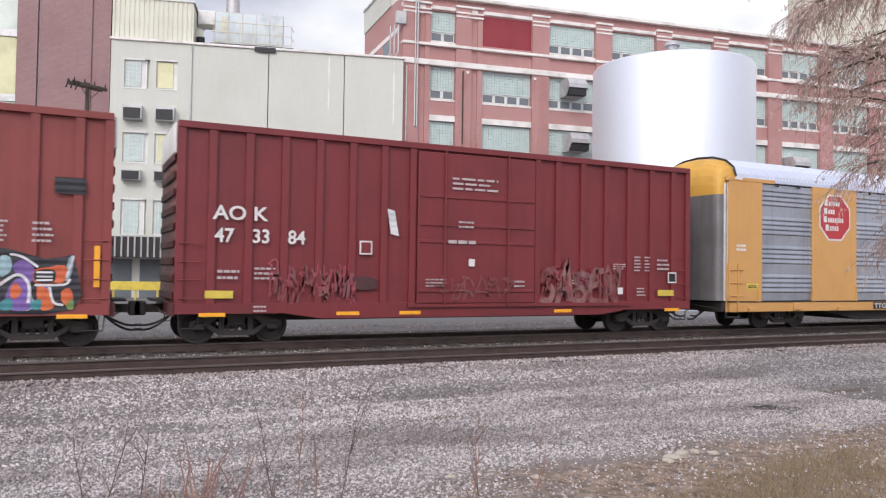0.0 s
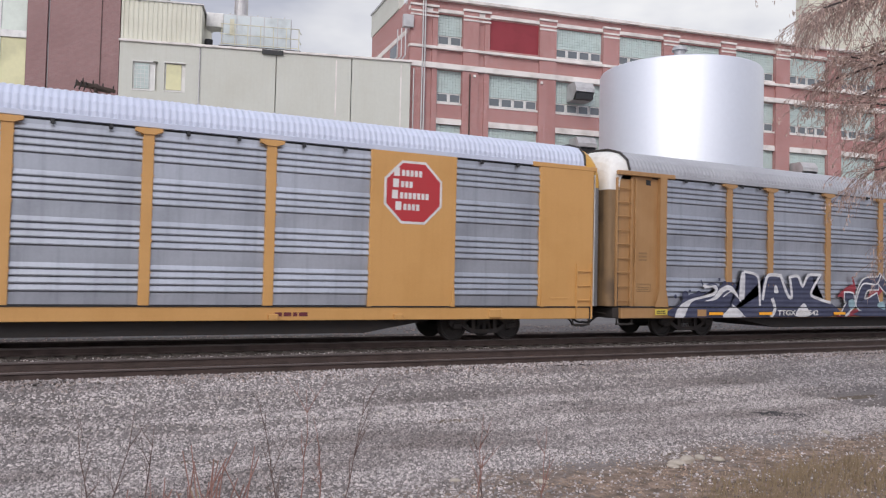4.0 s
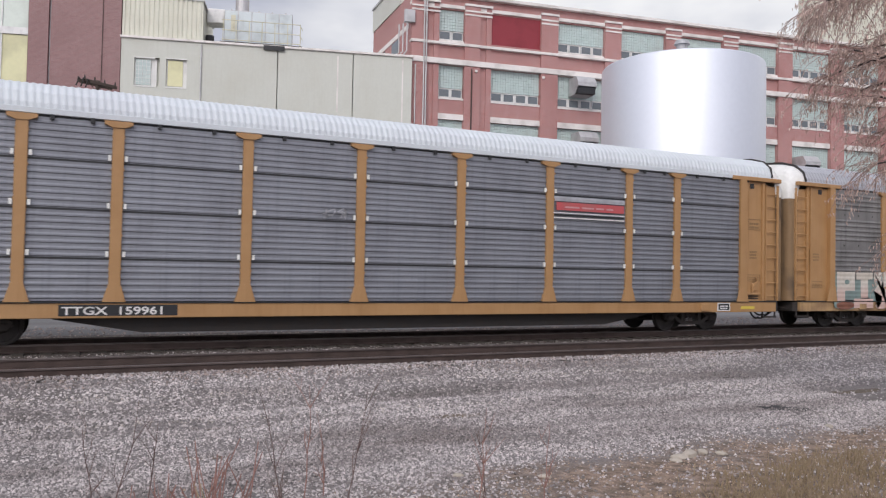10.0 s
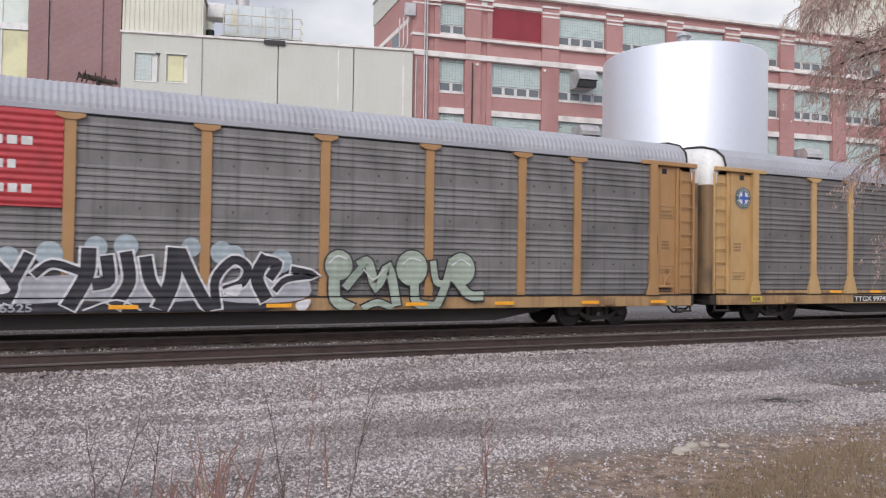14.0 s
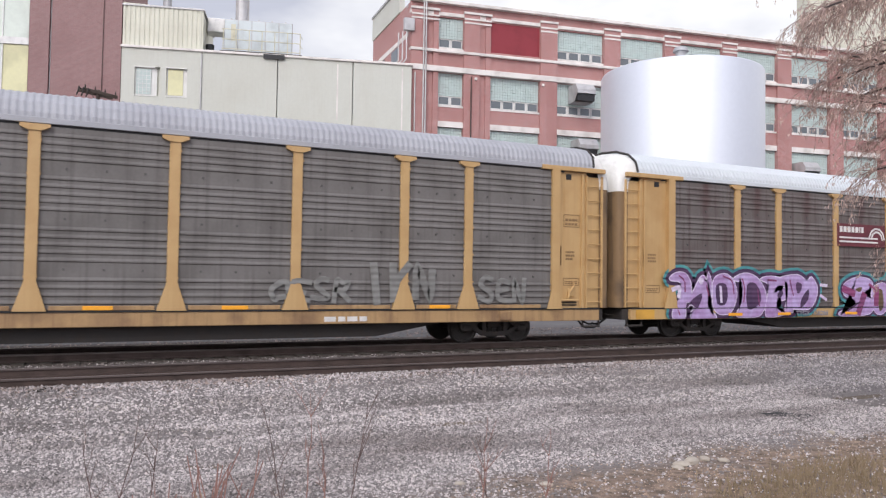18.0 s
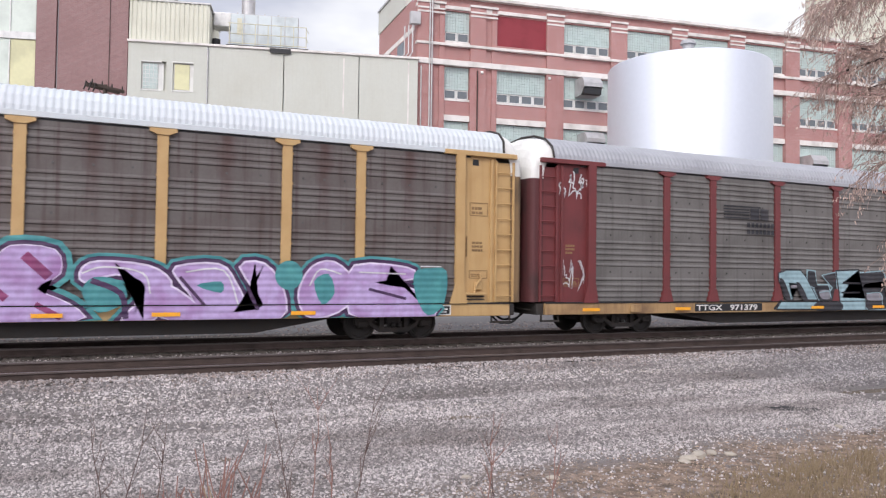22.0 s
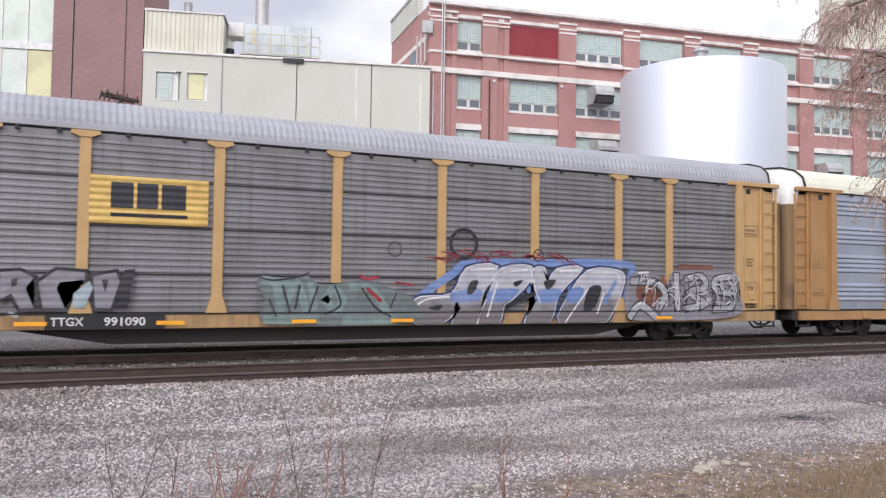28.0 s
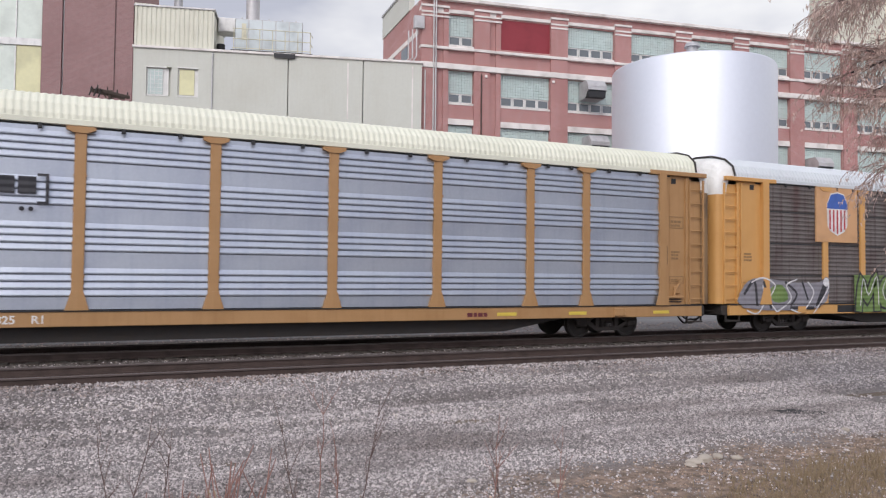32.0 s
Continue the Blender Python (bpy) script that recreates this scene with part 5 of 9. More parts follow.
def rack_red_stripe(car, x0):
    """A painted stripe across one panel: pale band, red band with a worn pale line of lettering, thin dark and white rules."""
    for z, h in ((3.82, 0.13), (3.47, 0.03), (3.33, 0.035)):
        part("stripe_board", B(x0 - 0.08, x0 + 2.42, -1.66, -1.64, z, z + h), S_SILVER if h > 0.1 else STENCIL_W, car, "pale painted stripe")
    part("stripe_board", B(x0 + 0.02, x0 + 2.4, -1.662, -1.642, 3.56, 3.79), STRIPE_RED, car, "worn red painted stripe")
    part("stripe_board", B(x0 - 0.06, x0 + 2.4, -1.66, -1.645, 3.40, 3.45), BLACK, car, "black painted stripe")
    bars("stripe_bar", x0 + 0.3, -1.664, 3.63, 1.7, 0.08, 1, STRIPE_PALE, car, 8)


STRIPE_RED = mat("worn_stripe_red", (0.48, 0.085, 0.09), 0.5, var=0.1, scale=2.0, bump=0.03, dark=(0.36, 0.13, 0.13), amount=0.6)
STRIPE_PALE = mat("worn_stripe_pink", (0.55, 0.30, 0.30), 0.5, var=0.1, bump=0.0)


KC_LAYOUT = {"panels": [(-11.8, -9.3), (-7.05, -4.45), (-4.4, -1.65), (-1.6, 1.1), (1.15, 3.85), (3.9, 6.4), (8.75, 11.45)],
             "plates": [(-9.32, -7.0), (6.38, 8.8), (-13.28, -11.77), (11.43, 13.28)], "posts": [-4.42, -1.62, 1.12, 3.87]}


def build_train():
    c2 = autorack(2, "", YELLOW_CLEAN, GALV_SHADY, ROOF_BLUE, "group", "slim", cap=ORANGE_CAP, label="clean orange-yellow autorack with silver ribbed panels and red octagon emblems", door_m=YELLOW_CLEAN, end_m=GALV_MID, layout=KC_LAYOUT)
    c3 = autorack(3, "", YELLOW, GALV, ROOF_GREY, "group", "slim", label="ochre autorack with silver ribbed panels and navy and white graffiti")
    c4 = autorack(4, "", YELLOW, GALV_GREY, ROOF_WHITE, "sheet", "mid", label="ochre autorack with grey panels and a white roof")
    c5 = autorack(5, "", YELLOW, GALV_DARK, ROOF_GREY, "fine", "slim", sill=SILL_GRIME, label="ochre autorack with dirty dark panels, a red sign and pale graffiti")
    c6 = autorack(6, "", YELLOW_PALE, GALV_DIRTY, ROOF_GREY, "fine", "flare", sill=SILL_GRIME, label="pale ochre autorack with dirty dark panels and flared posts")
    c7 = autorack(7, "", YELLOW_PALE, GALV_RUST, ROOF_WHITE, "fine", "slim", label="pale ochre autorack with rust-streaked panels and purple graffiti")
    c8 = autorack(8, "", BROWN, GALV_DIRTY, ROOF_GREY, "fine", "mid", sill=SILL_GRIME, end_m=END_DARK_RED, label="maroon autorack with dirty dark panels, a yellow sill and pale graffiti")
    c9 = autorack(9, "", YELLOW_PALE, GALV_MID, ROOF_GREY, "sheet_low", "mid", sill=SILL_GRIME, label="pale yellow autorack with weathered grey panels and blue graffiti")
    c10 = autorack(10, "", YELLOW, GALV_BLUE, ROOF_CREAM, "group", "mid", label="ochre autorack with bright silver-blue panels and a cream roof")
    c11 = autorack(11, "", YELLOW_CLEAN, GALV_RUST, ROOF_WHITE, "sheet", "slim", end_m=YELLOW_CLEAN, label="ochre autorack with dark brown panels and a shield emblem")
    return c2, c3, c4, c5, c6, c7, c8, c9, c10, c11


ORANGE_CAP = mat("orange_cap", (0.66, 0.36, 0.06), 0.45, var=0.05, scale=1.0, bump=0.03)
RACKS = build_train()


def boxcar(x_at_20, label, paint, seed):
    car = thing("boxcar", label, "railroad car", pose(0, 0, 0), "red boxcars of the train")
    CARS.append((car, x_at_20))
    L, z0, z1 = 7.73, 0.72, 5.16
    part("side_wall", B(-L, L, -1.42, 1.42, z0 + 0.1, z1, bev=0.02), paint, car, "riveted steel body")
    part("roof", roof_box(L), GALV_ROOF, car, "peaked galvanised roof")
    for s in (-1, 1):
        part("top_chord", B(-L, L, s * 1.47 - 0.05, s * 1.47 + 0.05, z1 - 0.14, z1 + 0.02, bev=0.01), paint, car, "top rail")
        prof = [(-L, z0 + 0.02), (-L, 0.98), (L, 0.98), (L, z0 + 0.02), (5.2, z0 + 0.02), (4.3, 0.60), (-4.3, 0.60), (-5.2, z0 + 0.02)]
        part("side_sill", prism(bmesh.new(), prof, s * 1.46 - 0.04, s * 1.46 + 0.04), paint, car, "deep side sill")
        pm = to_mesh(prism(bmesh.new(), [(-0.09, 0.98), (0.09, 0.98), (0.09, z1 - 0.14), (-0.09, z1 - 0.14)], -0.04, 0.04), "side_post", paint)
        for x in [-L + 0.08, -6.95, -6.1, -5.24, -4.38, -3.52, -2.66, -1.86, 2.02, 2.72, 3.6, 4.46, 5.32, 6.2, 7.06, L - 0.08]:
            o = part("side_post", pm, paint, car)
            o.location = (x, s * 1.46, 0)
        d = part("sliding_door", B(-1.72, 1.9, s * 1.50 - 0.04, s * 1.50 + 0.04, 0.96, z1 - 0.2, bev=0.015), paint, car, "ribbed sliding door")
        for z in (1.25, 2.55, 3.0, 3.75):
            part("door_rib", B(-1.68, 1.86, s * 1.55 - 0.02, s * 1.55 + 0.02, z, z + 0.09, bev=0.01), paint, d)
        for x in (-0.95, 1.0):
            part("lock_rod", rod(bmesh.new(), (x, s * 1.585, 0.9), (x, s * 1.585, z1 - 0.1), 0.028, 6), paint, d, "vertical lock rod")
        part("door_track", B(-2.0, 5.4, s * 1.53 - 0.04, s * 1.53 + 0.04, 0.86, 0.95), paint, car)
        for e in (-1, 1):
            for k in range(4):
                z = 1.1 + 0.42 * k
                xa, xb = sorted((e * (L - 0.06), e * (L - 0.55)))
                part("grab_iron", rod(bmesh.new(), (xa, s * 1.53, z), (xb, s * 1.53, z), 0.014, 5), paint, car)
            part("stirrup_step", sweep(bmesh.new(), [(e * (L - 0.55), s * 1.42, 0.7), (e * (L - 0.52), s * 1.42, 0.4), (e * (L - 0.12), s * 1.42, 0.4), (e * (L - 0.09), s * 1.42, 0.7)], 0.018, 5), DARK_STEEL, car)
    for e in (-1, 1):
        for k in range(9):
            z = 1.05 + k * 0.4
            xa, xb = sorted((e * (L + 0.002), e * (L + 0.06)))
            part("end_rib", B(xa, xb, -1.25, 1.25, z, z + 0.2, bev=0.03), DARK_RED, car)
        part("end_top", B(*sorted((e * (L + 0.004), e * (L + 0.07))), -1.4, 1.4, 4.42, 5.13, bev=0.02), WHITE, car, "pale end top sheet")
        part("end_sill", B(*sorted((e * (L + 0.003), e * (L + 0.12))), -1.4, 1.4, 0.7, 1.0), DARK_RED, car)
        part("end_platform", B(*sorted((e * (L + 0.1), e * (L + 0.4))), -0.6, 0.6, 1.0, 1.05), DARK_STEEL, car)
    part("underframe", B(-L + 0.3, L - 0.3, -0.35, 0.35, 0.5, 0.82), DARK_STEEL, car)
    add_trucks(car, 6.25)
    add_couplers(car, L + 0.1, L + 0.72)
    reflectors(car, (-6.9, -3.6, -1.9, 2.9, 7.0), z=0.72, y=-1.505)
    return car


def roof_box(L):
    b = bmesh.new()
    n = 60
    rows = []
    for i in range(n + 1):
        x = -L + 2 * L * i / n
        k = 0.01 if i % 5 == 0 else 0.0
        rows.append([b.verts.new((x, y, z + k)) for y, z in ((-1.44, 5.14), (-1.43, 5.165), (0, 5.30), (1.43, 5.165), (1.44, 5.14))])
    for p, q in zip(rows, rows[1:]):
        for i in range(4):
            b.faces.new((p[i], q[i], q[i + 1], p[i + 1]))
    b.faces.new(rows[0])
    b.faces.new(rows[-1][::-1])
    return to_mesh(b, "roof", GALV_ROOF)


GALV_ROOF = mat("boxcar_roof", (0.45, 0.42, 0.40), 0.6, 0.2, var=0.1, scale=1, fine=12, bump=0.08, dark=(0.2, 0.1, 0.08), amount=0.6)
DARK_RED = mat("grimy_red_end", (0.095, 0.026, 0.027), 0.65, var=0.15, scale=2, fine=15, bump=0.1)
BOX1 = boxcar(-147.86, "dark oxide-red boxcar with white numbers and faded graffiti", BOX_RED, 1)
BOX0 = boxcar(-164.67, "faded red boxcar with bright multicoloured graffiti", BOX_RED_B, 2)


# ---------- painted signs, numbers and graffiti on the cars ----------
def ribbon(bm, pts, w, y, closed=False):
    """A flat painted stroke of width w along points (x, z) at depth y, facing -y."""
    pts = [(p[0], max(p[1], FLOOR_Z + 0.02)) for p in pts]
    pts = [p for i, p in enumerate(pts) if not i or (Vector(p) - Vector(pts[i - 1])).length > 1e-3]
    n = len(pts)
    if n < 2:
        return
    left, right = [], []
    for i in range(n):
        p = Vector(pts[i])
        a = Vector(pts[i - 1]) if (i or closed) else None
        c = Vector(pts[(i + 1) % n]) if (i < n - 1 or closed) else None
        d1 = (p - a).normalized() if a is not None else (c - p).normalized()
        d2 = (c - p).normalized() if c is not None else d1
        t = d1 + d2
        t = t.normalized() if t.length > 1e-4 else d1
        nv = Vector((-t.y, t.x))
        k = w / 2 / max(0.55, nv.dot(Vector((-d1.y, d1.x))))
        q = p.copy()
        if not closed and i == 0:
            q -= d1 * w * 0.35
        if not closed and i == n - 1:
            q += d1 * w * 0.35
        left.append(bm.verts.new((q.x + nv.x * k, y, max(FLOOR_Z, q.y + nv.y * k))))
        right.append(bm.verts.new((q.x - nv.x * k, y, max(FLOOR_Z, q.y - nv.y * k))))
    for i in range(n if closed else n - 1):
        j = (i + 1) % n
        bm.faces.new((left[i], right[i], right[j], left[j]))


RING = [(0.5 + 0.42 * math.cos(k * math.tau / 10 + 0.3), 0.5 + 0.46 * math.sin(k * math.tau / 10 + 0.3)) for k in range(10)]
STROKES = {
    "a": [[(0.0, 0.0), (0.45, 1.0), (0.62, 1.0), (0.9, 0.0)], [(0.25, 0.38), (0.75, 0.38)]],
    "b": [[(0.08, 1.0), (0.65, 0.98), (0.78, 0.75), (0.5, 0.55), (0.85, 0.3), (0.7, 0.03), (0.05, 0.0)]],
    "c": [[(0.9, 0.8), (0.6, 1.0), (0.2, 0.8), (0.1, 0.4), (0.35, 0.02), (0.9, 0.15)]],
    "d": [[(0.12, 0.0), (0.12, 1.0), (0.6, 0.95), (0.88, 0.55), (0.65, 0.08), (0.12, 0.0)]],
    "e": [[(0.9, 0.98), (0.15, 0.9), (0.1, 0.1), (0.92, 0.02)], [(0.15, 0.5), (0.75, 0.52)]],
    "i": [[(0.5, 0.0), (0.5, 1.0)]],
    "k": [[(0.12, 0.0), (0.15, 1.0)], [(0.9, 1.0), (0.25, 0.5), (0.95, 0.0)]],
    "l": [[(0.15, 1.0), (0.12, 0.05), (0.9, 0.05)]],
    "m": [[(0.05, 0.0), (0.15, 1.0), (0.5, 0.4), (0.85, 1.0), (0.95, 0.0)]],
    "n": [[(0.1, 0.0), (0.15, 1.0), (0.8, 0.05), (0.9, 1.0)]],
    "p": [[(0.12, 0.0), (0.12, 1.0), (0.7, 0.98), (0.88, 0.75), (0.7, 0.5), (0.12, 0.46)]],
    "r": [[(0.1, 0.0), (0.12, 1.0), (0.7, 0.98), (0.85, 0.75), (0.65, 0.52), (0.2, 0.48)], [(0.45, 0.48), (0.95, 0.0)]],
    "s": [[(0.9, 0.9), (0.4, 1.0), (0.12, 0.75), (0.8, 0.35), (0.65, 0.05), (0.05, 0.08)]],
    "t": [[(0.5, 0.0), (0.5, 1.0)], [(0.0, 0.97), (1.0, 1.0)]],
    "u": [[(0.1, 1.0), (0.12, 0.2), (0.4, 0.0), (0.8, 0.15), (0.9, 1.0)]],
    "w": [[(0.0, 1.0), (0.22, 0.0), (0.5, 0.7), (0.78, 0.0), (1.0, 1.0)]],
    "x": [[(0.05, 1.0), (0.95, 0.0)], [(0.95, 1.0), (0.05, 0.0)]],
    "y": [[(0.05, 1.0), (0.45, 0.5), (0.45, 0.0)], [(0.95, 1.0), (0.45, 0.5)]],
    "z": [[(0.05, 0.97), (0.9, 1.0), (0.1, 0.03), (0.95, 0.0)]],
    "~": [[(0.0, 0.1), (0.3, 0.3), (0.7, 0.25), (1.0, 0.7)], [(0.1, 0.0), (0.5, 0.1), (0.9, 0.3), (0.8, 0.0)]],
    "^": [[(0.0, 0.4), (0.25, 0.9), (0.4, 0.5), (0.6, 0.2), (1.0, 0.35)]],
    "j": [[(0.8, 1.0), (0.75, 0.2), (0.4, 0.0), (0.05, 0.25)], [(0.35, 1.0), (1.0, 0.97)]],
}


def spray(name, c, c2, rough=0.5, ribs=0.24, low=None):
    """Sprayed paint, worn in patches, that follows the ribs of the panel under it."""
    m = mat(name, c, rough, var=0.22, scale=1.6, fine=7, bump=0.03, dark=c2, amount=0.9, streak=0.35)
    n, l = m.node_tree.nodes, m.node_tree.links
    co, wave, bp = n.new("ShaderNodeTexCoord"), n.new("ShaderNodeTexWave"), n.new("ShaderNodeBump")
    wave.bands_direction = "Z"
    wave.inputs["Scale"].default_value, wave.inputs["Distortion"].default_value = 2.05, 0.15
    bp.inputs["Strength"].default_value, bp.inputs["Distance"].default_value = ribs, 0.04
    l.new(co.outputs["Object"], wave.inputs["Vector"])
    l.new(wave.outputs["Fac"], bp.inputs["Height"])
    l.new(bp.outputs["Normal"], n["Principled BSDF"].inputs["Normal"])
    if low:
        # the can of the second colour took over in the lower half
        b = n["Principled BSDF"]
        src = b.inputs["Base Color"].links[0].from_socket
        sep, ma, mr, mx = n.new("ShaderNodeSeparateXYZ"), n.new("ShaderNodeMath"), n.new("ShaderNodeMapRange"), n.new("ShaderNodeMixRGB")
        nz = n.new("ShaderNodeTexNoise")
        nz.inputs["Scale"].default_value, nz.inputs["Detail"].default_value = 1.6, 4
        l.new(co.outputs["Object"], sep.inputs[0])
        l.new(co.outputs["Object"], nz.inputs["Vector"])
        ma.operation = "MULTIPLY_ADD"
        ma.inputs[1].default_value = 0.9
        l.new(nz.outputs["Fac"], ma.inputs[0])
        l.new(sep.outputs["Z"], ma.inputs[2])
        mr.inputs["From Min"].default_value, mr.inputs["From Max"].default_value = 2.0, 1.5
        l.new(ma.outputs[0], mr.inputs["Value"])
        mx.inputs["Color2"].default_value = (*low, 1)
        l.new(mr.outputs["Result"], mx.inputs["Fac"])
        l.new(src, mx.inputs["Color1"])
        l.new(mx.outputs["Color"], b.inputs["Base Color"])
    return m


def curved(pts, closed, k=4):
    """Catmull-Rom points through pts."""
    n, out = len(pts), []
    if n < 3:
        return pts
    for i in range(n if closed else n - 1):
        p1, p2 = Vector(pts[i]), Vector(pts[(i + 1) % n])
        p0 = Vector(pts[i - 1]) if (i or closed) else p1
        p3 = Vector(pts[(i + 2) % n]) if (i < n - 2 or closed) else p2
        for j in range(k):
            t = j / k
            out.append(tuple(0.5 * (2 * p1 + (p2 - p0) * t + (2 * p0 - 5 * p1 + 4 * p2 - p3) * t * t + (3 * p1 - p0 - 3 * p2 + p3) * t ** 3)))
    if not closed:
        out.append(tuple(pts[-1]))
    return out


FLOOR_Z = 0.635


S_NAVY = spray("spray_navy", (0.042, 0.047, 0.09), (0.07, 0.075, 0.125))
S_WHITE = spray("spray_white", (0.68, 0.67, 0.68), (0.52, 0.51, 0.53))
S_PINKISH = spray("spray_cream", (0.60, 0.555, 0.49), (0.47, 0.41, 0.34), low=(0.56, 0.39, 0.34))
S_BLACK = spray("spray_black", (0.022, 0.022, 0.028), (0.05, 0.045, 0.05))
S_LILAC = spray("spray_lilac", (0.47, 0.35, 0.60), (0.33, 0.17, 0.38))
S_LILAC_HI = spray("spray_light_lilac", (0.70, 0.62, 0.76), (0.58, 0.46, 0.66))
S_MAGENTA = spray("spray_magenta", (0.26, 0.05, 0.15), (0.15, 0.04, 0.12))
S_PLUM = spray("spray_plum", (0.055, 0.025, 0.075), (0.09, 0.04, 0.1))
S_TEAL = spray("spray_teal", (0.055, 0.23, 0.25), (0.09, 0.33, 0.33))
S_SKY = spray("spray_pale_blue", (0.30, 0.43, 0.47), (0.20, 0.30, 0.34))
S_BLUE = spray("spray_blue", (0.15, 0.23, 0.46), (0.24, 0.31, 0.50))
S_SILVER = spray("spray_silver", (0.40, 0.40, 0.43), (0.30, 0.30, 0.32), 0.4)
S_ASH = spray("spray_ash_grey", (0.25, 0.24, 0.27), (0.20, 0.19, 0.21))
S_CHROME = spray("spray_chrome", (0.46, 0.46, 0.50), (0.38, 0.38, 0.42), 0.4, low=(0.17, 0.155, 0.16))
S_RED = spray("spray_red", (0.30, 0.035, 0.05), (0.18, 0.03, 0.04))
S_GREEN = spray("spray_pale_green", (0.37, 0.43, 0.35), (0.25, 0.30, 0.25))
S_LIME = spray("spray_lime", (0.17, 0.25, 0.075), (0.10, 0.17, 0.05))
S_ORANGE = spray("spray_orange", (0.62, 0.14, 0.045), (0.5, 0.05, 0.06))
S_PURPLE = spray("spray_purple", (0.20, 0.11, 0.36), (0.11, 0.07, 0.2))
S_RUST = spray("spray_rusty_brown", (0.22, 0.085, 0.05), (0.14, 0.05, 0.035))
S_OLIVE = spray("spray_olive_brown", (0.13, 0.085, 0.035), (0.07, 0.04, 0.03))
S_DULLMINT = spray("spray_worn_mint", (0.15, 0.18, 0.175), (0.12, 0.13, 0.13))
S_PUFF = spray("spray_pale_grey_blue", (0.36, 0.42, 0.45), (0.28, 0.33, 0.36))
S_NIGHT = spray("spray_night_blue", (0.03, 0.045, 0.12), (0.06, 0.09, 0.2))
S_SIGNRED = spray("sign_red_on_ribs", (0.44, 0.035, 0.042), (0.33, 0.035, 0.04), ribs=0.5)
S_SIGNYELLOW = spray("sign_yellow_on_ribs", (0.66, 0.44, 0.13), (0.54, 0.34, 0.10), ribs=0.5)
S_TRACE = spray("spray_worn_trace", (0.225, 0.222, 0.21), (0.17, 0.165, 0.155))
S_MINT = spray("spray_dull_mint", (0.20, 0.27, 0.25), (0.14, 0.18, 0.17))


def graffiti(car, shapes, x0, x1, z0, z1, fill, edge=None, halo=None, hi=None, weight=0.26, slant=0.0, gap=-0.05, y=-1.672, seed=1, wob=0.07, edge_w=0.10, halo_w=0.3, label="spray-painted graffiti lettering", rise=0.0, shade=None, core=None, round_=True):
    """A row of fat painted shapes: a halo, a dark outline, a filling and thin highlights, each stroke a hair above the last."""
    rnd = random.Random(seed)
    n = len(shapes)
    wl_ = (x1 - x0) / n
    lines = []
    for i, ch in enumerate(shapes):
        if ch == " ":
            continue
        st = [RING] if ch == "o" else STROKES[ch]
        a, w = x0 + wl_ * (i + gap), wl_ * (1 - 2 * gap)
        hgt = (z1 - z0) * rnd.uniform(0.92, 1.04)
        zz = z0 + rnd.uniform(-0.02, 0.03) * (z1 - z0) + rise * i
        if rnd.random() < 0.6 and weight > 0.2:
            st = st + [[(0.75, 0.08), (1.05, -0.02), (1.2, 0.3)]] if rnd.random() < 0.5 else st + [[(0.2, 0.95), (-0.08, 1.02), (-0.2, 0.8)]]
        for s in st:
            pts = []
            for (u, v) in s:
                u2 = u + rnd.uniform(-wob, wob)
                v2 = v + rnd.uniform(-wob, wob)
                m = weight / 2
                pts.append((a + m * 0.8 + u2 * max(0.1, w - 1.6 * m) + slant * v2 * (z1 - z0), zz + m + v2 * max(0.1, hgt - 2 * m)))
            lines.append((curved(pts, s is RING) if round_ else pts, s is RING))
    layers = []
    if halo:
        layers.append(("graffiti_halo", halo, weight + halo_w, 0))
    if shade:
        layers.append(("graffiti_shadow", shade, weight + edge_w * 2, -0.13))
    if edge:
        layers.append(("graffiti_outline", edge, weight + edge_w * 2, 0))
    layers.append(("graffiti_fill", fill, weight, 0))
    if core:
        layers.append(("graffiti_core", core, weight * 0.16, -weight * 0.22))
    if hi:
        layers.append(("graffiti_highlight", hi, 0.035, weight * 0.36))
    yy = y
    for name, m, w, off in layers:
        bm = bmesh.new()
        for pts, closed in lines:
            yy -= 0.0006
            ps = [(p[0] + off * 0.7, p[1] + off) for p in pts] if off else pts
            ribbon(bm, ps, w, yy, closed)
        yy -= 0.001
        me = bpy.data.meshes.new(name)
        bm.to_mesh(me)
        bm.free()
        me.materials.append(m)
        o = part(name, me, m, car, label)
        o["kind"] = "stuff"
    return yy


PAINT_Y = {}


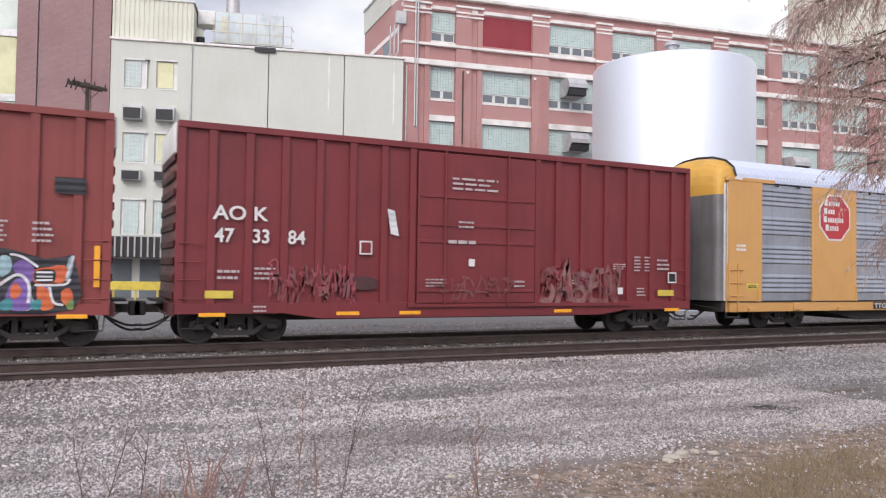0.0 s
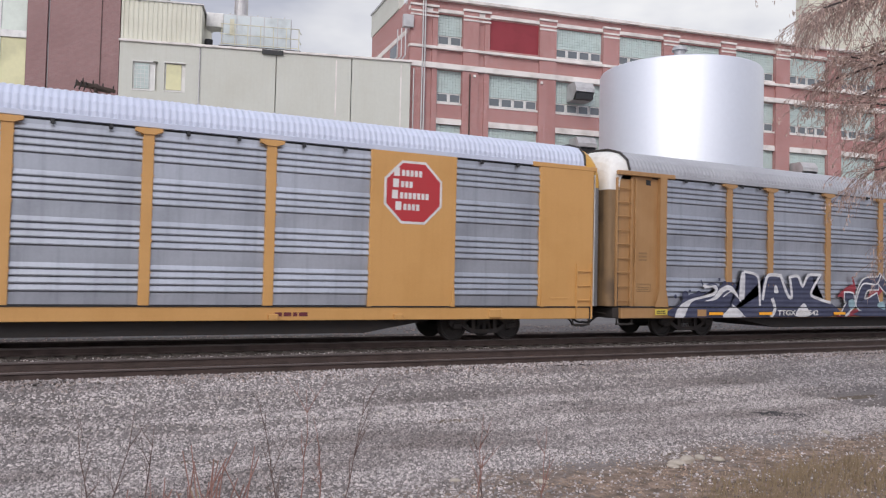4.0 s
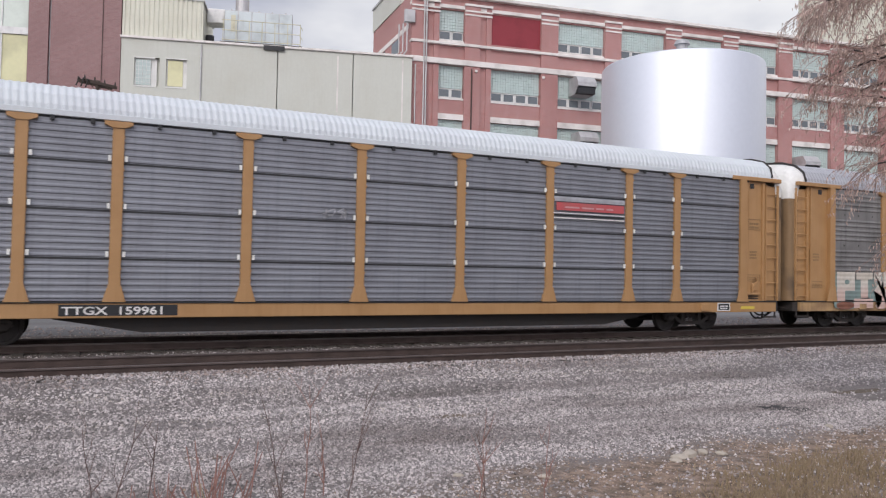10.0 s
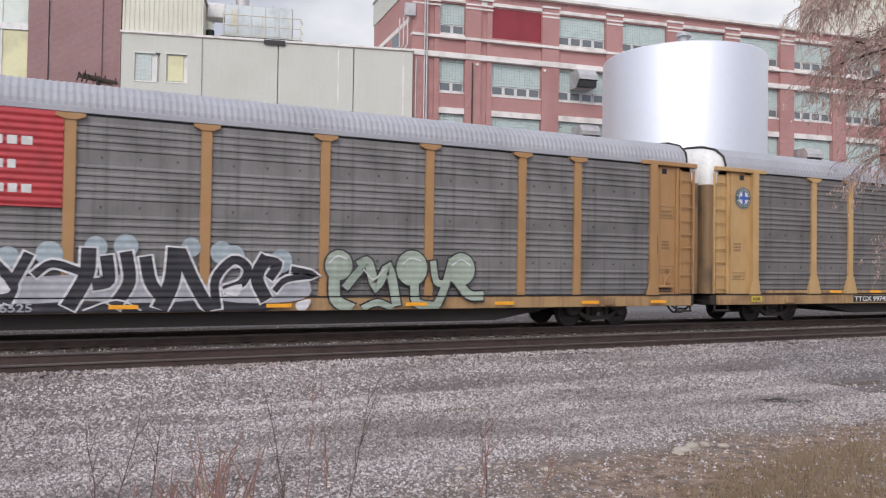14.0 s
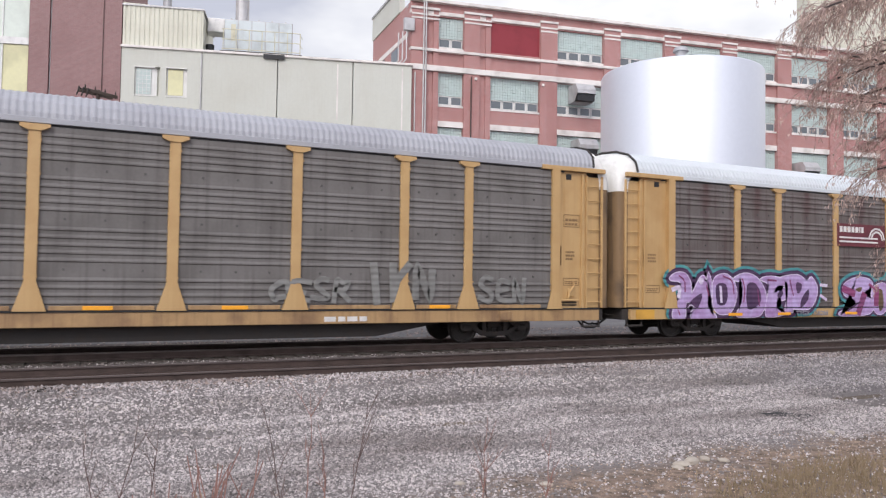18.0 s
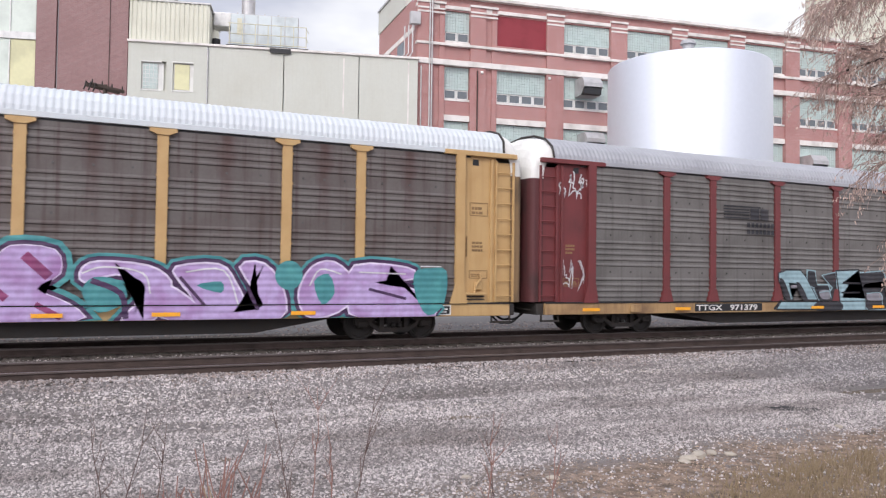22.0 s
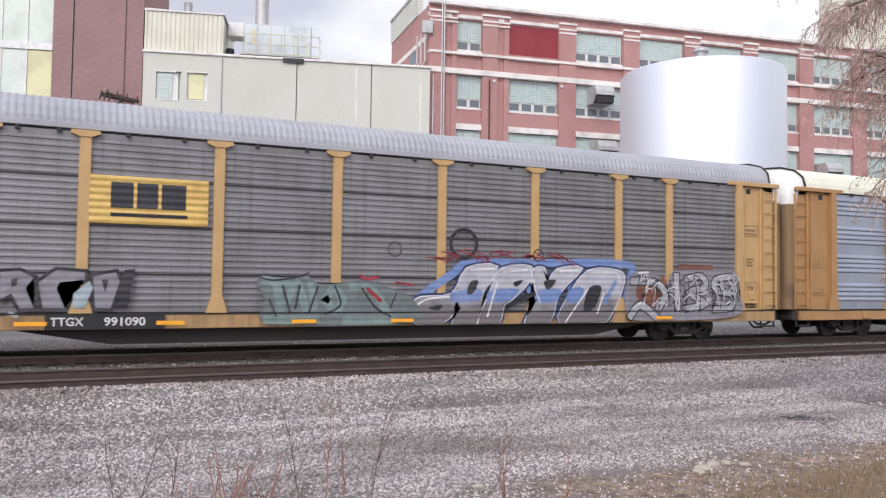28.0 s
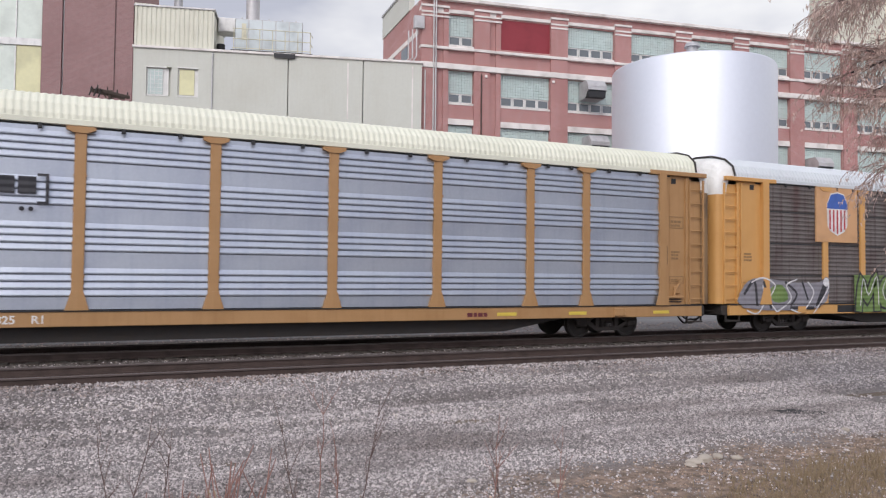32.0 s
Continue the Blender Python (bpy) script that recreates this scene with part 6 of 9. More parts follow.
def paint(car, label, material, edge, ew, *shapes):
    """One coat of spray paint on a car's side: strokes (width, points), areas (0, points), straight-edged areas (-1, points) and discs, with an outline of
    width ew in the colour edge, cut through where the deck joint runs."""
    y = PAINT_Y.get(car.name, -1.513 if car.name.startswith("boxcar") else -1.668)
    coats = ([(edge, ew)] if edge else []) + ([] if edge is material else [(material, 0.0)])
    for m, grow in coats:
        bm = bmesh.new()
        for w, pts in shapes:
            y -= 0.0004
            if w == "disc":
                cx, cz, r = pts
                pts = [(cx + r * math.cos(k * math.tau / 12), cz + r * 1.05 * math.sin(k * math.tau / 12)) for k in range(12)]
                w = 0
            if w > 0:
                ribbon(bm, curved(pts, False), w + 2 * grow, y)
            else:
                line = list(pts) if w < 0 else curved(pts, True, 3)
                f = bm.faces.new([bm.verts.new((p[0], y, max(p[1], FLOOR_Z))) for p in line])
                bmesh.ops.triangulate(bm, faces=[f])
                if grow:
                    y -= 0.0004
                    ribbon(bm, line, 2 * grow, y, True)
        if not car.name.startswith("boxcar"):
            for z in (0.943, 0.972):
                bmesh.ops.bisect_plane(bm, geom=bm.verts[:] + bm.edges[:] + bm.faces[:], plane_co=(0, 0, z), plane_no=(0, 0, 1))
            bmesh.ops.delete(bm, geom=[f for f in bm.faces if 0.943 < f.calc_center_median().z < 0.972], context="FACES")
        y -= 0.0006
        me = bpy.data.meshes.new("graffiti_coat")
        bm.to_mesh(me)
        bm.free()
        me.materials.append(m)
        o = part("graffiti_coat", me, m, car, label)
        o["kind"] = "stuff"
    PAINT_Y[car.name] = y


def scribble(car, x0, x1, z0, z1, m, n=4, w=0.03, seed=1, y=-1.675, name="graffiti_scribble", label="thin spray-painted scribble"):
    rnd = random.Random(seed)
    bm = bmesh.new()
    for k in range(n):
        cx = x0 + (x1 - x0) * (k + 0.5) / n
        pts, ww = [], (x1 - x0) / n
        for i in range(8):
            pts.append((cx + ww * (rnd.random() - 0.5) * 1.1, z0 + (z1 - z0) * rnd.random()))
        smooth = []
        for i in range(len(pts) - 1):
            a, c = Vector(pts[i]), Vector(pts[i + 1])
            for u in (0.0, 0.33, 0.66):
                b = a.lerp(c, u)
                smooth.append((b.x + 0.15 * ww * math.sin(u * 3.1), b.y + 0.1 * (z1 - z0) * math.sin(u * 3.1)))
        y -= 0.0006
        ribbon(bm, smooth, w, y)
    me = bpy.data.meshes.new(name)
    bm.to_mesh(me)
    bm.free()
    me.materials.append(m)
    o = part(name, me, m, car, label)
    o["kind"] = "stuff"
    return o


def disc(name, x, z, r, m, parent, y, n=20, label="", start=0.0):
    bm = bmesh.new()
    prism(bm, [(x + r * math.cos(start + k * math.tau / n), z + r * math.sin(start + k * math.tau / n)) for k in range(n)], y - 0.006, y)
    return part(name, bm, m, parent, label)


def plain_letters(x, z, widths, h, material, parent, y, gap=0.06):
    """A brand name drawn as plain upright blocks of its size and colour."""
    bm = bmesh.new()
    u = x
    for w in widths:
        if w > 0:
            box(bm, u, u + w, y - 0.004, y, z, z + h)
        u += abs(w) + gap
    return part("lettering_bar", bm, material, parent, "plain blocks in place of lettering")


c2, c3, c4, c5, c6, c7, c8, c9, c10, c11 = RACKS

# car 2: two red octagon emblems
for xo, r in ((-8.18, 0.88), (7.55, 0.88)):
    e = disc("octagon_emblem", xo, 3.9, r, STENCIL_W, c2, -1.652, 8, "red octagon emblem with a white border", math.pi / 8)
    disc("emblem_field", xo, 3.9, r * 0.92, RED, e, -1.659, 8, "", math.pi / 8)
    for k, (n, dx) in enumerate(((5, 0.0), (3, -0.04), (7, -0.08), (4, 0.12))):
        z = 4.36 - k * 0.29
        part("emblem_bar", B(xo - 0.56 + dx * 0.5, xo - 0.40 + dx * 0.5, -1.672, -1.666, z - 0.06, z + 0.16), STENCIL_W, e, "plain white block")
        plain_letters(xo - 0.34 + dx * 0.5, z - 0.05, [0.085] * n, 0.16, STENCIL_W, e, -1.666, 0.035)
number_board(c2, -6.05, "TTGX 695691", 2.4)
bars("sill_letters", 4.05, -1.622, 0.72, 0.8, 0.16, 1, MAROON, c2, 3)
bars("stencil_bar", -12.95, -1.652, 2.62, 0.45, 0.26, 2, STENCIL_W, c2, 4)
p = part("warning_label", B(-12.5, -11.94, -1.656, -1.652, 1.36, 1.56), LEMON, c2, "yellow label with dark lettering")
bars("label_bar", -12.42, -1.657, 1.4, 0.4, 0.12, 2, BLACK, p, 4)
for x in (-11.95, -9.3, -7.05, 6.4, 8.75, 11.55):
    part("plate_gusset", prism(bmesh.new(), [(x - 0.06, 0.96), (x + 0.06, 0.96), (x + 0.03, 1.5), (x - 0.03, 1.5)], -1.675, -1.655), YELLOW_CLEAN, c2)
for x in (-12.3, -7.9, 4.0, 7.2):
    part("sill_bracket", B(x - 0.12, x + 0.12, -1.70, -1.621, 0.62, 0.78, bev=0.02), YELLOW_CLEAN, c2)
part("cap_sticker", B(-13.05, -12.7, -1.672, -1.661, 4.95, 5.02), STENCIL_W, c2)

# car 3: navy and white pieces
paint(c3, "navy and white spray-painted lettering", S_NAVY, None, 0,
      (0, ((-11.15, 0.64), (-10.98, 1.04), (-10.72, 1.29), (-10.41, 1.39), (-9.96, 1.42), (-9.42, 1.58), (-9.09, 1.75), (-8.73, 1.75), (-8.5, 1.57), (-8.43, 2), (-8.23, 2.15), (-7.72, 2.03), (-7.55, 1.71), (-7.52, 1.31), (-7.35, 1.92), (-7.15, 2.04), (-6.56, 2.03), (-6.37, 1.73), (-6.16, 1.6), (-6.14, 1.98), (-5.76, 2.02), (-5.55, 1.74), (-5.25, 2.06), (-4.61, 2.09), (-4.7, 1.87), (-5.15, 1.4), (-4.16, 1.13), (-4.12, 0.64))),
      (0.05, ((-10.11, 1.8), (-9.96, 1.6), (-9.75, 1.7), (-9.48, 1.68), (-9.4, 1.56))),
      ("disc", (-11.15, 1.29, 0.06)),
      ("disc", (-10.57, 1.47, 0.04)),
      ("disc", (-9.34, 1.84, 0.05)),
      ("disc", (-10.75, 1.33, 0.13)),
      ("disc", (-10.2, 1.36, 0.11)),
      ("disc", (-9.11, 1.69, 0.11)))
paint(c3, "navy and white spray-painted lettering", S_WHITE, None, 0,
      (0, ((-11.15, 0.64), (-11, 0.98), (-10.54, 1.21), (-9.96, 1.33), (-9.54, 1.45), (-9.6, 1.58), (-9.96, 1.55), (-10.01, 1.68), (-9.75, 1.63), (-9.48, 1.66), (-9.4, 1.5), (-9.59, 1.32), (-10.07, 1.23), (-10.45, 1.14), (-10.65, 0.92), (-10.81, 0.64))),
      (0, ((-9.95, 1.15), (-9.59, 1.27), (-9.33, 1.53), (-9.03, 1.66), (-8.78, 1.62), (-8.57, 1.41), (-8.47, 1.31), (-8.43, 1.96), (-8.28, 2.12), (-8.22, 2.03), (-8.23, 1.31), (-8.33, 1.21), (-8.49, 1.23), (-8.72, 1.41), (-8.98, 1.51), (-9.2, 1.4), (-9.47, 1.2))),
      (0, ((-9.16, 0.64), (-9.01, 0.85), (-8.74, 0.99), (-8.51, 0.89), (-8.32, 0.64))),
      (0.09, ((-8.26, 2.12), (-7.72, 2.02), (-7.58, 1.71), (-7.54, 1.04))),
      (0.11, ((-7.41, 1.24), (-7.31, 1.72), (-7.15, 2.02), (-6.59, 2.02))),
      (0.11, ((-6.59, 2.02), (-6.24, 1.37), (-6.05, 1.35), (-6.16, 1.98))),
      (0.1, ((-6.16, 1.98), (-5.76, 2.01), (-5.53, 1.69), (-5.25, 2.05), (-4.65, 2.07))),
      (0.1, ((-4.65, 2.07), (-5.12, 1.44), (-4.66, 1.24), (-4.16, 1.13))),
      (0, ((-6.89, 1.45), (-6.87, 1.67), (-6.77, 1.67), (-6.69, 1.45))),
      (0.13, ((-6.97, 1.22), (-6.84, 0.91), (-7.02, 0.64))),
      (0, ((-5.88, 0.68), (-5.5, 1.1), (-5.26, 0.9), (-5.18, 0.67))),
      (0.04, ((-9.16, 1.3), (-8.85, 1.46), (-8.59, 1.33), (-8.4, 1.15))),
      (0.04, ((-8.78, 1.04), (-8.46, 0.85), (-8.22, 0.64))))
paint(c3, "flowing navy spray-painted lettering with pale outlines and red licks", S_RED, None, 0,
      (0, ((-3.8, 1.33), (-3.4, 1.63), (-2.91, 1.78), (-2.9, 1.34), (-3.22, 1.04), (-3.56, 1.33))),
      (0, ((-2.14, 1.37), (-1.88, 1.65), (-1.27, 1.73), (-1.53, 1.42), (-2.05, 1.11), (-2.39, 0.96))),
      (0, ((-3.86, 0.67), (-2.89, 0.89), (-2.05, 1.04), (-2.38, 0.74), (-3.22, 0.64))),
      (0.14, ((-0.97, 2.05), (-0.81, 1.5))),
      (0.14, ((0.21, 1.35), (0.39, 1.99))),
      (0.14, ((1.46, 1.93), (1.6, 1.28))),
      (0.1, ((3.37, 1.85), (3.47, 1.03))),
      (0.22, ((4.15, 1.89), (4.61, 1.52), (5.24, 1.7))),
      (0.2, ((5.34, 1.12), (5.76, 1.28), (6.23, 1.34))),
      (0.1, ((-3, 2.01), (-2.87, 1.64))),
      (0.1, ((-2.06, 1.87), (-1.8, 1.57))),
      (0.15, ((2.7, 1.54), (3.12, 1.71))),
      (0.2, ((2.91, 1.03), (3.77, 0.95))))
paint(c3, "flowing navy spray-painted lettering with pale outlines and red licks", S_NAVY, S_WHITE, 0.05,
      (0.3, ((-3.46, 0.67), (-3.06, 1.26), (-3.31, 1.33))),
      (0.42, ((-1.75, 1.83), (-2.27, 1.79), (-2.53, 1.49), (-2.59, 1.13), (-2.25, 1.04), (-1.74, 1.22))),
      (0.32, ((-1.54, 1.99), (-1.09, 1.63), (-0.52, 1.26))),
      (0.42, ((-0.64, 1.94), (-0.52, 1.51), (-0.07, 1.04), (0.22, 0.72))),
      (0.2, ((-0.64, 1.94), (-0.23, 1.76), (0.03, 1.7))),
      (0.38, ((0.48, 2.08), (0.41, 1.71), (0.8, 1.42), (1.56, 1.17), (1.93, 0.79))),
      (0.22, ((0.76, 1.71), (1.07, 1.85), (0.95, 2.13))),
      (0.32, ((1.82, 2.05), (1.99, 1.66), (2.33, 1.33), (2.95, 1.17))),
      ("disc", (2.38, 1.83, 0.29)),
      (0.3, ((3.9, 1.55), (4.34, 1.34), (4.93, 1.28), (5.2, 1.56), (5.01, 1.91))))
paint(c3, "flowing navy spray-painted lettering with pale outlines and red licks", S_NAVY, None, 0,
      (0, ((-2.55, 0.64), (-2.04, 0.96), (-1.52, 1.11), (-0.44, 1.07), (0.4, 1.28), (1.28, 1.17), (2.29, 1.23), (3.13, 0.95), (3.99, 1.03), (5.16, 1.07), (5.4, 0.64))))
paint(c3, "flowing navy spray-painted lettering with pale outlines and red licks", S_WHITE, None, 0,
      (0.06, ((-3.38, 0.67), (-2.89, 1.04), (-2.7, 1.49), (-2.4, 1.82), (-1.71, 1.8), (-1.47, 2.14))),
      (0.06, ((0.4, 1.36), (0.89, 1.12), (1.36, 0.87), (1.45, 0.64))),
      (0.06, ((1.18, 1.36), (1.96, 1.2), (2.13, 0.87), (1.89, 0.64))),
      (0.06, ((2.49, 1.28), (3.17, 1.1), (3.77, 1.02), (3.9, 1.38), (4.2, 1.64))),
      (0.05, ((5, 2.22), (5.22, 1.82), (5.11, 1.47))),
      (0.06, ((3.77, 1.38), (4.43, 1.1), (5.23, 1), (5.35, 0.64))),
      (0.05, ((0.03, 1.04), (0.22, 0.88), (0.13, 0.64))),
      (0.05, ((-1.09, 1.97), (-0.9, 1.35), (-1.07, 0.88))))
paint(c3, "flowing navy spray-painted lettering with pale outlines and red licks", S_SKY, None, 0,
      (0, ((-0.85, 1.5), (-0.44, 1.12), (-0.16, 1.04), (-0.71, 1.02))),
      (0, ((0.77, 1.12), (1.24, 1.04), (1.49, 0.64), (1.17, 0.64))),
      (0, ((-3.23, 1.19), (-2.98, 1.26), (-2.89, 1.04), (-3.14, 0.89))),
      (0, ((-1.7, 1.04), (-1.35, 1.19), (-1.25, 0.88))),
      (0.1, ((-0.45, 1.82), (-0.08, 1.51))))
scribble(c3, 6.0, 7.3, 1.1, 1.55, S_BLACK, 3, 0.045, 19)
sill_plates(c3, 6.21, -11.72)
words("number", "TTGX  852542", -6.75, PAINT_Y[c3.name] - 0.004, 0.70, 0.24, STENCIL_W, c3, 1.32, "white number on the sill")
rack_red_stripe(c3, 4.45)
for z in (1.05, 1.75):
    part("marker_strip", B(12.18, 12.30, -1.60, -1.592, z, z + 0.6), ORANGE, c3, "tall orange reflective strip")
reflectors(c3, (-9.5, -7.3, -3.7, -0.1, 3.5, 7.15, 9.35), y=PAINT_Y[c3.name] - 0.006)

# car 4: plain grey, red stripe board
sill_plates(c4, 10.85)
number_board(c4, -8.1, "TTGX  159961", 2.4)
rack_red_stripe(c4, 4.4)
for x in POSTS:
    for z in (2.05, 3.1, 4.14):
        for sx in (-0.17, 0.17):
            part("panel_clip", B(x + sx - 0.03, x + sx + 0.03, -1.66, -1.62, z - 0.1, z + 0.02), WHITE, c4, "white panel clip")
scribble(c4, -2.4, -1.8, 3.0, 3.3, S_SILVER, 2, 0.04, 4)
reflectors(c4, (-11.9, 11.9), LEMON)

# car 5: red sign and pale graffiti
sg = part("name_sign", B(-6.93, -4.34, -1.655, -1.60, 2.87, 4.92, bev=0.01), S_SIGNRED, c5, "red sign with plain white lettering blocks")
for z, ws in ((4.16, [0.26, 0.2, 0.2, 0.24, 0.08, 0.2, 0.22]), (3.66, [0.24, 0.2, 0.18, 0.08, 0.14, 0.08, 0.16]), (3.16, [0.26, 0.2, 0.08, 0.18, 0.3, 0.18, 0.2])):
    plain_letters(-6.68, z, ws[:1], 0.25, STENCIL_W, sg, -1.657, 0.06)
    plain_letters(-6.68 + ws[0] + 0.06, z, [w * 0.93 for w in ws[1:]], 0.18, STENCIL_W, sg, -1.657, 0.075)
paint(c5, "cream and pink spray-painted block letters with green sides", S_MINT, None, 0,
      (0, ((-11.6, 1.85), (-11.45, 1.94), (-11.42, 0.84), (-11.58, 0.84))),
      (0, ((-11.02, 1.32), (-10.23, 1.32), (-10.22, 1.04), (-11.02, 1.04))),
      (0, ((-10.5, 1.71), (-10.2, 1.71), (-10.19, 1.14), (-10.49, 1.14))),
      (0, ((-9.78, 1.72), (-9.07, 1.73), (-9.06, 1.01), (-9.77, 1.09))),
      (0, ((-8.7, 1.67), (-8.57, 1.67), (-8.53, 0.71), (-8.68, 0.71))),
      (0, ((-8.27, 1.27), (-7.54, 1.41), (-7.47, 0.67), (-8.32, 0.68))),
      (0, ((-11.38, 0.95), (-10.57, 0.94), (-10.57, 0.71), (-11.37, 0.71))))
paint(c5, "cream and pink spray-painted block letters with green sides", S_RUST, None, 0,
      (0, ((-11.38, 0.92), (-10.6, 0.92), (-10.66, 0.71), (-11.35, 0.71))),
      (0, ((-8.29, 1.01), (-7.96, 1.01), (-7.95, 0.68), (-8.28, 0.68))))
paint(c5, "cream and pink spray-painted block letters with green sides", S_PINKISH, None, 0,
      (-1, ((-11.45, 2), (-10.51, 2), (-10.51, 1.34), (-11.02, 1.34), (-11.02, 0.96), (-11.42, 0.96))),
      (-1, ((-10.43, 1.98), (-9.55, 1.99), (-9.55, 1.75), (-9.82, 1.74), (-9.8, 1.09), (-10.19, 1.09), (-10.2, 1.74), (-10.43, 1.73))),
      (-1, ((-10.55, 1.06), (-9.53, 1.05), (-9.52, 0.72), (-10.55, 0.73))),
      (-1, ((-9.49, 2), (-9.04, 2.01), (-8.99, 1.79), (-9.1, 1.43), (-8.7, 1.4), (-8.59, 1.01), (-8.73, 0.71), (-9.29, 0.69), (-9.42, 0.82), (-9.07, 0.91), (-9.02, 1.14), (-9.48, 1.34), (-9.16, 1.66), (-9.49, 1.72))),
      (-1, ((-8.97, 2.03), (-8.74, 2.03), (-8.7, 1.53), (-8.95, 1.47))),
      (-1, ((-8.61, 2.03), (-8.27, 2.04), (-8.27, 0.81), (-8.58, 0.81))),
      (-1, ((-8.07, 1.54), (-7.87, 2), (-7.58, 2.06), (-7.62, 1.68), (-7.83, 1.3), (-7.66, 0.9), (-7.93, 0.8), (-8.12, 1.27))),
      (-1, ((-11.38, 1.05), (-11.02, 1.04), (-11.02, 0.96), (-11.38, 0.95))))
paint(c5, "cream and pink spray-painted block letters with green sides", S_MINT, None, 0,
      (0, ((-11.02, 1.71), (-10.83, 1.71), (-10.82, 1.58), (-11.02, 1.58))),
      (0.05, ((-9.04, 2.01), (-9.06, 1.73))),
      (0.04, ((-8.02, 1.41), (-7.86, 1.54))))
paint(c5, "black spray-painted lettering with white outlines and pale blue puffs", S_PUFF, None, 0,
      ("disc", (-7.34, 1.9, 0.2)),
      ("disc", (-7.1, 1.98, 0.14)),
      ("disc", (-6.09, 1.92, 0.25)),
      ("disc", (-5.86, 1.98, 0.21)),
      ("disc", (-5.32, 1.82, 0.21)),
      ("disc", (-4.56, 1.89, 0.26)),
      ("disc", (-3.67, 2.05, 0.23)),
      ("disc", (-3.07, 2.09, 0.25)),
      ("disc", (-1.71, 2.09, 0.21)),
      ("disc", (-1.04, 1.99, 0.25)),
      ("disc", (-0.77, 1.89, 0.26)),
      ("disc", (0.34, 1.81, 0.27)),
      ("disc", (0.83, 1.22, 0.23)))
paint(c5, "black spray-painted lettering with white outlines and pale blue puffs", S_BLACK, None, 0,
      (0, ((-7.52, 0.66), (-7.48, 1.14), (-6.87, 1.01), (-6.02, 1.03), (-4.82, 0.91), (-3.89, 0.88), (-2.58, 0.92), (-1.2, 0.91), (0.26, 0.98), (-0.01, 0.64), (-3.56, 0.64))))
paint(c5, "black spray-painted lettering with white outlines and pale blue puffs", S_SILVER, None, 0,
      (0, ((-6.88, 1.55), (-6.32, 1.69), (-5.73, 1.56), (-5.14, 1.43), (-4.53, 1.43), (-3.9, 1.43), (-3.89, 0.91), (-6.87, 0.92))),
      (0, ((-3.74, 1.43), (-1.56, 1.37), (-1.55, 0.9), (-3.89, 0.91))),
      (0, ((-1.03, 1.29), (0.83, 1.38), (1.03, 0.98), (0.26, 0.82), (-1.02, 0.89))))
paint(c5, "black spray-painted lettering with white outlines and pale blue puffs", S_BLACK, S_WHITE, 0.05,
      (0.3, ((-7.68, 1.75), (-6.8, 1.61))),
      (0.24, ((-7.43, 1.41), (-7.38, 1.01), (-7.48, 0.7))),
      (0.22, ((-6.85, 1.41), (-6.74, 1.74), (-6.49, 1.84), (-6.29, 1.67), (-6.29, 1.14), (-6.5, 0.95), (-6.76, 1.09), (-6.85, 1.41))),
      (0.24, ((-5.98, 0.92), (-6, 1.81), (-5.68, 1.76), (-5.73, 1.42), (-5.96, 1.34))),
      (0.22, ((-5.79, 1.31), (-5.4, 0.97))),
      (0.2, ((-5.56, 1.7), (-5.22, 1.28), (-5.31, 0.93))),
      (0.2, ((-4.96, 1.83), (-5.22, 1.28))),
      (0.16, ((-4.8, 1.48), (-4.5, 1.69), (-4.03, 1.55))),
      (0.3, ((-3.81, 1.93), (-3.85, 1.43), (-4.14, 0.85))),
      (0.26, ((-3.45, 1.79), (-3.41, 1.35), (-3.64, 1.26))),
      (0.26, ((-3.06, 1.88), (-2.99, 1.32), (-3.24, 0.85))),
      (0.26, ((-2.66, 1.78), (-2.55, 1.29), (-2.28, 0.92))),
      (0.34, ((-2.05, 1.96), (-2.11, 1.32), (-2.31, 0.81))),
      (0.28, ((-1.92, 1.93), (-1.63, 1.29), (-1.3, 0.71))),
      (0.2, ((-1.13, 0.76), (-1.17, 1.37), (-0.78, 1.82), (-0.45, 1.64), (-0.56, 1.3), (-0.92, 1.14))),
      (0.3, ((-0.05, 1.83), (-0.23, 1.42), (-0.04, 0.98))),
      (0.22, ((-0.05, 1.83), (0.25, 1.74), (0.1, 1.46))),
      (0.14, ((0.22, 1.14), (0.48, 1.38), (1.14, 1.49), (0.63, 1.62))))
paint(c5, "black spray-painted lettering with white outlines and pale blue puffs", S_WHITE, None, 0,
      (0, ((-7.21, 1.55), (-6.92, 1.55), (-7.01, 0.87), (-7.24, 0.87))),
      (0, ((-6.68, 1.58), (-6.43, 1.61), (-6.42, 1), (-6.64, 1))),
      ("disc", (-5.97, 1.59, 0.09)),
      (0, ((-5.59, 1.49), (-5.25, 1.14), (-5.5, 1.07))),
      (0, ((-1.02, 1.11), (-0.58, 1.27), (-0.66, 0.98))),
      (0, ((0.72, 0.82), (1.07, 0.9), (0.95, 0.64), (0.76, 0.64))),
      (0.04, ((-7.43, 1.41), (-7.57, 1.55))),
      (0.04, ((-3.89, 0.7), (-3.24, 0.92), (-2.75, 0.69))))
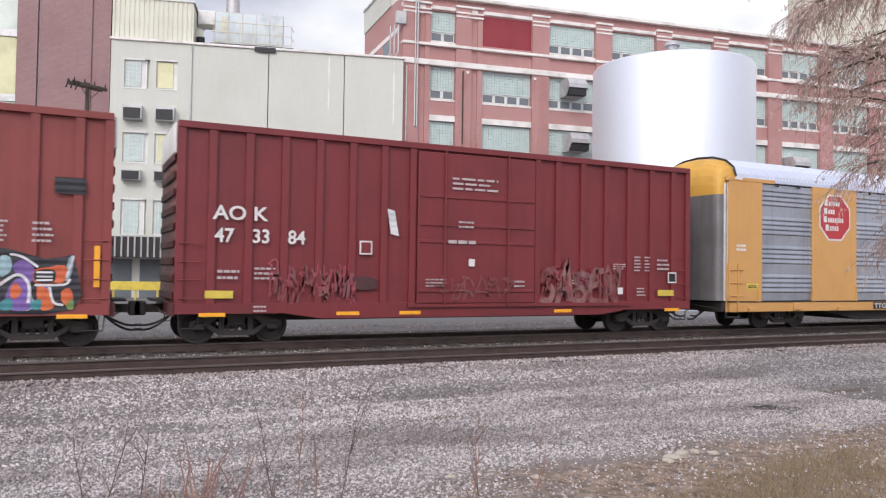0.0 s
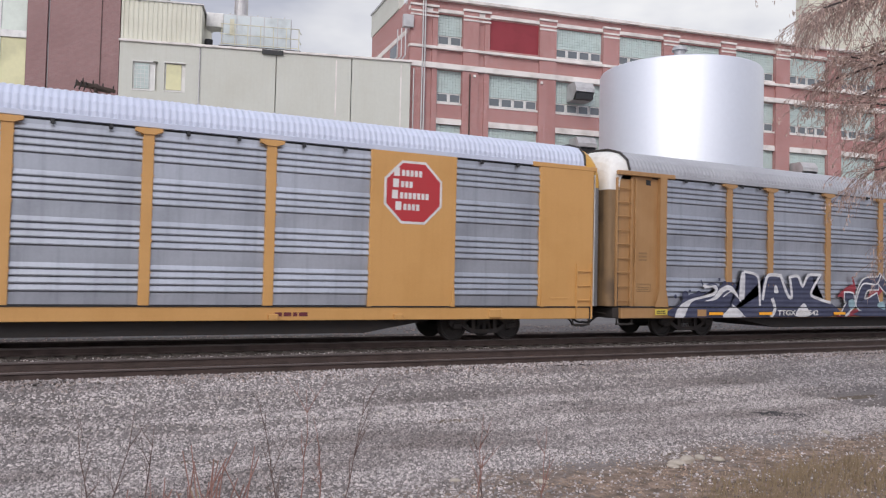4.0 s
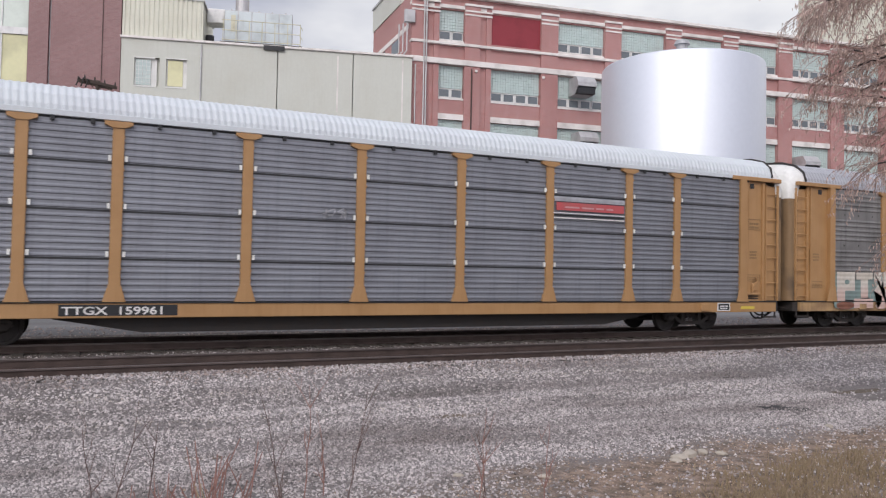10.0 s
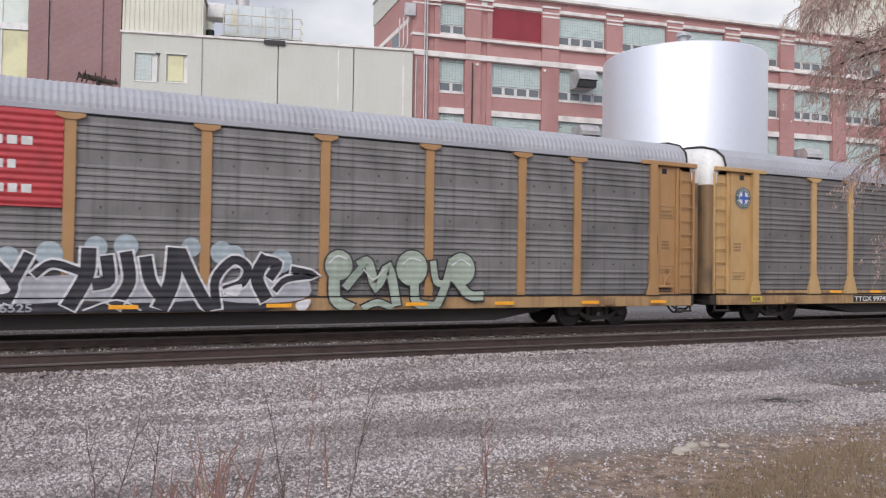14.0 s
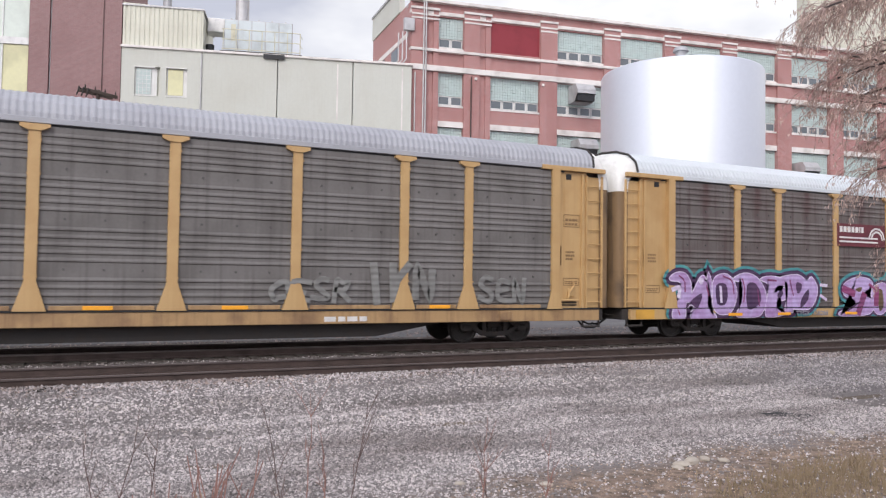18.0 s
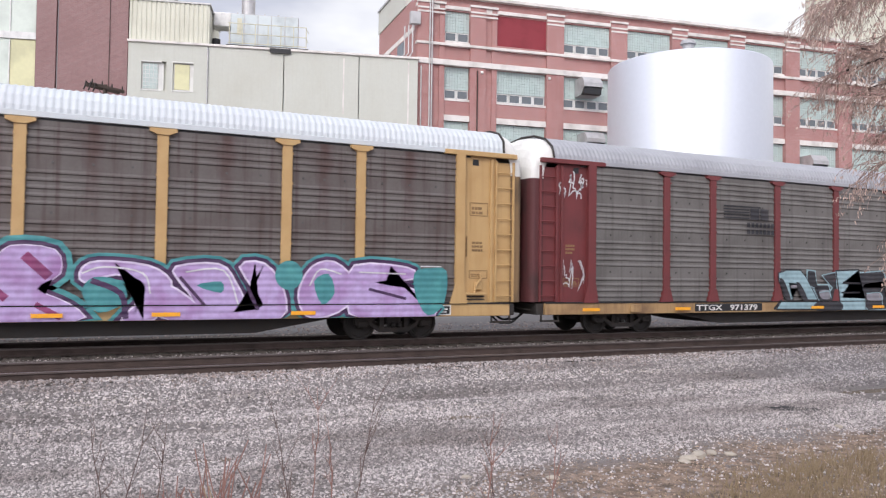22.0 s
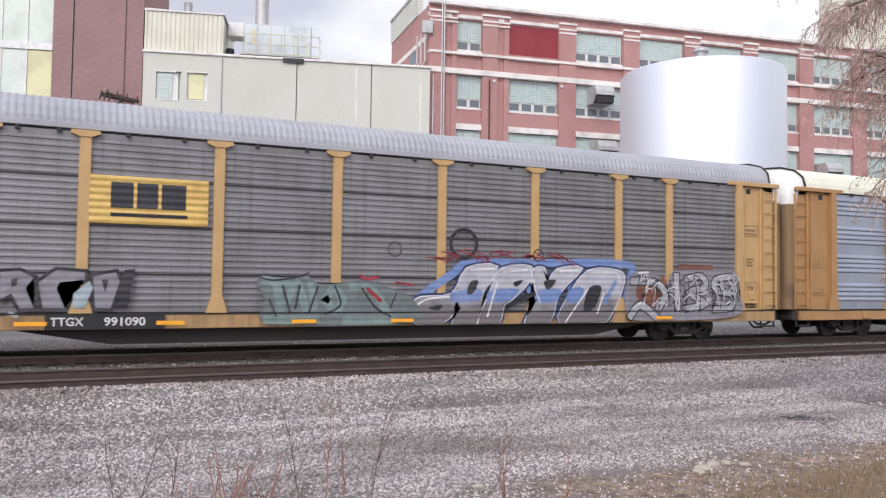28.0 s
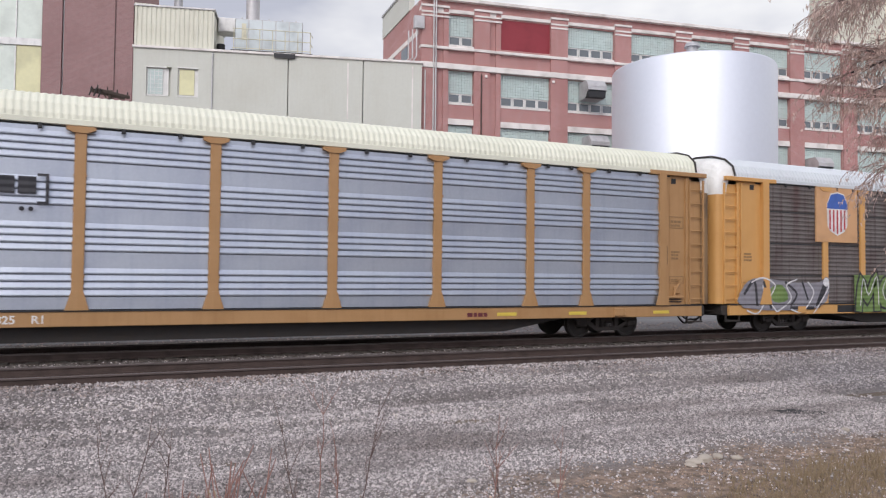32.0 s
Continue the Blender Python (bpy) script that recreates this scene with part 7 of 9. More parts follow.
paint(c5, "pale green bubble letters with dark outlines", S_GREEN, S_BLACK, 0.04,
      ("disc", (1.76, 1.73, 0.35)),
      (0.28, ((1.65, 1.47), (1.69, 0.9), (2.06, 0.68))),
      (0.2, ((1.97, 1.22), (2.29, 1.6))),
      (0.24, ((2.33, 1.77), (2.53, 1.8), (2.74, 1.22), (3.07, 1.67), (3.29, 0.8))),
      ("disc", (3.71, 1.68, 0.43)),
      (0.24, ((3.8, 1.39), (3.85, 0.8), (4.41, 0.69))),
      (0.18, ((4.31, 1.82), (4.41, 1.34), (4.72, 1.28))),
      (0.22, ((4.85, 1.86), (4.63, 1.14), (4.41, 0.69))),
      ("disc", (5.12, 1.66, 0.41)),
      (0.24, ((4.98, 1.4), (5.35, 1), (5.72, 0.96))),
      (0.16, ((2.42, 0.68), (2.79, 0.81), (3.17, 0.67))))
paint(c5, "pale green bubble letters with dark outlines", S_WHITE, None, 0,
      (0.035, ((1.52, 1.79), (1.72, 1.96), (1.96, 1.89))),
      (0.035, ((3.45, 1.78), (3.66, 1.93), (3.97, 1.87))),
      (0.035, ((4.85, 1.76), (5.12, 1.92), (5.39, 1.77))),
      (0.03, ((2.41, 1.64), (2.66, 1.39), (2.95, 1.64))))
words("number", "TTGX  996525", -6.75, PAINT_Y[c5.name] - 0.004, 0.68, 0.24, S_SILVER, c5, 1.28, "grey number on the sill")
reflectors(c5, (-8.6, -6.05, -3.1, 0.3, 3.85, 6.45, 9.3, 11.8), y=PAINT_Y[c5.name] - 0.006)

# car 6: faint traces
sill_plates(c6, None, -11.62)
number_board(c6, -6.85, "TTGX 997451", 2.4)
em = disc("round_emblem", -12.1, 4.08, 0.36, EMBLEM_GREEN, c6, -1.534, 24, "round dark green emblem with a blue cross")
disc("emblem_rim", -12.1, 4.08, 0.345, S_SILVER, em, -1.541, 24)
disc("emblem_band", -12.1, 4.08, 0.325, EMBLEM_GREEN, em, -1.548, 24)
for k in range(18):
    a = k * math.tau / 18
    if k not in (0, 9):
        disc("emblem_dot", -12.1 + 0.27 * math.cos(a), 4.08 + 0.27 * math.sin(a), 0.025, STENCIL_W, em, -1.555, 6)
disc("emblem_field", -12.1, 4.08, 0.215, STENCIL_W, em, -1.555, 20)
part("emblem_cross", B(-12.155, -12.045, -1.566, -1.562, 3.88, 4.28), BLUE, em, "blue cross bar")
part("emblem_cross", B(-12.3, -11.9, -1.571, -1.567, 4.03, 4.13), BLUE, em, "blue cross bar")
graffiti(c6, "oesr", 3.6, 5.6, 1.12, 1.75, S_TRACE, None, None, None, 0.13, seed=21, wob=0.12)
graffiti(c6, "ikn", 5.9, 7.9, 1.12, 2.15, S_TRACE, None, None, None, 0.2, seed=22, wob=0.1)
graffiti(c6, "sen", 9.2, 10.7, 1.12, 1.85, S_TRACE, None, None, None, 0.14, seed=23, wob=0.12)
for a, c in zip([-END_X] + POSTS, POSTS + [END_X]):
    part("foot_strip", B(a + 0.36, c - 0.36, -1.655, -1.622, 0.985, 1.085, bev=0.008), SILL_GRIME, c6, "grimy ochre strip along the panel foot")
bars("sill_letters", 4.95, -1.622, 0.68, 1.1, 0.2, 1, STENCIL_W, c6, 6)
reflectors(c6, (-7.8, -5.7, -2.9, -0.1, 2.8, 8.05), z=1.036, y=-1.657)

# car 7: purple and teal pieces and a maroon emblem board
lg = part("emblem_board", B(-4.2, -1.62, -1.662, -1.62, 3.1, 3.9), MAROON, c7, "maroon board with white bars and arcs")
plain_letters(-4.06, 3.6, [0.14, 0.16, 0.16, 0.15, 0.16, 0.06, 0.12], 0.2, STENCIL_W, lg, -1.664, 0.05)
for z in (3.24, 3.38):
    part("emblem_bar", B(-4.08, -2.05, -1.67, -1.664, z, z + 0.06), STENCIL_W, lg)
bm = bmesh.new()
for k, r in enumerate((0.42, 0.30)):
    ribbon(bm, [(-2.1 + r * math.cos(a * 0.18 * math.pi + 0.1), 3.36 + r * math.sin(a * 0.18 * math.pi + 0.1)) for a in range(6)], 0.07, -1.668 - k * 0.001)
me = bpy.data.meshes.new("emblem_arc")
bm.to_mesh(me)
bm.free()
me.materials.append(STENCIL_W)
part("emblem_arc", me, STENCIL_W, lg)
letter_a1 = (0, ((-11.74, 1.9), (-11.48, 2.05), (-11.12, 2.02), (-10.91, 1.73), (-10.87, 1.41), (-10.54, 1.9), (-10.34, 1.95), (-10.27, 1.75), (-10.18, 2.06), (-10.06, 1.74), (-10.07, 1.29), (-10.22, 1.03), (-9.91, 0.75), (-9.94, 0.64), (-10.89, 0.64), (-10.71, 1.03), (-11.1, 1.14), (-11.15, 0.64), (-11.62, 0.67), (-11.56, 1.04), (-11.31, 1.35), (-11.34, 1.76), (-11.69, 1.81)))
letter_a2 = (0, ((-10.01, 1.29), (-9.99, 1.78), (-9.78, 1.99), (-9.39, 2.02), (-9.06, 1.75), (-8.99, 1.29), (-9.23, 0.83), (-9.69, 0.77), (-9.97, 0.97)))
letter_a3 = (0, ((-9.14, 1.87), (-8.67, 2.07), (-8.13, 1.97), (-7.74, 1.57), (-7.67, 1.09), (-7.97, 0.71), (-8.51, 0.65), (-8.98, 0.72), (-8.76, 1.16), (-8.75, 1.74)))
letter_a4 = (0, ((-7.92, 1.89), (-7.44, 1.99), (-6.75, 1.88), (-6.74, 1.7), (-7.15, 1.68), (-7.28, 1.43), (-6.83, 1.62), (-6.71, 1.27), (-7.17, 1.16), (-7.1, 0.88), (-6.73, 0.77), (-7.52, 0.64), (-7.7, 0.89), (-7.54, 1.68)))
letter_a5 = (0, ((-7.01, 1.95), (-6.2, 2.06), (-5.76, 1.87), (-5.52, 1.99), (-5.24, 1.66), (-5.32, 1.23), (-5.66, 0.91), (-6.41, 0.92), (-6.43, 0.81), (-6.81, 0.81), (-6.68, 1.3), (-6.69, 1.79)))
paint(c7, "lilac spray-painted lettering outlined in plum with a teal halo", S_TEAL, S_TEAL, 0.24, letter_a1, letter_a2, letter_a3, letter_a4, letter_a5)
paint(c7, "lilac spray-painted lettering outlined in plum with a teal halo", S_PLUM, S_PLUM, 0.15, letter_a1, letter_a2, letter_a3, letter_a4, letter_a5)
paint(c7, "lilac spray-painted lettering outlined in plum with a teal halo", S_LILAC_HI, S_LILAC_HI, 0.03, letter_a1, letter_a2, letter_a3, letter_a4, letter_a5)
paint(c7, "lilac spray-painted lettering outlined in plum with a teal halo", S_LILAC, None, 0, letter_a1, letter_a2, letter_a3, letter_a4, letter_a5)
paint(c7, "lilac spray-painted lettering outlined in plum with a teal halo", S_PLUM, None, 0,
      (0, ((-9.86, 1.68), (-9.45, 1.71), (-9.37, 1.32), (-9.51, 1.06), (-9.82, 1.11))),
      (0, ((-8.53, 1.69), (-8.15, 1.75), (-7.91, 1.4), (-7.98, 1.08), (-8.49, 0.92))),
      (0, ((-6.27, 1.79), (-6, 1.75), (-6.04, 1.52), (-6.21, 1.44))),
      (0, ((-6.05, 0.94), (-6, 1.27), (-5.67, 1.58), (-5.69, 1.23))),
      (0, ((-10.93, 1.16), (-10.45, 1.42), (-10.62, 0.97))),
      (0, ((-7.14, 1.43), (-6.91, 1.52), (-6.91, 1.37), (-7.11, 1.27))))
paint(c7, "lilac spray-painted lettering outlined in plum with a teal halo", S_LILAC_HI, None, 0,
      (0.1, ((-9.68, 1.63), (-9.64, 1.16))),
      (0.14, ((-11.64, 1.53), (-11.38, 1.59), (-11.4, 1.31))),
      (0.1, ((-5.08, 1.73), (-4.77, 1.71))),
      (0.1, ((-5.08, 1.37), (-4.8, 1.23))),
      (0.03, ((-10.92, 0.85), (-10.78, 0.97), (-10.92, 1.06), (-11.04, 0.97))),
      (0, ((-10.6, 1.9), (-10.4, 1.88), (-10.45, 1.7), (-10.58, 1.75))))
paint(c7, "lilac spray-painted lettering outlined in plum with a teal halo", S_MAGENTA, None, 0,
      (0.05, ((-11.39, 1.96), (-11.18, 1.79), (-11.15, 1.47))),
      (0.05, ((-10.27, 1.67), (-10.18, 1.35))),
      (0.05, ((-9.58, 1.97), (-9.2, 1.82), (-9.11, 1.42))),
      (0.05, ((-8.74, 1.89), (-8.64, 1.56), (-8.68, 1.16))),
      (0.05, ((-8.06, 1.56), (-7.98, 1.02))),
      (0.06, ((-7.58, 1.87), (-7.22, 1.85))),
      (0.05, ((-6.57, 1.86), (-6.41, 1.37))),
      (0.04, ((-11.44, 0.91), (-11.36, 0.76))))
letter_b1 = (0, ((-3.92, 1.75), (-3.26, 2.01), (-2.57, 1.95), (-2.39, 1.69), (-2.88, 1.46), (-2.38, 1.15), (-2.55, 0.73), (-3.91, 0.64), (-4.15, 0.79), (-3.41, 0.93), (-3.33, 1.21), (-3.89, 1.38)))
letter_b2 = (0, ((-2.43, 1.61), (-1.86, 1.83), (-1.57, 1.62), (-1.56, 1), (-1.95, 0.69), (-2.38, 0.92)))
letter_b3 = (0, ((-1.59, 1.85), (-1.41, 2.12), (-0.58, 2.22), (-0.29, 1.95), (-0.18, 1.15), (-0.08, 0.64), (-0.65, 0.64), (-0.75, 1.15), (-1.03, 0.79), (-1.39, 0.64), (-1.49, 1.15)))
letter_b4 = (0, ((-0.09, 1.63), (0.39, 1.94), (0.99, 1.87), (1.29, 2.2), (2.11, 2.14), (2.22, 1.65), (1.81, 1.32), (2.44, 0.98), (2.55, 0.64), (0.21, 0.64), (-0.08, 0.99)))
paint(c7, "lilac and magenta spray-painted lettering with a teal halo", S_TEAL, S_TEAL, 0.22, letter_b1, letter_b2, letter_b3, letter_b4)
paint(c7, "lilac and magenta spray-painted lettering with a teal halo", S_PLUM, S_PLUM, 0.11, letter_b1, letter_b2, letter_b3, letter_b4)
paint(c7, "lilac and magenta spray-painted lettering with a teal halo", S_LILAC, S_LILAC_HI, 0.025, letter_b1, letter_b2, letter_b3, letter_b4)
paint(c7, "lilac and magenta spray-painted lettering with a teal halo", S_OLIVE, None, 0,
      (0, ((-2.14, 1.54), (-1.86, 1.55), (-1.81, 1), (-2.03, 0.84))),
      (0, ((0.3, 1.51), (0.75, 1.39), (0.48, 1.3))),
      (0, ((0.2, 1.09), (0.72, 0.99), (0.4, 0.83))),
      (0, ((-3.32, 1.6), (-2.98, 1.67), (-3.08, 1.49))))
paint(c7, "lilac and magenta spray-painted lettering with a teal halo", S_MAGENTA, None, 0,
      (0.25, ((-3.92, 1.6), (-3.42, 1.45))),
      (0.28, ((-2.87, 1.38), (-3.16, 0.78))),
      (0.25, ((-2.18, 1.61), (-2.21, 1.08))),
      (0.28, ((-0.66, 1.39), (-0.52, 0.71))),
      (0.2, ((1.6, 1.98), (1.97, 1.62))),
      (0.16, ((0.83, 1.48), (1.2, 1.15))),
      (0.1, ((-1.5, 1.62), (-0.85, 1.47))),
      (0.12, ((1.81, 0.98), (2.23, 0.73))),
      (0.1, ((-2.57, 1.76), (-2.21, 1.58))))
paint(c7, "lilac and magenta spray-painted lettering with a teal halo", S_PLUM, None, 0,
      (0.06, ((-3.71, 0.86), (-3.08, 1.15))),
      (0.06, ((-0.03, 0.99), (0.84, 0.82))),
      (0.05, ((-0.38, 1.95), (0.2, 1.63))),
      (0.05, ((-1.13, 1.94), (-1.12, 1.15))))
letter_c1 = (0, ((2.65, 1.74), (2.97, 1.9), (3.96, 1.82), (4.42, 1.5), (4.33, 1.15), (4.1, 0.66), (3.48, 0.64), (3.88, 1.15), (3.83, 1.49), (3.3, 1.66), (2.69, 1.49)))
letter_c2 = (0, ((4.01, 1.36), (4.37, 1.41), (5, 0.97), (5.3, 0.64), (4.42, 0.64), (4.08, 0.97)))
letter_c3 = (0, ((4.55, 1.81), (5.46, 1.88), (5.82, 1.5), (6.11, 0.73), (5.16, 0.65), (4.92, 1.15), (4.64, 1.5)))
letter_c4 = (0, ((5.96, 1.83), (6.5, 1.91), (6.94, 1.33), (6.9, 0.64), (5.49, 0.64), (5.82, 0.79), (6.5, 0.96)))
letter_c5 = (0, ((7.35, 1.29), (7.65, 1.85), (8.19, 1.98), (8.69, 1.52), (8.51, 0.92), (7.81, 0.64), (7.45, 0.81)))
letter_c6 = (0, ((8.72, 1.9), (10.1, 1.87), (10.32, 1.62), (9.25, 1.5), (10.49, 1.26), (10.89, 0.64), (8.85, 0.64), (8.59, 1.11)))
paint(c7, "lilac spray-painted lettering with white highlights over teal", S_TEAL, S_TEAL, 0.2, letter_c1, letter_c2, letter_c3, letter_c4, letter_c5, letter_c6)
paint(c7, "lilac spray-painted lettering with white highlights over teal", S_PLUM, S_PLUM, 0.13, letter_c1, letter_c2, letter_c3, letter_c4, letter_c5, letter_c6)
paint(c7, "lilac spray-painted lettering with white highlights over teal", S_LILAC, S_LILAC_HI, 0.045, letter_c1, letter_c2, letter_c3, letter_c4, letter_c5, letter_c6)
paint(c7, "lilac spray-painted lettering with white highlights over teal", S_TEAL, None, 0,
      (0, ((7.7, 1.51), (8.06, 1.7), (8.22, 1.24), (7.91, 0.96))),
      (0, ((4.99, 1.41), (5.53, 1.5), (5.53, 1.24))),
      ("disc", (7.09, 1.66, 0.33)),
      (0, ((10.32, 1.76), (10.77, 1.88), (11.23, 1.81), (11.17, 0.98), (10.72, 0.66), (10.38, 1.14))),
      (0, ((2.86, 1.57), (3.41, 1.49), (3.52, 1.06), (2.98, 0.81), (2.65, 1.23))))
paint(c7, "lilac spray-painted lettering with white highlights over teal", S_PLUM, None, 0,
      (0.12, ((2.86, 1.49), (3.41, 1.23), (3.52, 0.72))),
      (0.07, ((4.64, 1.58), (5.16, 0.97))),
      (0.07, ((9.12, 1.33), (10.07, 1.1))),
      (0.08, ((6.06, 1.5), (6.36, 0.87))))
paint(c7, "lilac spray-painted lettering with white highlights over teal", S_WHITE, None, 0,
      (0.035, ((2.65, 1.66), (3.08, 1.8), (3.85, 1.67), (4.01, 1.23))),
      (0.035, ((4.76, 1.71), (5.58, 1.75), (5.92, 0.97))),
      (0.035, ((7.6, 1.42), (7.85, 1.81), (8.37, 1.7))),
      (0.035, ((8.85, 1.75), (10.07, 1.72))),
      (0.03, ((10.49, 1.92), (11.06, 1.92))))
reflectors(c7, (-9.1, -6.9, -3.6, -0.6, 2.0, 4.35, 7.45), y=PAINT_Y[c7.name] - 0.006)
words("number", "TTGX  158288", -6.35, PAINT_Y[c7.name] - 0.004, 0.70, 0.22, S_ASH, c7, 1.15, "grey number on the sill")
part("sill_block", B(-13.0, -12.3, -1.63, -1.621, 0.64, 0.92), ORANGE_CAP, c7)

sill_plates(c7, 11.15)

# car 8: dark emblem, pale blue and white pieces
em = part("emblem_board", B(-6.6, -5.0, -1.656, -1.65, 3.98, 4.03), S_BLACK, c8, "black striped emblem")
for k in range(4):
    part("emblem_bar", B(-6.6, -5.5, -1.656, -1.65, 3.62 + k * 0.09, 3.66 + k * 0.09), S_BLACK, em)
plain_letters(-5.45, 3.6, [0.38, 0.36], 0.36, S_BLACK, em, -1.652, 0.06)
for z in (3.36, 3.14):
    plain_letters(-5.6, z, [0.14, 0.13, 0.13, 0.12, 0.13, 0.12, 0.13], 0.14, S_BLACK, em, -1.652, 0.05)
paint(c8, "pale blue and black spray-painted block letters", S_BLACK, S_SKY, 0.045,
      (-1, ((-2.86, 1.99), (-2.51, 1.97), (-2.43, 1.5), (-1.85, 1.5), (-1.66, 0.99), (-2.25, 0.93), (-2.54, 1.38), (-2.86, 1.49))),
      (-1, ((-2.12, 1.83), (-1.48, 1.93), (-1.36, 0.64), (-2.33, 0.64), (-1.62, 1.42))),
      (-1, ((-0.25, 1.93), (0.97, 2.01), (1.17, 1.67), (0.03, 1.57), (-0.13, 1.42), (1.01, 1.43), (1.25, 0.68), (0.17, 0.65), (-0.24, 1.13))))
paint(c8, "pale blue and black spray-painted block letters", S_SKY, S_BLACK, 0.05,
      (-1, ((-4.19, 1.88), (-3.83, 1.98), (-3.21, 1.98), (-2.97, 1.79), (-2.39, 1.02), (-2.96, 1.03), (-3.28, 1.54), (-3.75, 1.58), (-3.57, 1.03), (-3.79, 1.03), (-4.17, 1.64))),
      (-1, ((-4.08, 0.94), (-2.39, 0.93), (-2.33, 0.71), (-4.26, 0.73))),
      (-1, ((-1.44, 1.98), (-0.33, 2.03), (-0.23, 1.62), (-1.19, 1.56), (-0.29, 1.48), (-0.26, 1.28), (-1.09, 1.25), (-1.15, 1.08), (0.03, 1.04), (0.04, 0.65), (-1.21, 0.66), (-1.31, 1.42))))
paint(c8, "pale blue and black spray-painted block letters", S_BLACK, None, 0,
      (0, ((-4.17, 1.67), (-3.96, 1.65), (-3.65, 1.03), (-3.88, 1.03))),
      (0, ((-3.41, 1.54), (-3.21, 1.55), (-2.85, 1.03), (-3.1, 1.03))),
      (0.06, ((-1.1, 1.6), (-0.26, 1.57))),
      (0.05, ((-1.18, 1.25), (-0.25, 1.26))),
      (0, ((-2.42, 0.93), (-1.24, 0.92), (-1.23, 0.64), (-2.41, 0.64))),
      (0.08, ((-4.4, 0.73), (-4.08, 1.01))))
paint(c8, "pale blue and black spray-painted block letters", S_ASH, None, 0,
      (0, ((-2.31, 1.3), (-1.84, 1.33), (-1.77, 1.05), (-2.16, 1.05))),
      (0, ((0.13, 1.22), (0.85, 1.22), (0.92, 0.98), (0.2, 0.98))),
      (0.1, ((-3.62, 1.45), (-3.41, 1.45))))
paint(c8, "pale blue and black spray-painted block letters", S_SKY, None, 0,
      (0.035, ((-2.86, 1.99), (-2.88, 1.55), (-2.54, 1.41))),
      (0.035, ((-2.31, 1.25), (-1.84, 1.3), (-1.72, 1.06))),
      (0.035, ((0.1, 1.22), (0.85, 1.23), (0.92, 0.76))))
paint(c8, "white spray-painted bubble outlines on a silver ground", S_ASH, None, 0,
      (0, ((1.34, 2.06), (1.99, 2.31), (2.33, 2.41), (3.42, 2.49), (4.36, 2.41), (4.94, 2.41), (5.24, 1.85), (5.07, 1.12), (5.23, 0.79), (1.87, 0.73), (1.76, 1.28), (1.51, 1.85))))
paint(c8, "white spray-painted bubble outlines on a silver ground", S_WHITE, None, 0,
      (0.1, ((1.34, 2.03), (1.65, 1.88), (1.86, 1.28), (1.9, 0.97))),
      (0.06, ((1.34, 2.03), (2.05, 2.33), (2.27, 2.17))),
      (0.06, ((1.81, 2.16), (2.27, 2.2), (2.34, 1.58), (2.28, 1.05), (1.83, 1.02))),
      (0.06, ((2.16, 2.23), (2.55, 2.42), (2.91, 2.24), (2.99, 1.51))),
      (0.06, ((2.87, 2.27), (3.27, 2.48), (3.7, 2.29), (3.84, 1.52))),
      (0.06, ((3.68, 2.32), (4.05, 2.49), (4.43, 2.24), (4.4, 1.52), (4.18, 1.28))),
      (0.07, ((4.4, 2.27), (4.78, 2.46), (5.18, 2.01), (5.06, 1.44), (4.72, 1.2))),
      (0.06, ((4.56, 1.36), (4.67, 1.84), (4.86, 2.17), (4.94, 1.76), (4.68, 1.28))),
      (0.05, ((2.35, 1.43), (2.61, 1.59), (2.74, 1.35), (2.49, 1.05))),
      (0.05, ((2.88, 1.43), (3.24, 1.62), (3.54, 1.43), (3.07, 1.04))),
      (0.05, ((3.89, 1.91), (4.17, 1.79), (4.02, 1.52))),
      (0.05, ((4.37, 1.12), (4.95, 1.31), (5.3, 1.08))),
      (0.06, ((1.87, 0.91), (2.01, 0.64), (2.43, 0.66), (2.6, 0.85))),
      (0.06, ((2.6, 0.74), (2.98, 0.64), (3.44, 0.73))),
      (0.06, ((3.81, 0.88), (3.92, 0.64), (4.3, 0.7))),
      (0.06, ((4.3, 0.8), (4.57, 0.64), (4.92, 0.67), (5.03, 0.87))))
scribble(c8, -12.75, -11.55, 3.9, 4.75, S_WHITE, 4, 0.035, 7, y=-1.56)
scribble(c8, -12.65, -11.85, 1.2, 2.2, S_WHITE, 3, 0.022, 8, y=-1.56)
scribble(c8, 5.5, 6.5, 1.2, 2.0, S_WHITE, 3, 0.022, 9)
number_board(c8, -7.75, "TTGX   971379", 2.85)
reflectors(c8, (-11.7, -8.3, -2.4, 0.7, 2.95, 6.15, 8.6), y=PAINT_Y[c8.name] - 0.006)
bars("sill_letters", 5.2, -1.622, 0.7, 0.8, 0.18, 1, S_RED, c8, 6)

# car 9: yellow sign, blue and silver pieces

sg = part("name_sign", B(-6.93, -4.45, -1.662, -1.60, 2.92, 3.97, bev=0.01), S_SIGNYELLOW, c9, "yellow sign with dark lettering blocks")
plain_letters(-6.5, 3.27, [0.46, 0.44, 0.52], 0.56, S_BLACK, sg, -1.665, 0.07)
part("sign_rule", B(-6.5, -4.9, -1.671, -1.663, 3.08, 3.16), S_BLACK, sg)
paint(c9, "slanted silver spray-painted letters with a blue band and blue outlines", S_BLUE, None, 0,
      (0.22, ((0.68, 0.86), (0.78, 1.32), (1.7, 1.94), (2.22, 2.23), (4.44, 2.29), (7.18, 2.32), (7.43, 1.96), (7.03, 1.06))),
      (0.25, ((2.52, 1.74), (2.87, 1.14))),
      (0.2, ((3.9, 1.91), (4.08, 1.45))),
      (0.25, ((5.36, 1.61), (5.74, 2.09))))
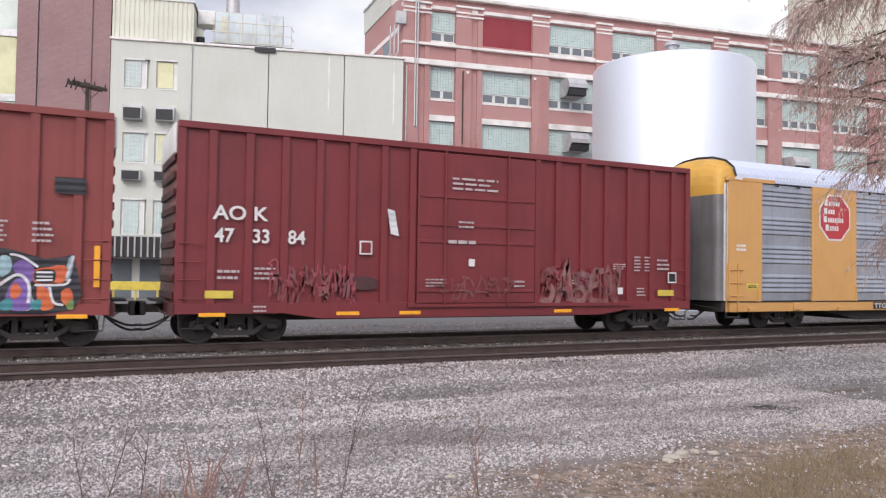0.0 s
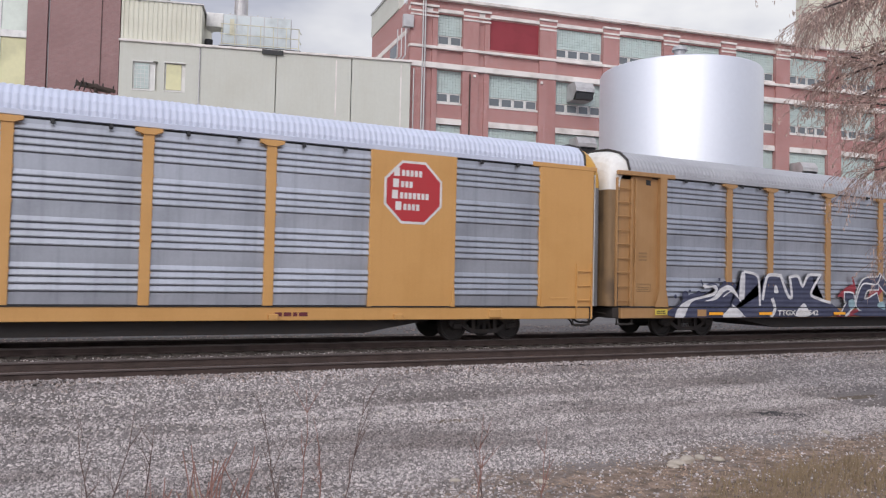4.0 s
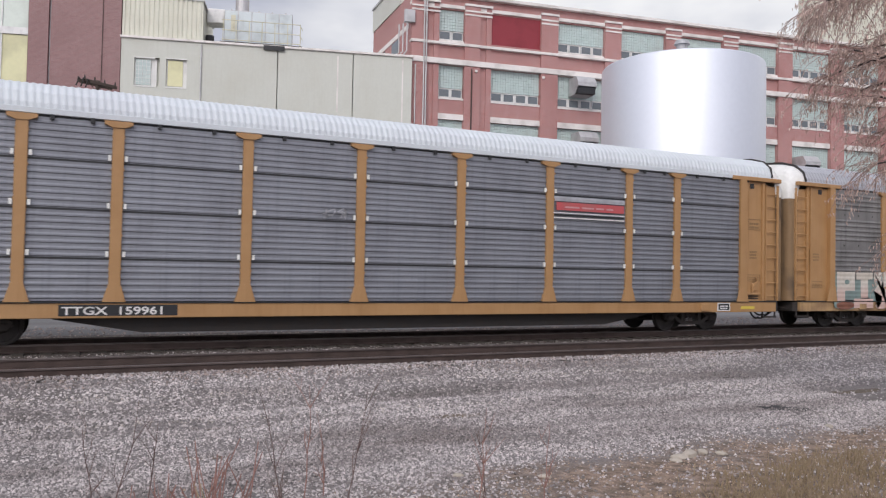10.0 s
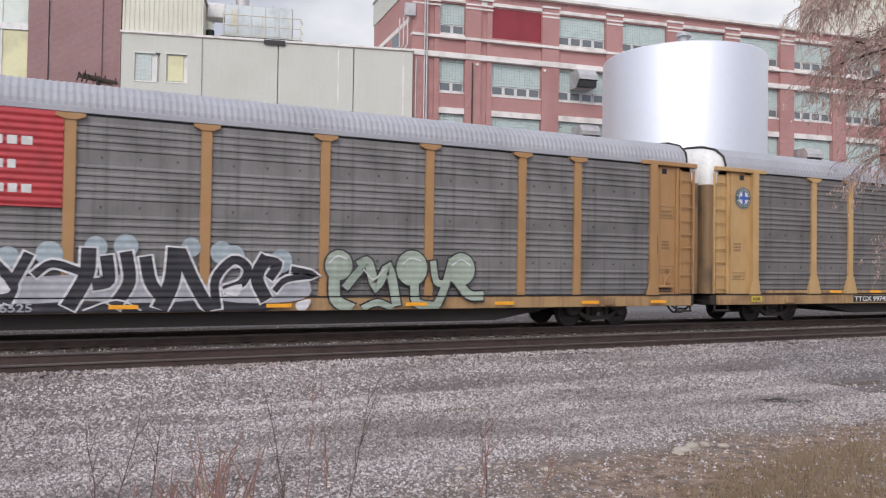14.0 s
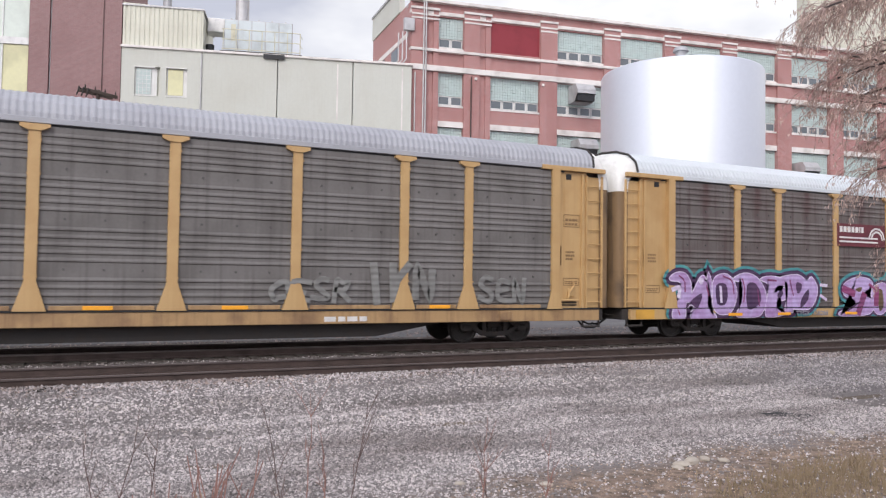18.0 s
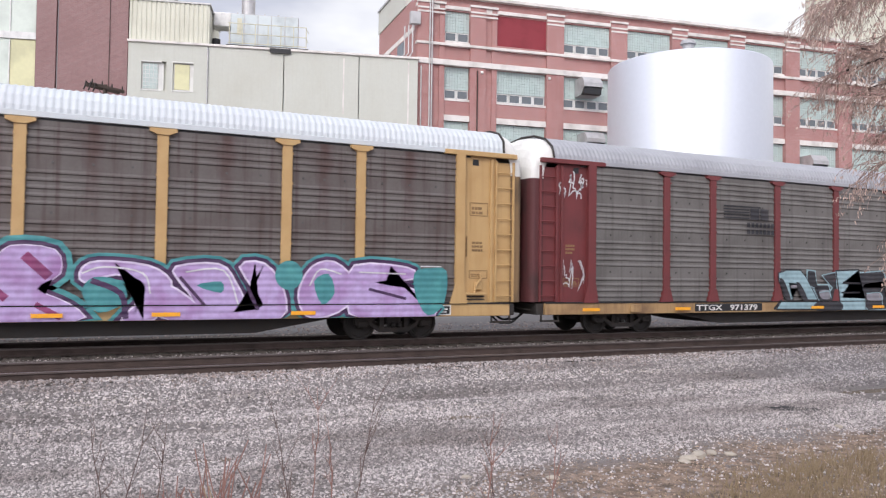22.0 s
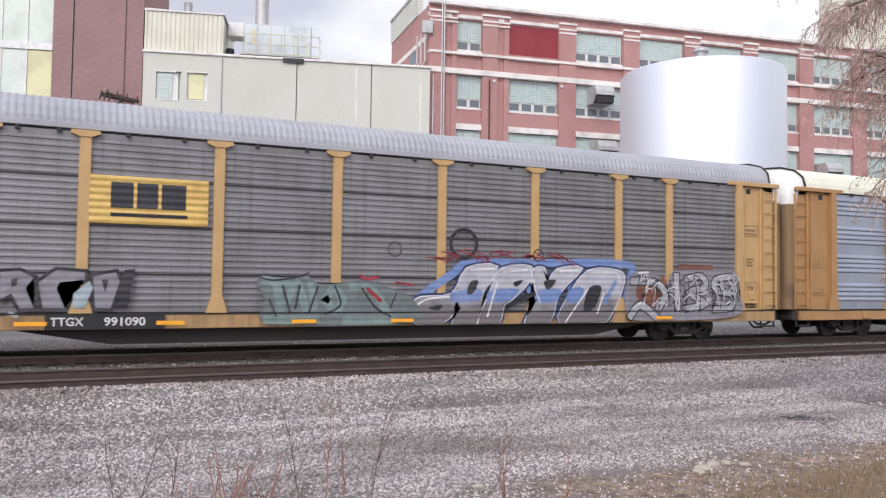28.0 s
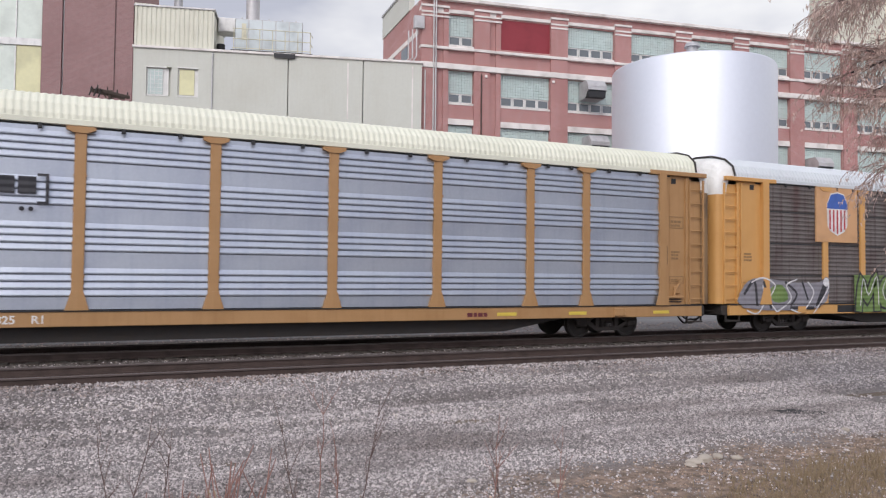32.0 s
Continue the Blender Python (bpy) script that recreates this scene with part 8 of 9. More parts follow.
letter_d1 = (0, ((0.54, 1.12), (0.83, 1.35), (1.7, 1.44), (2.12, 2.11), (3.03, 2.17), (2.63, 1.44), (2.41, 0.64), (1.72, 0.64), (1.95, 1.07), (1.39, 0.64), (0.76, 0.64), (0.59, 0.86)))
letter_d2 = (0, ((3.13, 2.11), (4.08, 2.19), (4.01, 1.76), (3.49, 1.29), (3.25, 1.14), (3.08, 0.64), (2.47, 0.64), (2.8, 1.44)))
letter_d3 = (0, ((4.17, 2.13), (4.51, 2.15), (4.59, 1.76), (4.91, 2.14), (5.74, 2.17), (4.99, 1.45), (4.67, 0.64), (3.88, 0.64), (4.27, 1.3), (4.08, 1.76)))
letter_d4 = (0, ((5.93, 2.11), (6.98, 2.13), (7.21, 1.79), (6.71, 0.81), (6.33, 0.64), (5, 0.64), (5.22, 1.3)))
paint(c9, "slanted silver spray-painted letters with a blue band and blue outlines", S_NIGHT, S_NIGHT, 0.08, letter_d1, letter_d2, letter_d3, letter_d4)
paint(c9, "slanted silver spray-painted letters with a blue band and blue outlines", S_CHROME, S_WHITE, 0.025, letter_d1, letter_d2, letter_d3, letter_d4)
paint(c9, "slanted silver spray-painted letters with a blue band and blue outlines", S_BLUE, None, 0,
      (0, ((1.7, 1.47), (2.53, 1.56), (2.46, 1.26), (1.71, 1.22))),
      (0, ((2.83, 1.52), (3.69, 1.57), (3.38, 1.26), (2.77, 1.23))),
      (0, ((4.26, 1.53), (5.03, 1.58), (4.85, 1.23), (4.27, 1.23))),
      (0, ((5.33, 1.58), (5.78, 1.62), (5.67, 1.23), (5.22, 1.23))),
      (0.12, ((6.87, 1.79), (6.52, 1.22))))
paint(c9, "slanted silver spray-painted letters with a blue band and blue outlines", S_BLACK, None, 0,
      (0, ((5.97, 1.62), (6.4, 1.65), (6.17, 1.07), (5.78, 0.98))),
      (0, ((2.22, 1.74), (2.46, 1.78), (2.33, 1.47), (2.13, 1.44))),
      (0, ((3.52, 1.75), (3.83, 1.82), (3.62, 1.63))),
      (0, ((4.48, 1.79), (4.88, 1.83), (4.62, 1.55))),
      (0, ((1.04, 1.07), (1.42, 1.14), (1.31, 1))),
      (0.12, ((3.3, 1.07), (3.73, 1.29), (4.17, 1.45))))
paint(c9, "slanted silver spray-painted letters with a blue band and blue outlines", S_WHITE, None, 0,
      (0.05, ((2.27, 2.06), (2.94, 2.11))),
      (0.05, ((3.2, 2.02), (3.94, 2.09))),
      (0.05, ((4.99, 2.08), (5.59, 2.11))),
      (0.05, ((6.04, 2.04), (6.9, 2.05), (7.03, 1.79))),
      (0.05, ((5.93, 1.59), (5.19, 0.64))),
      (0.05, ((0.72, 1.14), (1, 1.29), (1.62, 1.36))),
      (0.05, ((6.47, 1.46), (6.25, 0.9))),
      (0.05, ((3.03, 1.75), (2.74, 0.84))),
      (0.04, ((4.08, 2.07), (4.19, 1.6), (4.36, 1.22))))
paint(c9, "worn silver and black spray-painted letters", S_ASH, S_BLACK, 0.07,
      (-1, ((-8.54, 1.83), (-8.18, 1.86), (-7.92, 1.72), (-8.07, 1.5), (-7.9, 1.09), (-8.16, 1.08), (-8.32, 1.39), (-8.52, 1.27))),
      (-1, ((-7.83, 1.62), (-7.5, 1.89), (-6.96, 1.85), (-6.96, 1.69), (-7.44, 1.63), (-7.49, 1.49), (-7.06, 1.45), (-7.27, 1.27), (-7.32, 1.08), (-7.74, 1.09))),
      (-1, ((-6.8, 1.76), (-6.35, 1.86), (-6.27, 1.64), (-6.44, 1.08), (-6.74, 1.09))))
paint(c9, "worn silver and black spray-painted letters", S_BLACK, None, 0,
      (-1, ((-6.18, 1.91), (-5.96, 1.94), (-6.1, 1.09), (-6.33, 1.08))),
      (-1, ((-6.63, 1.7), (-6.49, 1.7), (-6.55, 1.4))),
      (-1, ((-8.33, 1.68), (-8.21, 1.71), (-8.23, 1.55), (-8.33, 1.53))))
paint(c9, "worn silver and black spray-painted letters", S_PUFF, None, 0,
      (-1, ((-7.17, 1.39), (-6.87, 1.67), (-6.79, 1.52), (-6.94, 1.08), (-7.18, 1.08))),
      (0.08, ((-8.33, 0.98), (-8.21, 0.92))))
paint(c9, "dull mint spray-painted piece with black lines and red licks", S_DULLMINT, None, 0,
      (0, ((-3.32, 1.78), (-2.72, 1.68), (-2.18, 1.86), (-1.87, 1.66), (-1.34, 1.67), (-0.76, 1.75), (-0.02, 1.57), (0.6, 1.29), (0.64, 0.69), (-2.96, 0.7), (-3.14, 1.28))))
paint(c9, "dull mint spray-painted piece with black lines and red licks", S_MINT, None, 0,
      (0.2, ((-3.15, 1.73), (-2.56, 1.66))),
      (0.2, ((-2.85, 1.61), (-2.76, 0.99))),
      (0.18, ((-2.6, 1.25), (-2.37, 1.66), (-2.16, 1.04))),
      (0.16, ((-2.04, 1.66), (-1.94, 1.07))),
      (0.2, ((-1.67, 1.28), (-1.48, 1.53), (-1.25, 1.28), (-1.44, 1.01), (-1.67, 1.28))),
      (0.2, ((-1.02, 1.59), (-0.49, 1.51), (-0, 0.83))),
      (0.2, ((-3.1, 0.8), (-1.88, 0.79))),
      (0.2, ((-1.18, 0.76), (0.15, 0.75))))
paint(c9, "dull mint spray-painted piece with black lines and red licks", S_BLACK, None, 0,
      (0.04, ((-3.32, 1.83), (-2.96, 1.73), (-2.32, 1.82), (-2.1, 1.93))),
      (0.05, ((-2.72, 1.6), (-2.54, 0.99))),
      (0.05, ((-2.31, 1.61), (-2.41, 1.07))),
      (0.05, ((-1.87, 1.58), (-2.08, 0.98))),
      (0.05, ((-1.45, 1.61), (-1.3, 1.15), (-1.69, 0.93))),
      (0.05, ((-0.76, 1.56), (-0.4, 1.08), (-0, 0.86))),
      (0.04, ((-3.03, 1.28), (-2.86, 0.88))),
      (0.04, ((0.14, 1.43), (-0.01, 1.07))))
paint(c9, "dull mint spray-painted piece with black lines and red licks", S_RED, None, 0,
      (0.08, ((-0.82, 1.87), (-0.62, 1.79), (-0.35, 1.85))),
      (0.1, ((-0.61, 1.54), (-0.28, 1.26))),
      (0.06, ((0.13, 1.71), (0.59, 1.65))))
paint(c9, "silver spray-painted bubble letters with black outlines and orange patches", S_ASH, None, 0,
      (0, ((7.35, 0.78), (7.23, 1.71), (7.55, 2.09), (8.13, 2.1), (8.76, 1.81), (8.97, 2.15), (10.06, 2.2), (11.43, 2.16), (11.57, 1.49), (11.76, 1.04), (11.2, 0.75), (8.76, 0.67))))
paint(c9, "silver spray-painted bubble letters with black outlines and orange patches", S_RUST, None, 0,
      (0, ((7.61, 1.66), (8.13, 1.74), (8.59, 1.47), (8.34, 1.05), (7.76, 1.14))),
      (0.14, ((9.23, 2.29), (10.47, 2.28))),
      (0.14, ((8.55, 1.94), (8.67, 1.72))))
paint(c9, "silver spray-painted bubble letters with black outlines and orange patches", S_SILVER, S_BLACK, 0.04,
      (0.2, ((7.47, 1.83), (8.29, 1.8), (8.67, 1.47), (8.42, 1.04))),
      (0.2, ((7.39, 0.81), (7.76, 1.14), (8.34, 0.77))),
      (0.2, ((9.08, 2.02), (9.14, 1.03))),
      (0.18, ((9.45, 1.92), (10.06, 2), (10.2, 1.69), (9.58, 1.51), (10.2, 1.17), (9.45, 1.03))),
      (0.18, ((11.2, 2.01), (10.6, 1.9), (10.65, 1.59), (11.29, 1.45), (11.25, 1.06), (10.56, 1))))
paint(c9, "silver spray-painted bubble letters with black outlines and orange patches", S_WHITE, None, 0,
      (0.05, ((7.67, 2.06), (8.04, 2.1))),
      (0.05, ((8.13, 1.87), (8.55, 1.72))),
      (0.04, ((9.49, 1.99), (9.89, 2.05))),
      (0.04, ((10.7, 2.01), (11.06, 2.06))),
      (0.05, ((7.51, 1.06), (7.76, 1.2))),
      (0.05, ((9.8, 1.14), (10.06, 1.2))),
      (0.05, ((10.97, 1.13), (11.2, 1.24))),
      (0.04, ((9.1, 1.81), (9.12, 1.39))))
scribble(c9, 7.6, 11.6, 0.8, 2.05, S_BLACK, 8, 0.03, 55, y=PAINT_Y[c9.name] - 0.002)
scribble(c9, 7.6, 11.6, 0.9, 2.05, S_WHITE, 7, 0.025, 56, y=PAINT_Y[c9.name] - 0.008)
bm = bmesh.new()
for k, (x, z, r) in enumerate(((2.03, 2.75, 0.38), (4.3, 2.5, 0.16), (0.1, 2.55, 0.18))):
    ribbon(bm, [(x + r * math.cos(a * math.tau / 14), z + r * math.sin(a * math.tau / 14)) for a in range(14)], 0.09 if r > 0.3 else 0.03, -1.672 - 0.001 * k, True)
me = bpy.data.meshes.new("graffiti_ring")
bm.to_mesh(me)
bm.free()
me.materials.append(S_BLACK)
part("graffiti_ring", me, S_BLACK, c9, "black spray-painted rings")
scribble(c9, 0.9, 5.5, 2.2, 2.6, S_RED, 5, 0.03, 17)
bd = part("number_board", B(-7.69, -5.32, -1.70, -1.622, 0.63, 0.938), BLACK, c9, "black board with white number")
words("number", "TTGX", -7.59, -1.705, 0.71, 0.25, STENCIL_W, bd, 0.95)
words("number", "991090", -6.56, -1.705, 0.71, 0.25, STENCIL_W, bd, 1.12)
reflectors(c9, (-7.95, -5.2, -2.2, 0.3, 8.6), y=PAINT_Y[c9.name] - 0.03)

# car 10: bracketed emblem and numbers
em = plain_letters(-6.1, 3.42, [0.3, 0.3, 0.34], 0.36, S_BLACK, c10, -1.66, 0.06)
for x0, x1 in ((-6.42, -6.36), (-4.86, -4.80)):
    part("bracket", B(x0, x1, -1.666, -1.66, 3.2, 3.85), S_BLACK, em)
for x0, x1, z in ((-6.42, -6.2, 3.79), (-6.42, -6.2, 3.2), (-5.02, -4.8, 3.79), (-5.02, -4.8, 3.2)):
    part("bracket", B(x0, x1, -1.672, -1.667, z, z + 0.06), S_BLACK, em)
for x in (-6.15, -5.98, -5.3, -5.13):
    disc("emblem_dot", x, 3.1, 0.05, S_BLACK, em, -1.66, 10)
words("number", "TTGX 978825    R1", -6.85, -1.624, 0.70, 0.24, STENCIL_W, c10, 1.05, "white number on the sill")
bars("sill_letters", 5.1, -1.622, 0.7, 0.6, 0.18, 1, MAROON, c10, 6)
reflectors(c10, (6.3, 8.6, 11.6), LEMON)

# car 11: shield emblem on a tan board, pieces below
TAN = mat("tan_board", (0.60, 0.34, 0.17), 0.55, var=0.05, scale=1.2, bump=0.03)
bd = part("emblem_board", B(-9.35, -7.32, -1.668, -1.60, 3.05, 4.92, bev=0.01), TAN, c11, "tan board with a blue, red and white shield")
part("shield", prism(bmesh.new(), [(-8.85, 4.35), (-8.65, 4.72), (-8.33, 4.78), (-8.0, 4.72), (-7.82, 4.35), (-7.85, 3.6), (-8.0, 3.42), (-8.33, 3.28), (-8.66, 3.42), (-8.82, 3.6)], -1.674, -1.669), STENCIL_W, bd, "white shield")
part("shield_chief", prism(bmesh.new(), [(-8.83, 4.2), (-8.83, 4.36), (-8.64, 4.68), (-8.33, 4.74), (-8.02, 4.68), (-7.84, 4.36), (-7.84, 4.2)], -1.68, -1.675), BLUE, bd, "blue shield top")
for k in range(5):
    x = -8.7 + k * 0.18
    part("shield_stripe", B(x - 0.035, x + 0.035, -1.68, -1.675, 3.5 - 0.08 * (2 - abs(k - 2)), 4.16), RED, bd, "red stripe")
paint(c11, "worn white and black outlined spray-painted piece", S_ASH, None, 0,
      (0, ((-12.67, 0.86), (-12.62, 1.58), (-11.95, 1.82), (-10.56, 1.68), (-9.23, 1.69), (-8.9, 1.88), (-8.74, 1.59), (-9.3, 0.83))))
paint(c11, "worn white and black outlined spray-painted piece", S_LIME, None, 0,
      (0, ((-11.46, 1.49), (-10.95, 1.58), (-10.69, 1.12), (-11.33, 1.03))))
paint(c11, "worn white and black outlined spray-painted piece", S_BLACK, None, 0,
      (0.1, ((-12.62, 1.31), (-12.2, 1.71), (-12.08, 0.95))),
      (0.1, ((-11.78, 1.67), (-11.46, 0.85))),
      (0.08, ((-10.82, 1.68), (-10.3, 1.31), (-10.56, 0.93))),
      (0.22, ((-8.96, 1.59), (-9.29, 0.93))),
      (0.08, ((-10.04, 1.68), (-9.78, 1.12))),
      (0.1, ((-10.57, 0.84), (-9.51, 0.83))))
paint(c11, "worn white and black outlined spray-painted piece", S_WHITE, None, 0,
      (0.05, ((-12.52, 0.77), (-12.08, 0.67), (-11.78, 1.03), (-11.83, 1.58))),
      (0.05, ((-12.32, 1.67), (-11.83, 1.82), (-11.28, 1.58), (-11.53, 1.12), (-11.21, 0.72))),
      (0.05, ((-11.18, 0.72), (-10.56, 1.12), (-10.77, 1.58), (-10.3, 1.77))),
      (0.05, ((-10.57, 0.79), (-10.04, 0.71), (-9.51, 1.31), (-9.77, 1.68))),
      (0.05, ((-9.51, 0.64), (-8.8, 1.5), (-8.96, 1.78))),
      ("disc", (-8.91, 1.69, 0.14)))
part("graffiti_ground", B(-7.5, -1.5, -1.668, -1.664, 0.66, 1.95), S_LIME, c11, "lime green spray-painted ground")
graffiti(c11, "moseb", -7.4, -1.6, 0.7, 1.95, S_LIME, S_BLACK, None, S_WHITE, 0.3, 0.0, seed=63, edge_w=0.07)
number_board(c11, -8.3, "", 1.4)
reflectors(c11, (-3.0, 1.0, 5.0), y=-1.7)

# boxcar lettering
YB = -1.505
words("reporting_mark", "AO", -6.92, YB, 2.95, 0.46, STENCIL_W, BOX1, 1.12)
words("reporting_mark", "K", -6.0, YB, 2.95, 0.46, STENCIL_W, BOX1, 1.12)
for tx, x in (("47", -6.88), ("33", -6.02), ("84", -5.16)):
    words("number", tx, x, YB, 2.42, 0.46, STENCIL_W, BOX1, 0.95)
for k, (x, z, w, h, r) in enumerate(((-6.8, 1.55, 0.5, 0.3, 2), (-5.95, 1.55, 0.5, 0.35, 3), (-0.75, 4.0, 1.4, 0.4, 3), (-0.55, 2.98, 0.5, 0.25, 2), (-0.85, 2.55, 0.9, 0.22, 1), (2.9, 1.5, 0.6, 0.25, 3), (5.5, 1.9, 0.25, 0.5, 5), (5.9, 1.9, 0.2, 0.5, 5), (6.4, 1.95, 0.5, 0.4, 3), (-1.5, 1.4, 0.6, 0.25, 3), (1.2, 1.4, 0.35, 0.25, 2), (4.7, 1.95, 0.5, 0.2, 3), (5.6, 1.15, 0.35, 0.3, 3), (-5.95, 0.78, 0.3, 0.2, 2))):
    bars("stencil_bar", x, YB if not -1.7 < x < 1.9 else -1.58, z, w, h, r, STENCIL_DULL, BOX1, 20 + k, 0.42)
part("paint_patch", prism(bmesh.new(), [(-2.48, 2.75), (-2.25, 2.7), (-2.38, 3.35), (-2.58, 3.4)], YB - 0.004, YB), S_WHITE, BOX1, "white paint patch")
for x in (-3.15, 7.0):
    f = part("inspection_box", B(x - 0.17, x + 0.17, YB - 0.004, YB, 2.2 if x < 0 else 1.55, 2.55 if x < 0 else 1.88), STENCIL_W, BOX1, "white inspection stencil")
    part("inspection_field", B(x - 0.13, x + 0.13, YB - 0.009, YB - 0.005, 2.24 if x < 0 else 1.59, 2.51 if x < 0 else 1.84), BLACK if x > 0 else BOX_RED, f)
for x, z in ((-6.75, 1.1), (6.75, 1.15)):
    f = part("sticker", B(x - 0.32, x + 0.32, YB - 0.004, YB, z, z + 0.18), LEMON, BOX1, "yellow label")
for car, x, z in ((BOX1, -0.15, 1.95), (BOX1, 4.9, 1.2)):
    part("placard_holder", B(x - 0.09, x + 0.09, -1.6, -1.595, z, z + 0.2), STENCIL_W, car, "small white placard")
S_PINKTAG = spray("spray_faded_pink", (0.33, 0.07, 0.09), (0.20, 0.035, 0.04), ribs=0.0)
S_DULLTAG = spray("spray_faded_ash", (0.23, 0.10, 0.10), (0.19, 0.04, 0.042), ribs=0.0)
S_FADE_RED = spray("spray_faded_red", (0.23, 0.036, 0.042), (0.2, 0.04, 0.04), ribs=0.0)
scribble(BOX1, -5.5, -3.5, 0.98, 1.85, S_DULLTAG, 7, 0.05, 76, y=-1.506, label="faded grey scribbled tag")
scribble(BOX1, -5.6, -3.4, 0.95, 1.95, S_PINKTAG, 9, 0.035, 71, y=-1.512, label="faded pink scribbled tag")
scribble(BOX1, -1.3, 1.2, 1.0, 1.7, S_DULLTAG, 6, 0.03, 72, y=-1.60, label="faded grey scribbled tag")
S_DULL = spray("spray_dull_grey", (0.25, 0.135, 0.13), (0.20, 0.06, 0.06), ribs=0.0)
graffiti(BOX1, "sasen", 2.1, 4.9, 0.9, 2.0, S_DULL, S_FADE_RED, None, None, 0.16, 0.05, seed=73, y=-1.51, edge_w=0.03)
scribble(BOX1, 2.1, 4.9, 0.95, 1.95, S_PINKTAG, 8, 0.035, 74, y=-1.54, label="faded pink scribbled tag")
scribble(BOX1, 2.1, 4.9, 0.95, 1.95, S_DULLTAG, 8, 0.05, 75, y=-1.546, label="faded grey scribbled tag")
part("smudge", prism(bmesh.new(), [(-3.55, 1.35), (-3.2, 1.3), (-2.85, 1.34), (-2.8, 1.55), (-3.1, 1.66), (-3.5, 1.62)], -1.513, -1.509), SMUDGE, BOX1, "dark paint smudge")

# second boxcar, its rear end only
paint(BOX0, "multicoloured spray-painted piece in orange, purple, teal and black", S_BLACK, None, 0,
      (0, ((5.06, 0.92), (5.03, 2.01), (5.42, 2.14), (5.73, 2.15), (6.14, 2.04), (6.57, 1.93), (6.94, 2.03), (7.02, 1.94), (7.03, 0.87))))
paint(BOX0, "multicoloured spray-painted piece in orange, purple, teal and black", S_SKY, None, 0,
      (0, ((5.63, 1.97), (5.81, 1.97), (5.84, 1.7), (5.64, 1.56))),
      (0, ((6.91, 1.96), (7.02, 2), (6.94, 1.55), (6.84, 1.52))),
      (0, ((5.86, 1.21), (6.11, 1.39), (6.28, 0.91), (5.86, 0.88))),
      (0.2, ((5.15, 1.44), (5.43, 1.79))))
paint(BOX0, "multicoloured spray-painted piece in orange, purple, teal and black", S_PURPLE, None, 0,
      (0, ((5.86, 1.77), (6.04, 1.92), (6.26, 1.74), (6.21, 1.45), (6, 1.56))),
      (0, ((5.76, 0.92), (5.8, 1.33), (6, 1.54), (6.18, 1.33), (6.2, 0.88))),
      (0, ((6.35, 1.33), (6.58, 1.39), (6.61, 1.09), (6.42, 1.11))))
paint(BOX0, "multicoloured spray-painted piece in orange, purple, teal and black", S_ORANGE, None, 0,
      (0, ((5.83, 1.3), (5.93, 1.44), (6.04, 1.27), (5.96, 1.12), (5.86, 1.12))),
      (0, ((6.28, 1.71), (6.84, 1.81), (6.82, 1.45), (6.33, 1.39))),
      (0, ((6.33, 1.39), (6.61, 1.21), (6.64, 0.91), (6.38, 0.89))),
      (0, ((6.74, 1.19), (6.93, 1.33), (7.02, 1.09), (6.89, 0.94))),
      (0.25, ((5.26, 1.09), (5.54, 1.44))))
paint(BOX0, "multicoloured spray-painted piece in orange, purple, teal and black", S_BLACK, None, 0,
      (0, ((6.28, 1.68), (6.64, 1.71), (6.63, 1.45), (6.31, 1.45))),
      (0, ((6.56, 1.39), (6.73, 1.41), (6.78, 1.09), (6.64, 0.97))),
      (0, ((6.31, 1.9), (6.78, 1.98), (6.66, 1.81), (6.36, 1.76))))
paint(BOX0, "multicoloured spray-painted piece in orange, purple, teal and black", S_TEAL, None, 0,
      (0, ((5.66, 1.03), (5.84, 1.12), (5.88, 0.89), (5.66, 0.88))),
      (0, ((6.22, 1.03), (6.4, 1.09), (6.4, 0.89), (6.23, 0.89))))
paint(BOX0, "multicoloured spray-painted piece in orange, purple, teal and black", S_WHITE, None, 0,
      (0.06, ((5.65, 1.4), (5.9, 1.59), (6.07, 1.56), (6.18, 1.35), (6.17, 1.03))),
      (0.05, ((5.83, 2.03), (6.04, 1.98), (6.32, 1.78))),
      (0.05, ((6.29, 1.39), (6.82, 1.4), (6.94, 1.51))),
      (0.05, ((6.56, 1.33), (6.64, 1.03), (6.81, 0.97))),
      (0.05, ((7, 2), (6.88, 1.57))),
      (0.04, ((6.32, 1.66), (6.6, 1.66))),
      (0.04, ((6.32, 1.57), (6.6, 1.57))),
      (0.04, ((6.32, 1.49), (6.6, 1.5))))
paint(BOX0, "multicoloured spray-painted piece in orange, purple, teal and black", S_LIME, None, 0,
      (0, ((6.89, 0.99), (7, 1.09), (7.03, 0.89), (6.92, 0.88))))
part("sticker", B(7.4, 7.52, -1.514, -1.508, 1.35, 2.25), ORANGE, BOX0, "tall orange reflective strip")
part("smudge", B(6.6, 7.2, -1.514, -1.508, 3.35, 3.7), S_BLACK, BOX0, "black paint smudge")
for k, (x, z, w, h, r) in enumerate(((6.2, 2.3, 0.4, 0.5, 4), (5.4, 2.3, 0.35, 0.5, 5), (4.8, 2.3, 0.35, 0.5, 4))):
    bars("stencil_bar", x, YB, z, w, h, r, STENCIL_DULL, BOX0, 40 + k, 0.42)

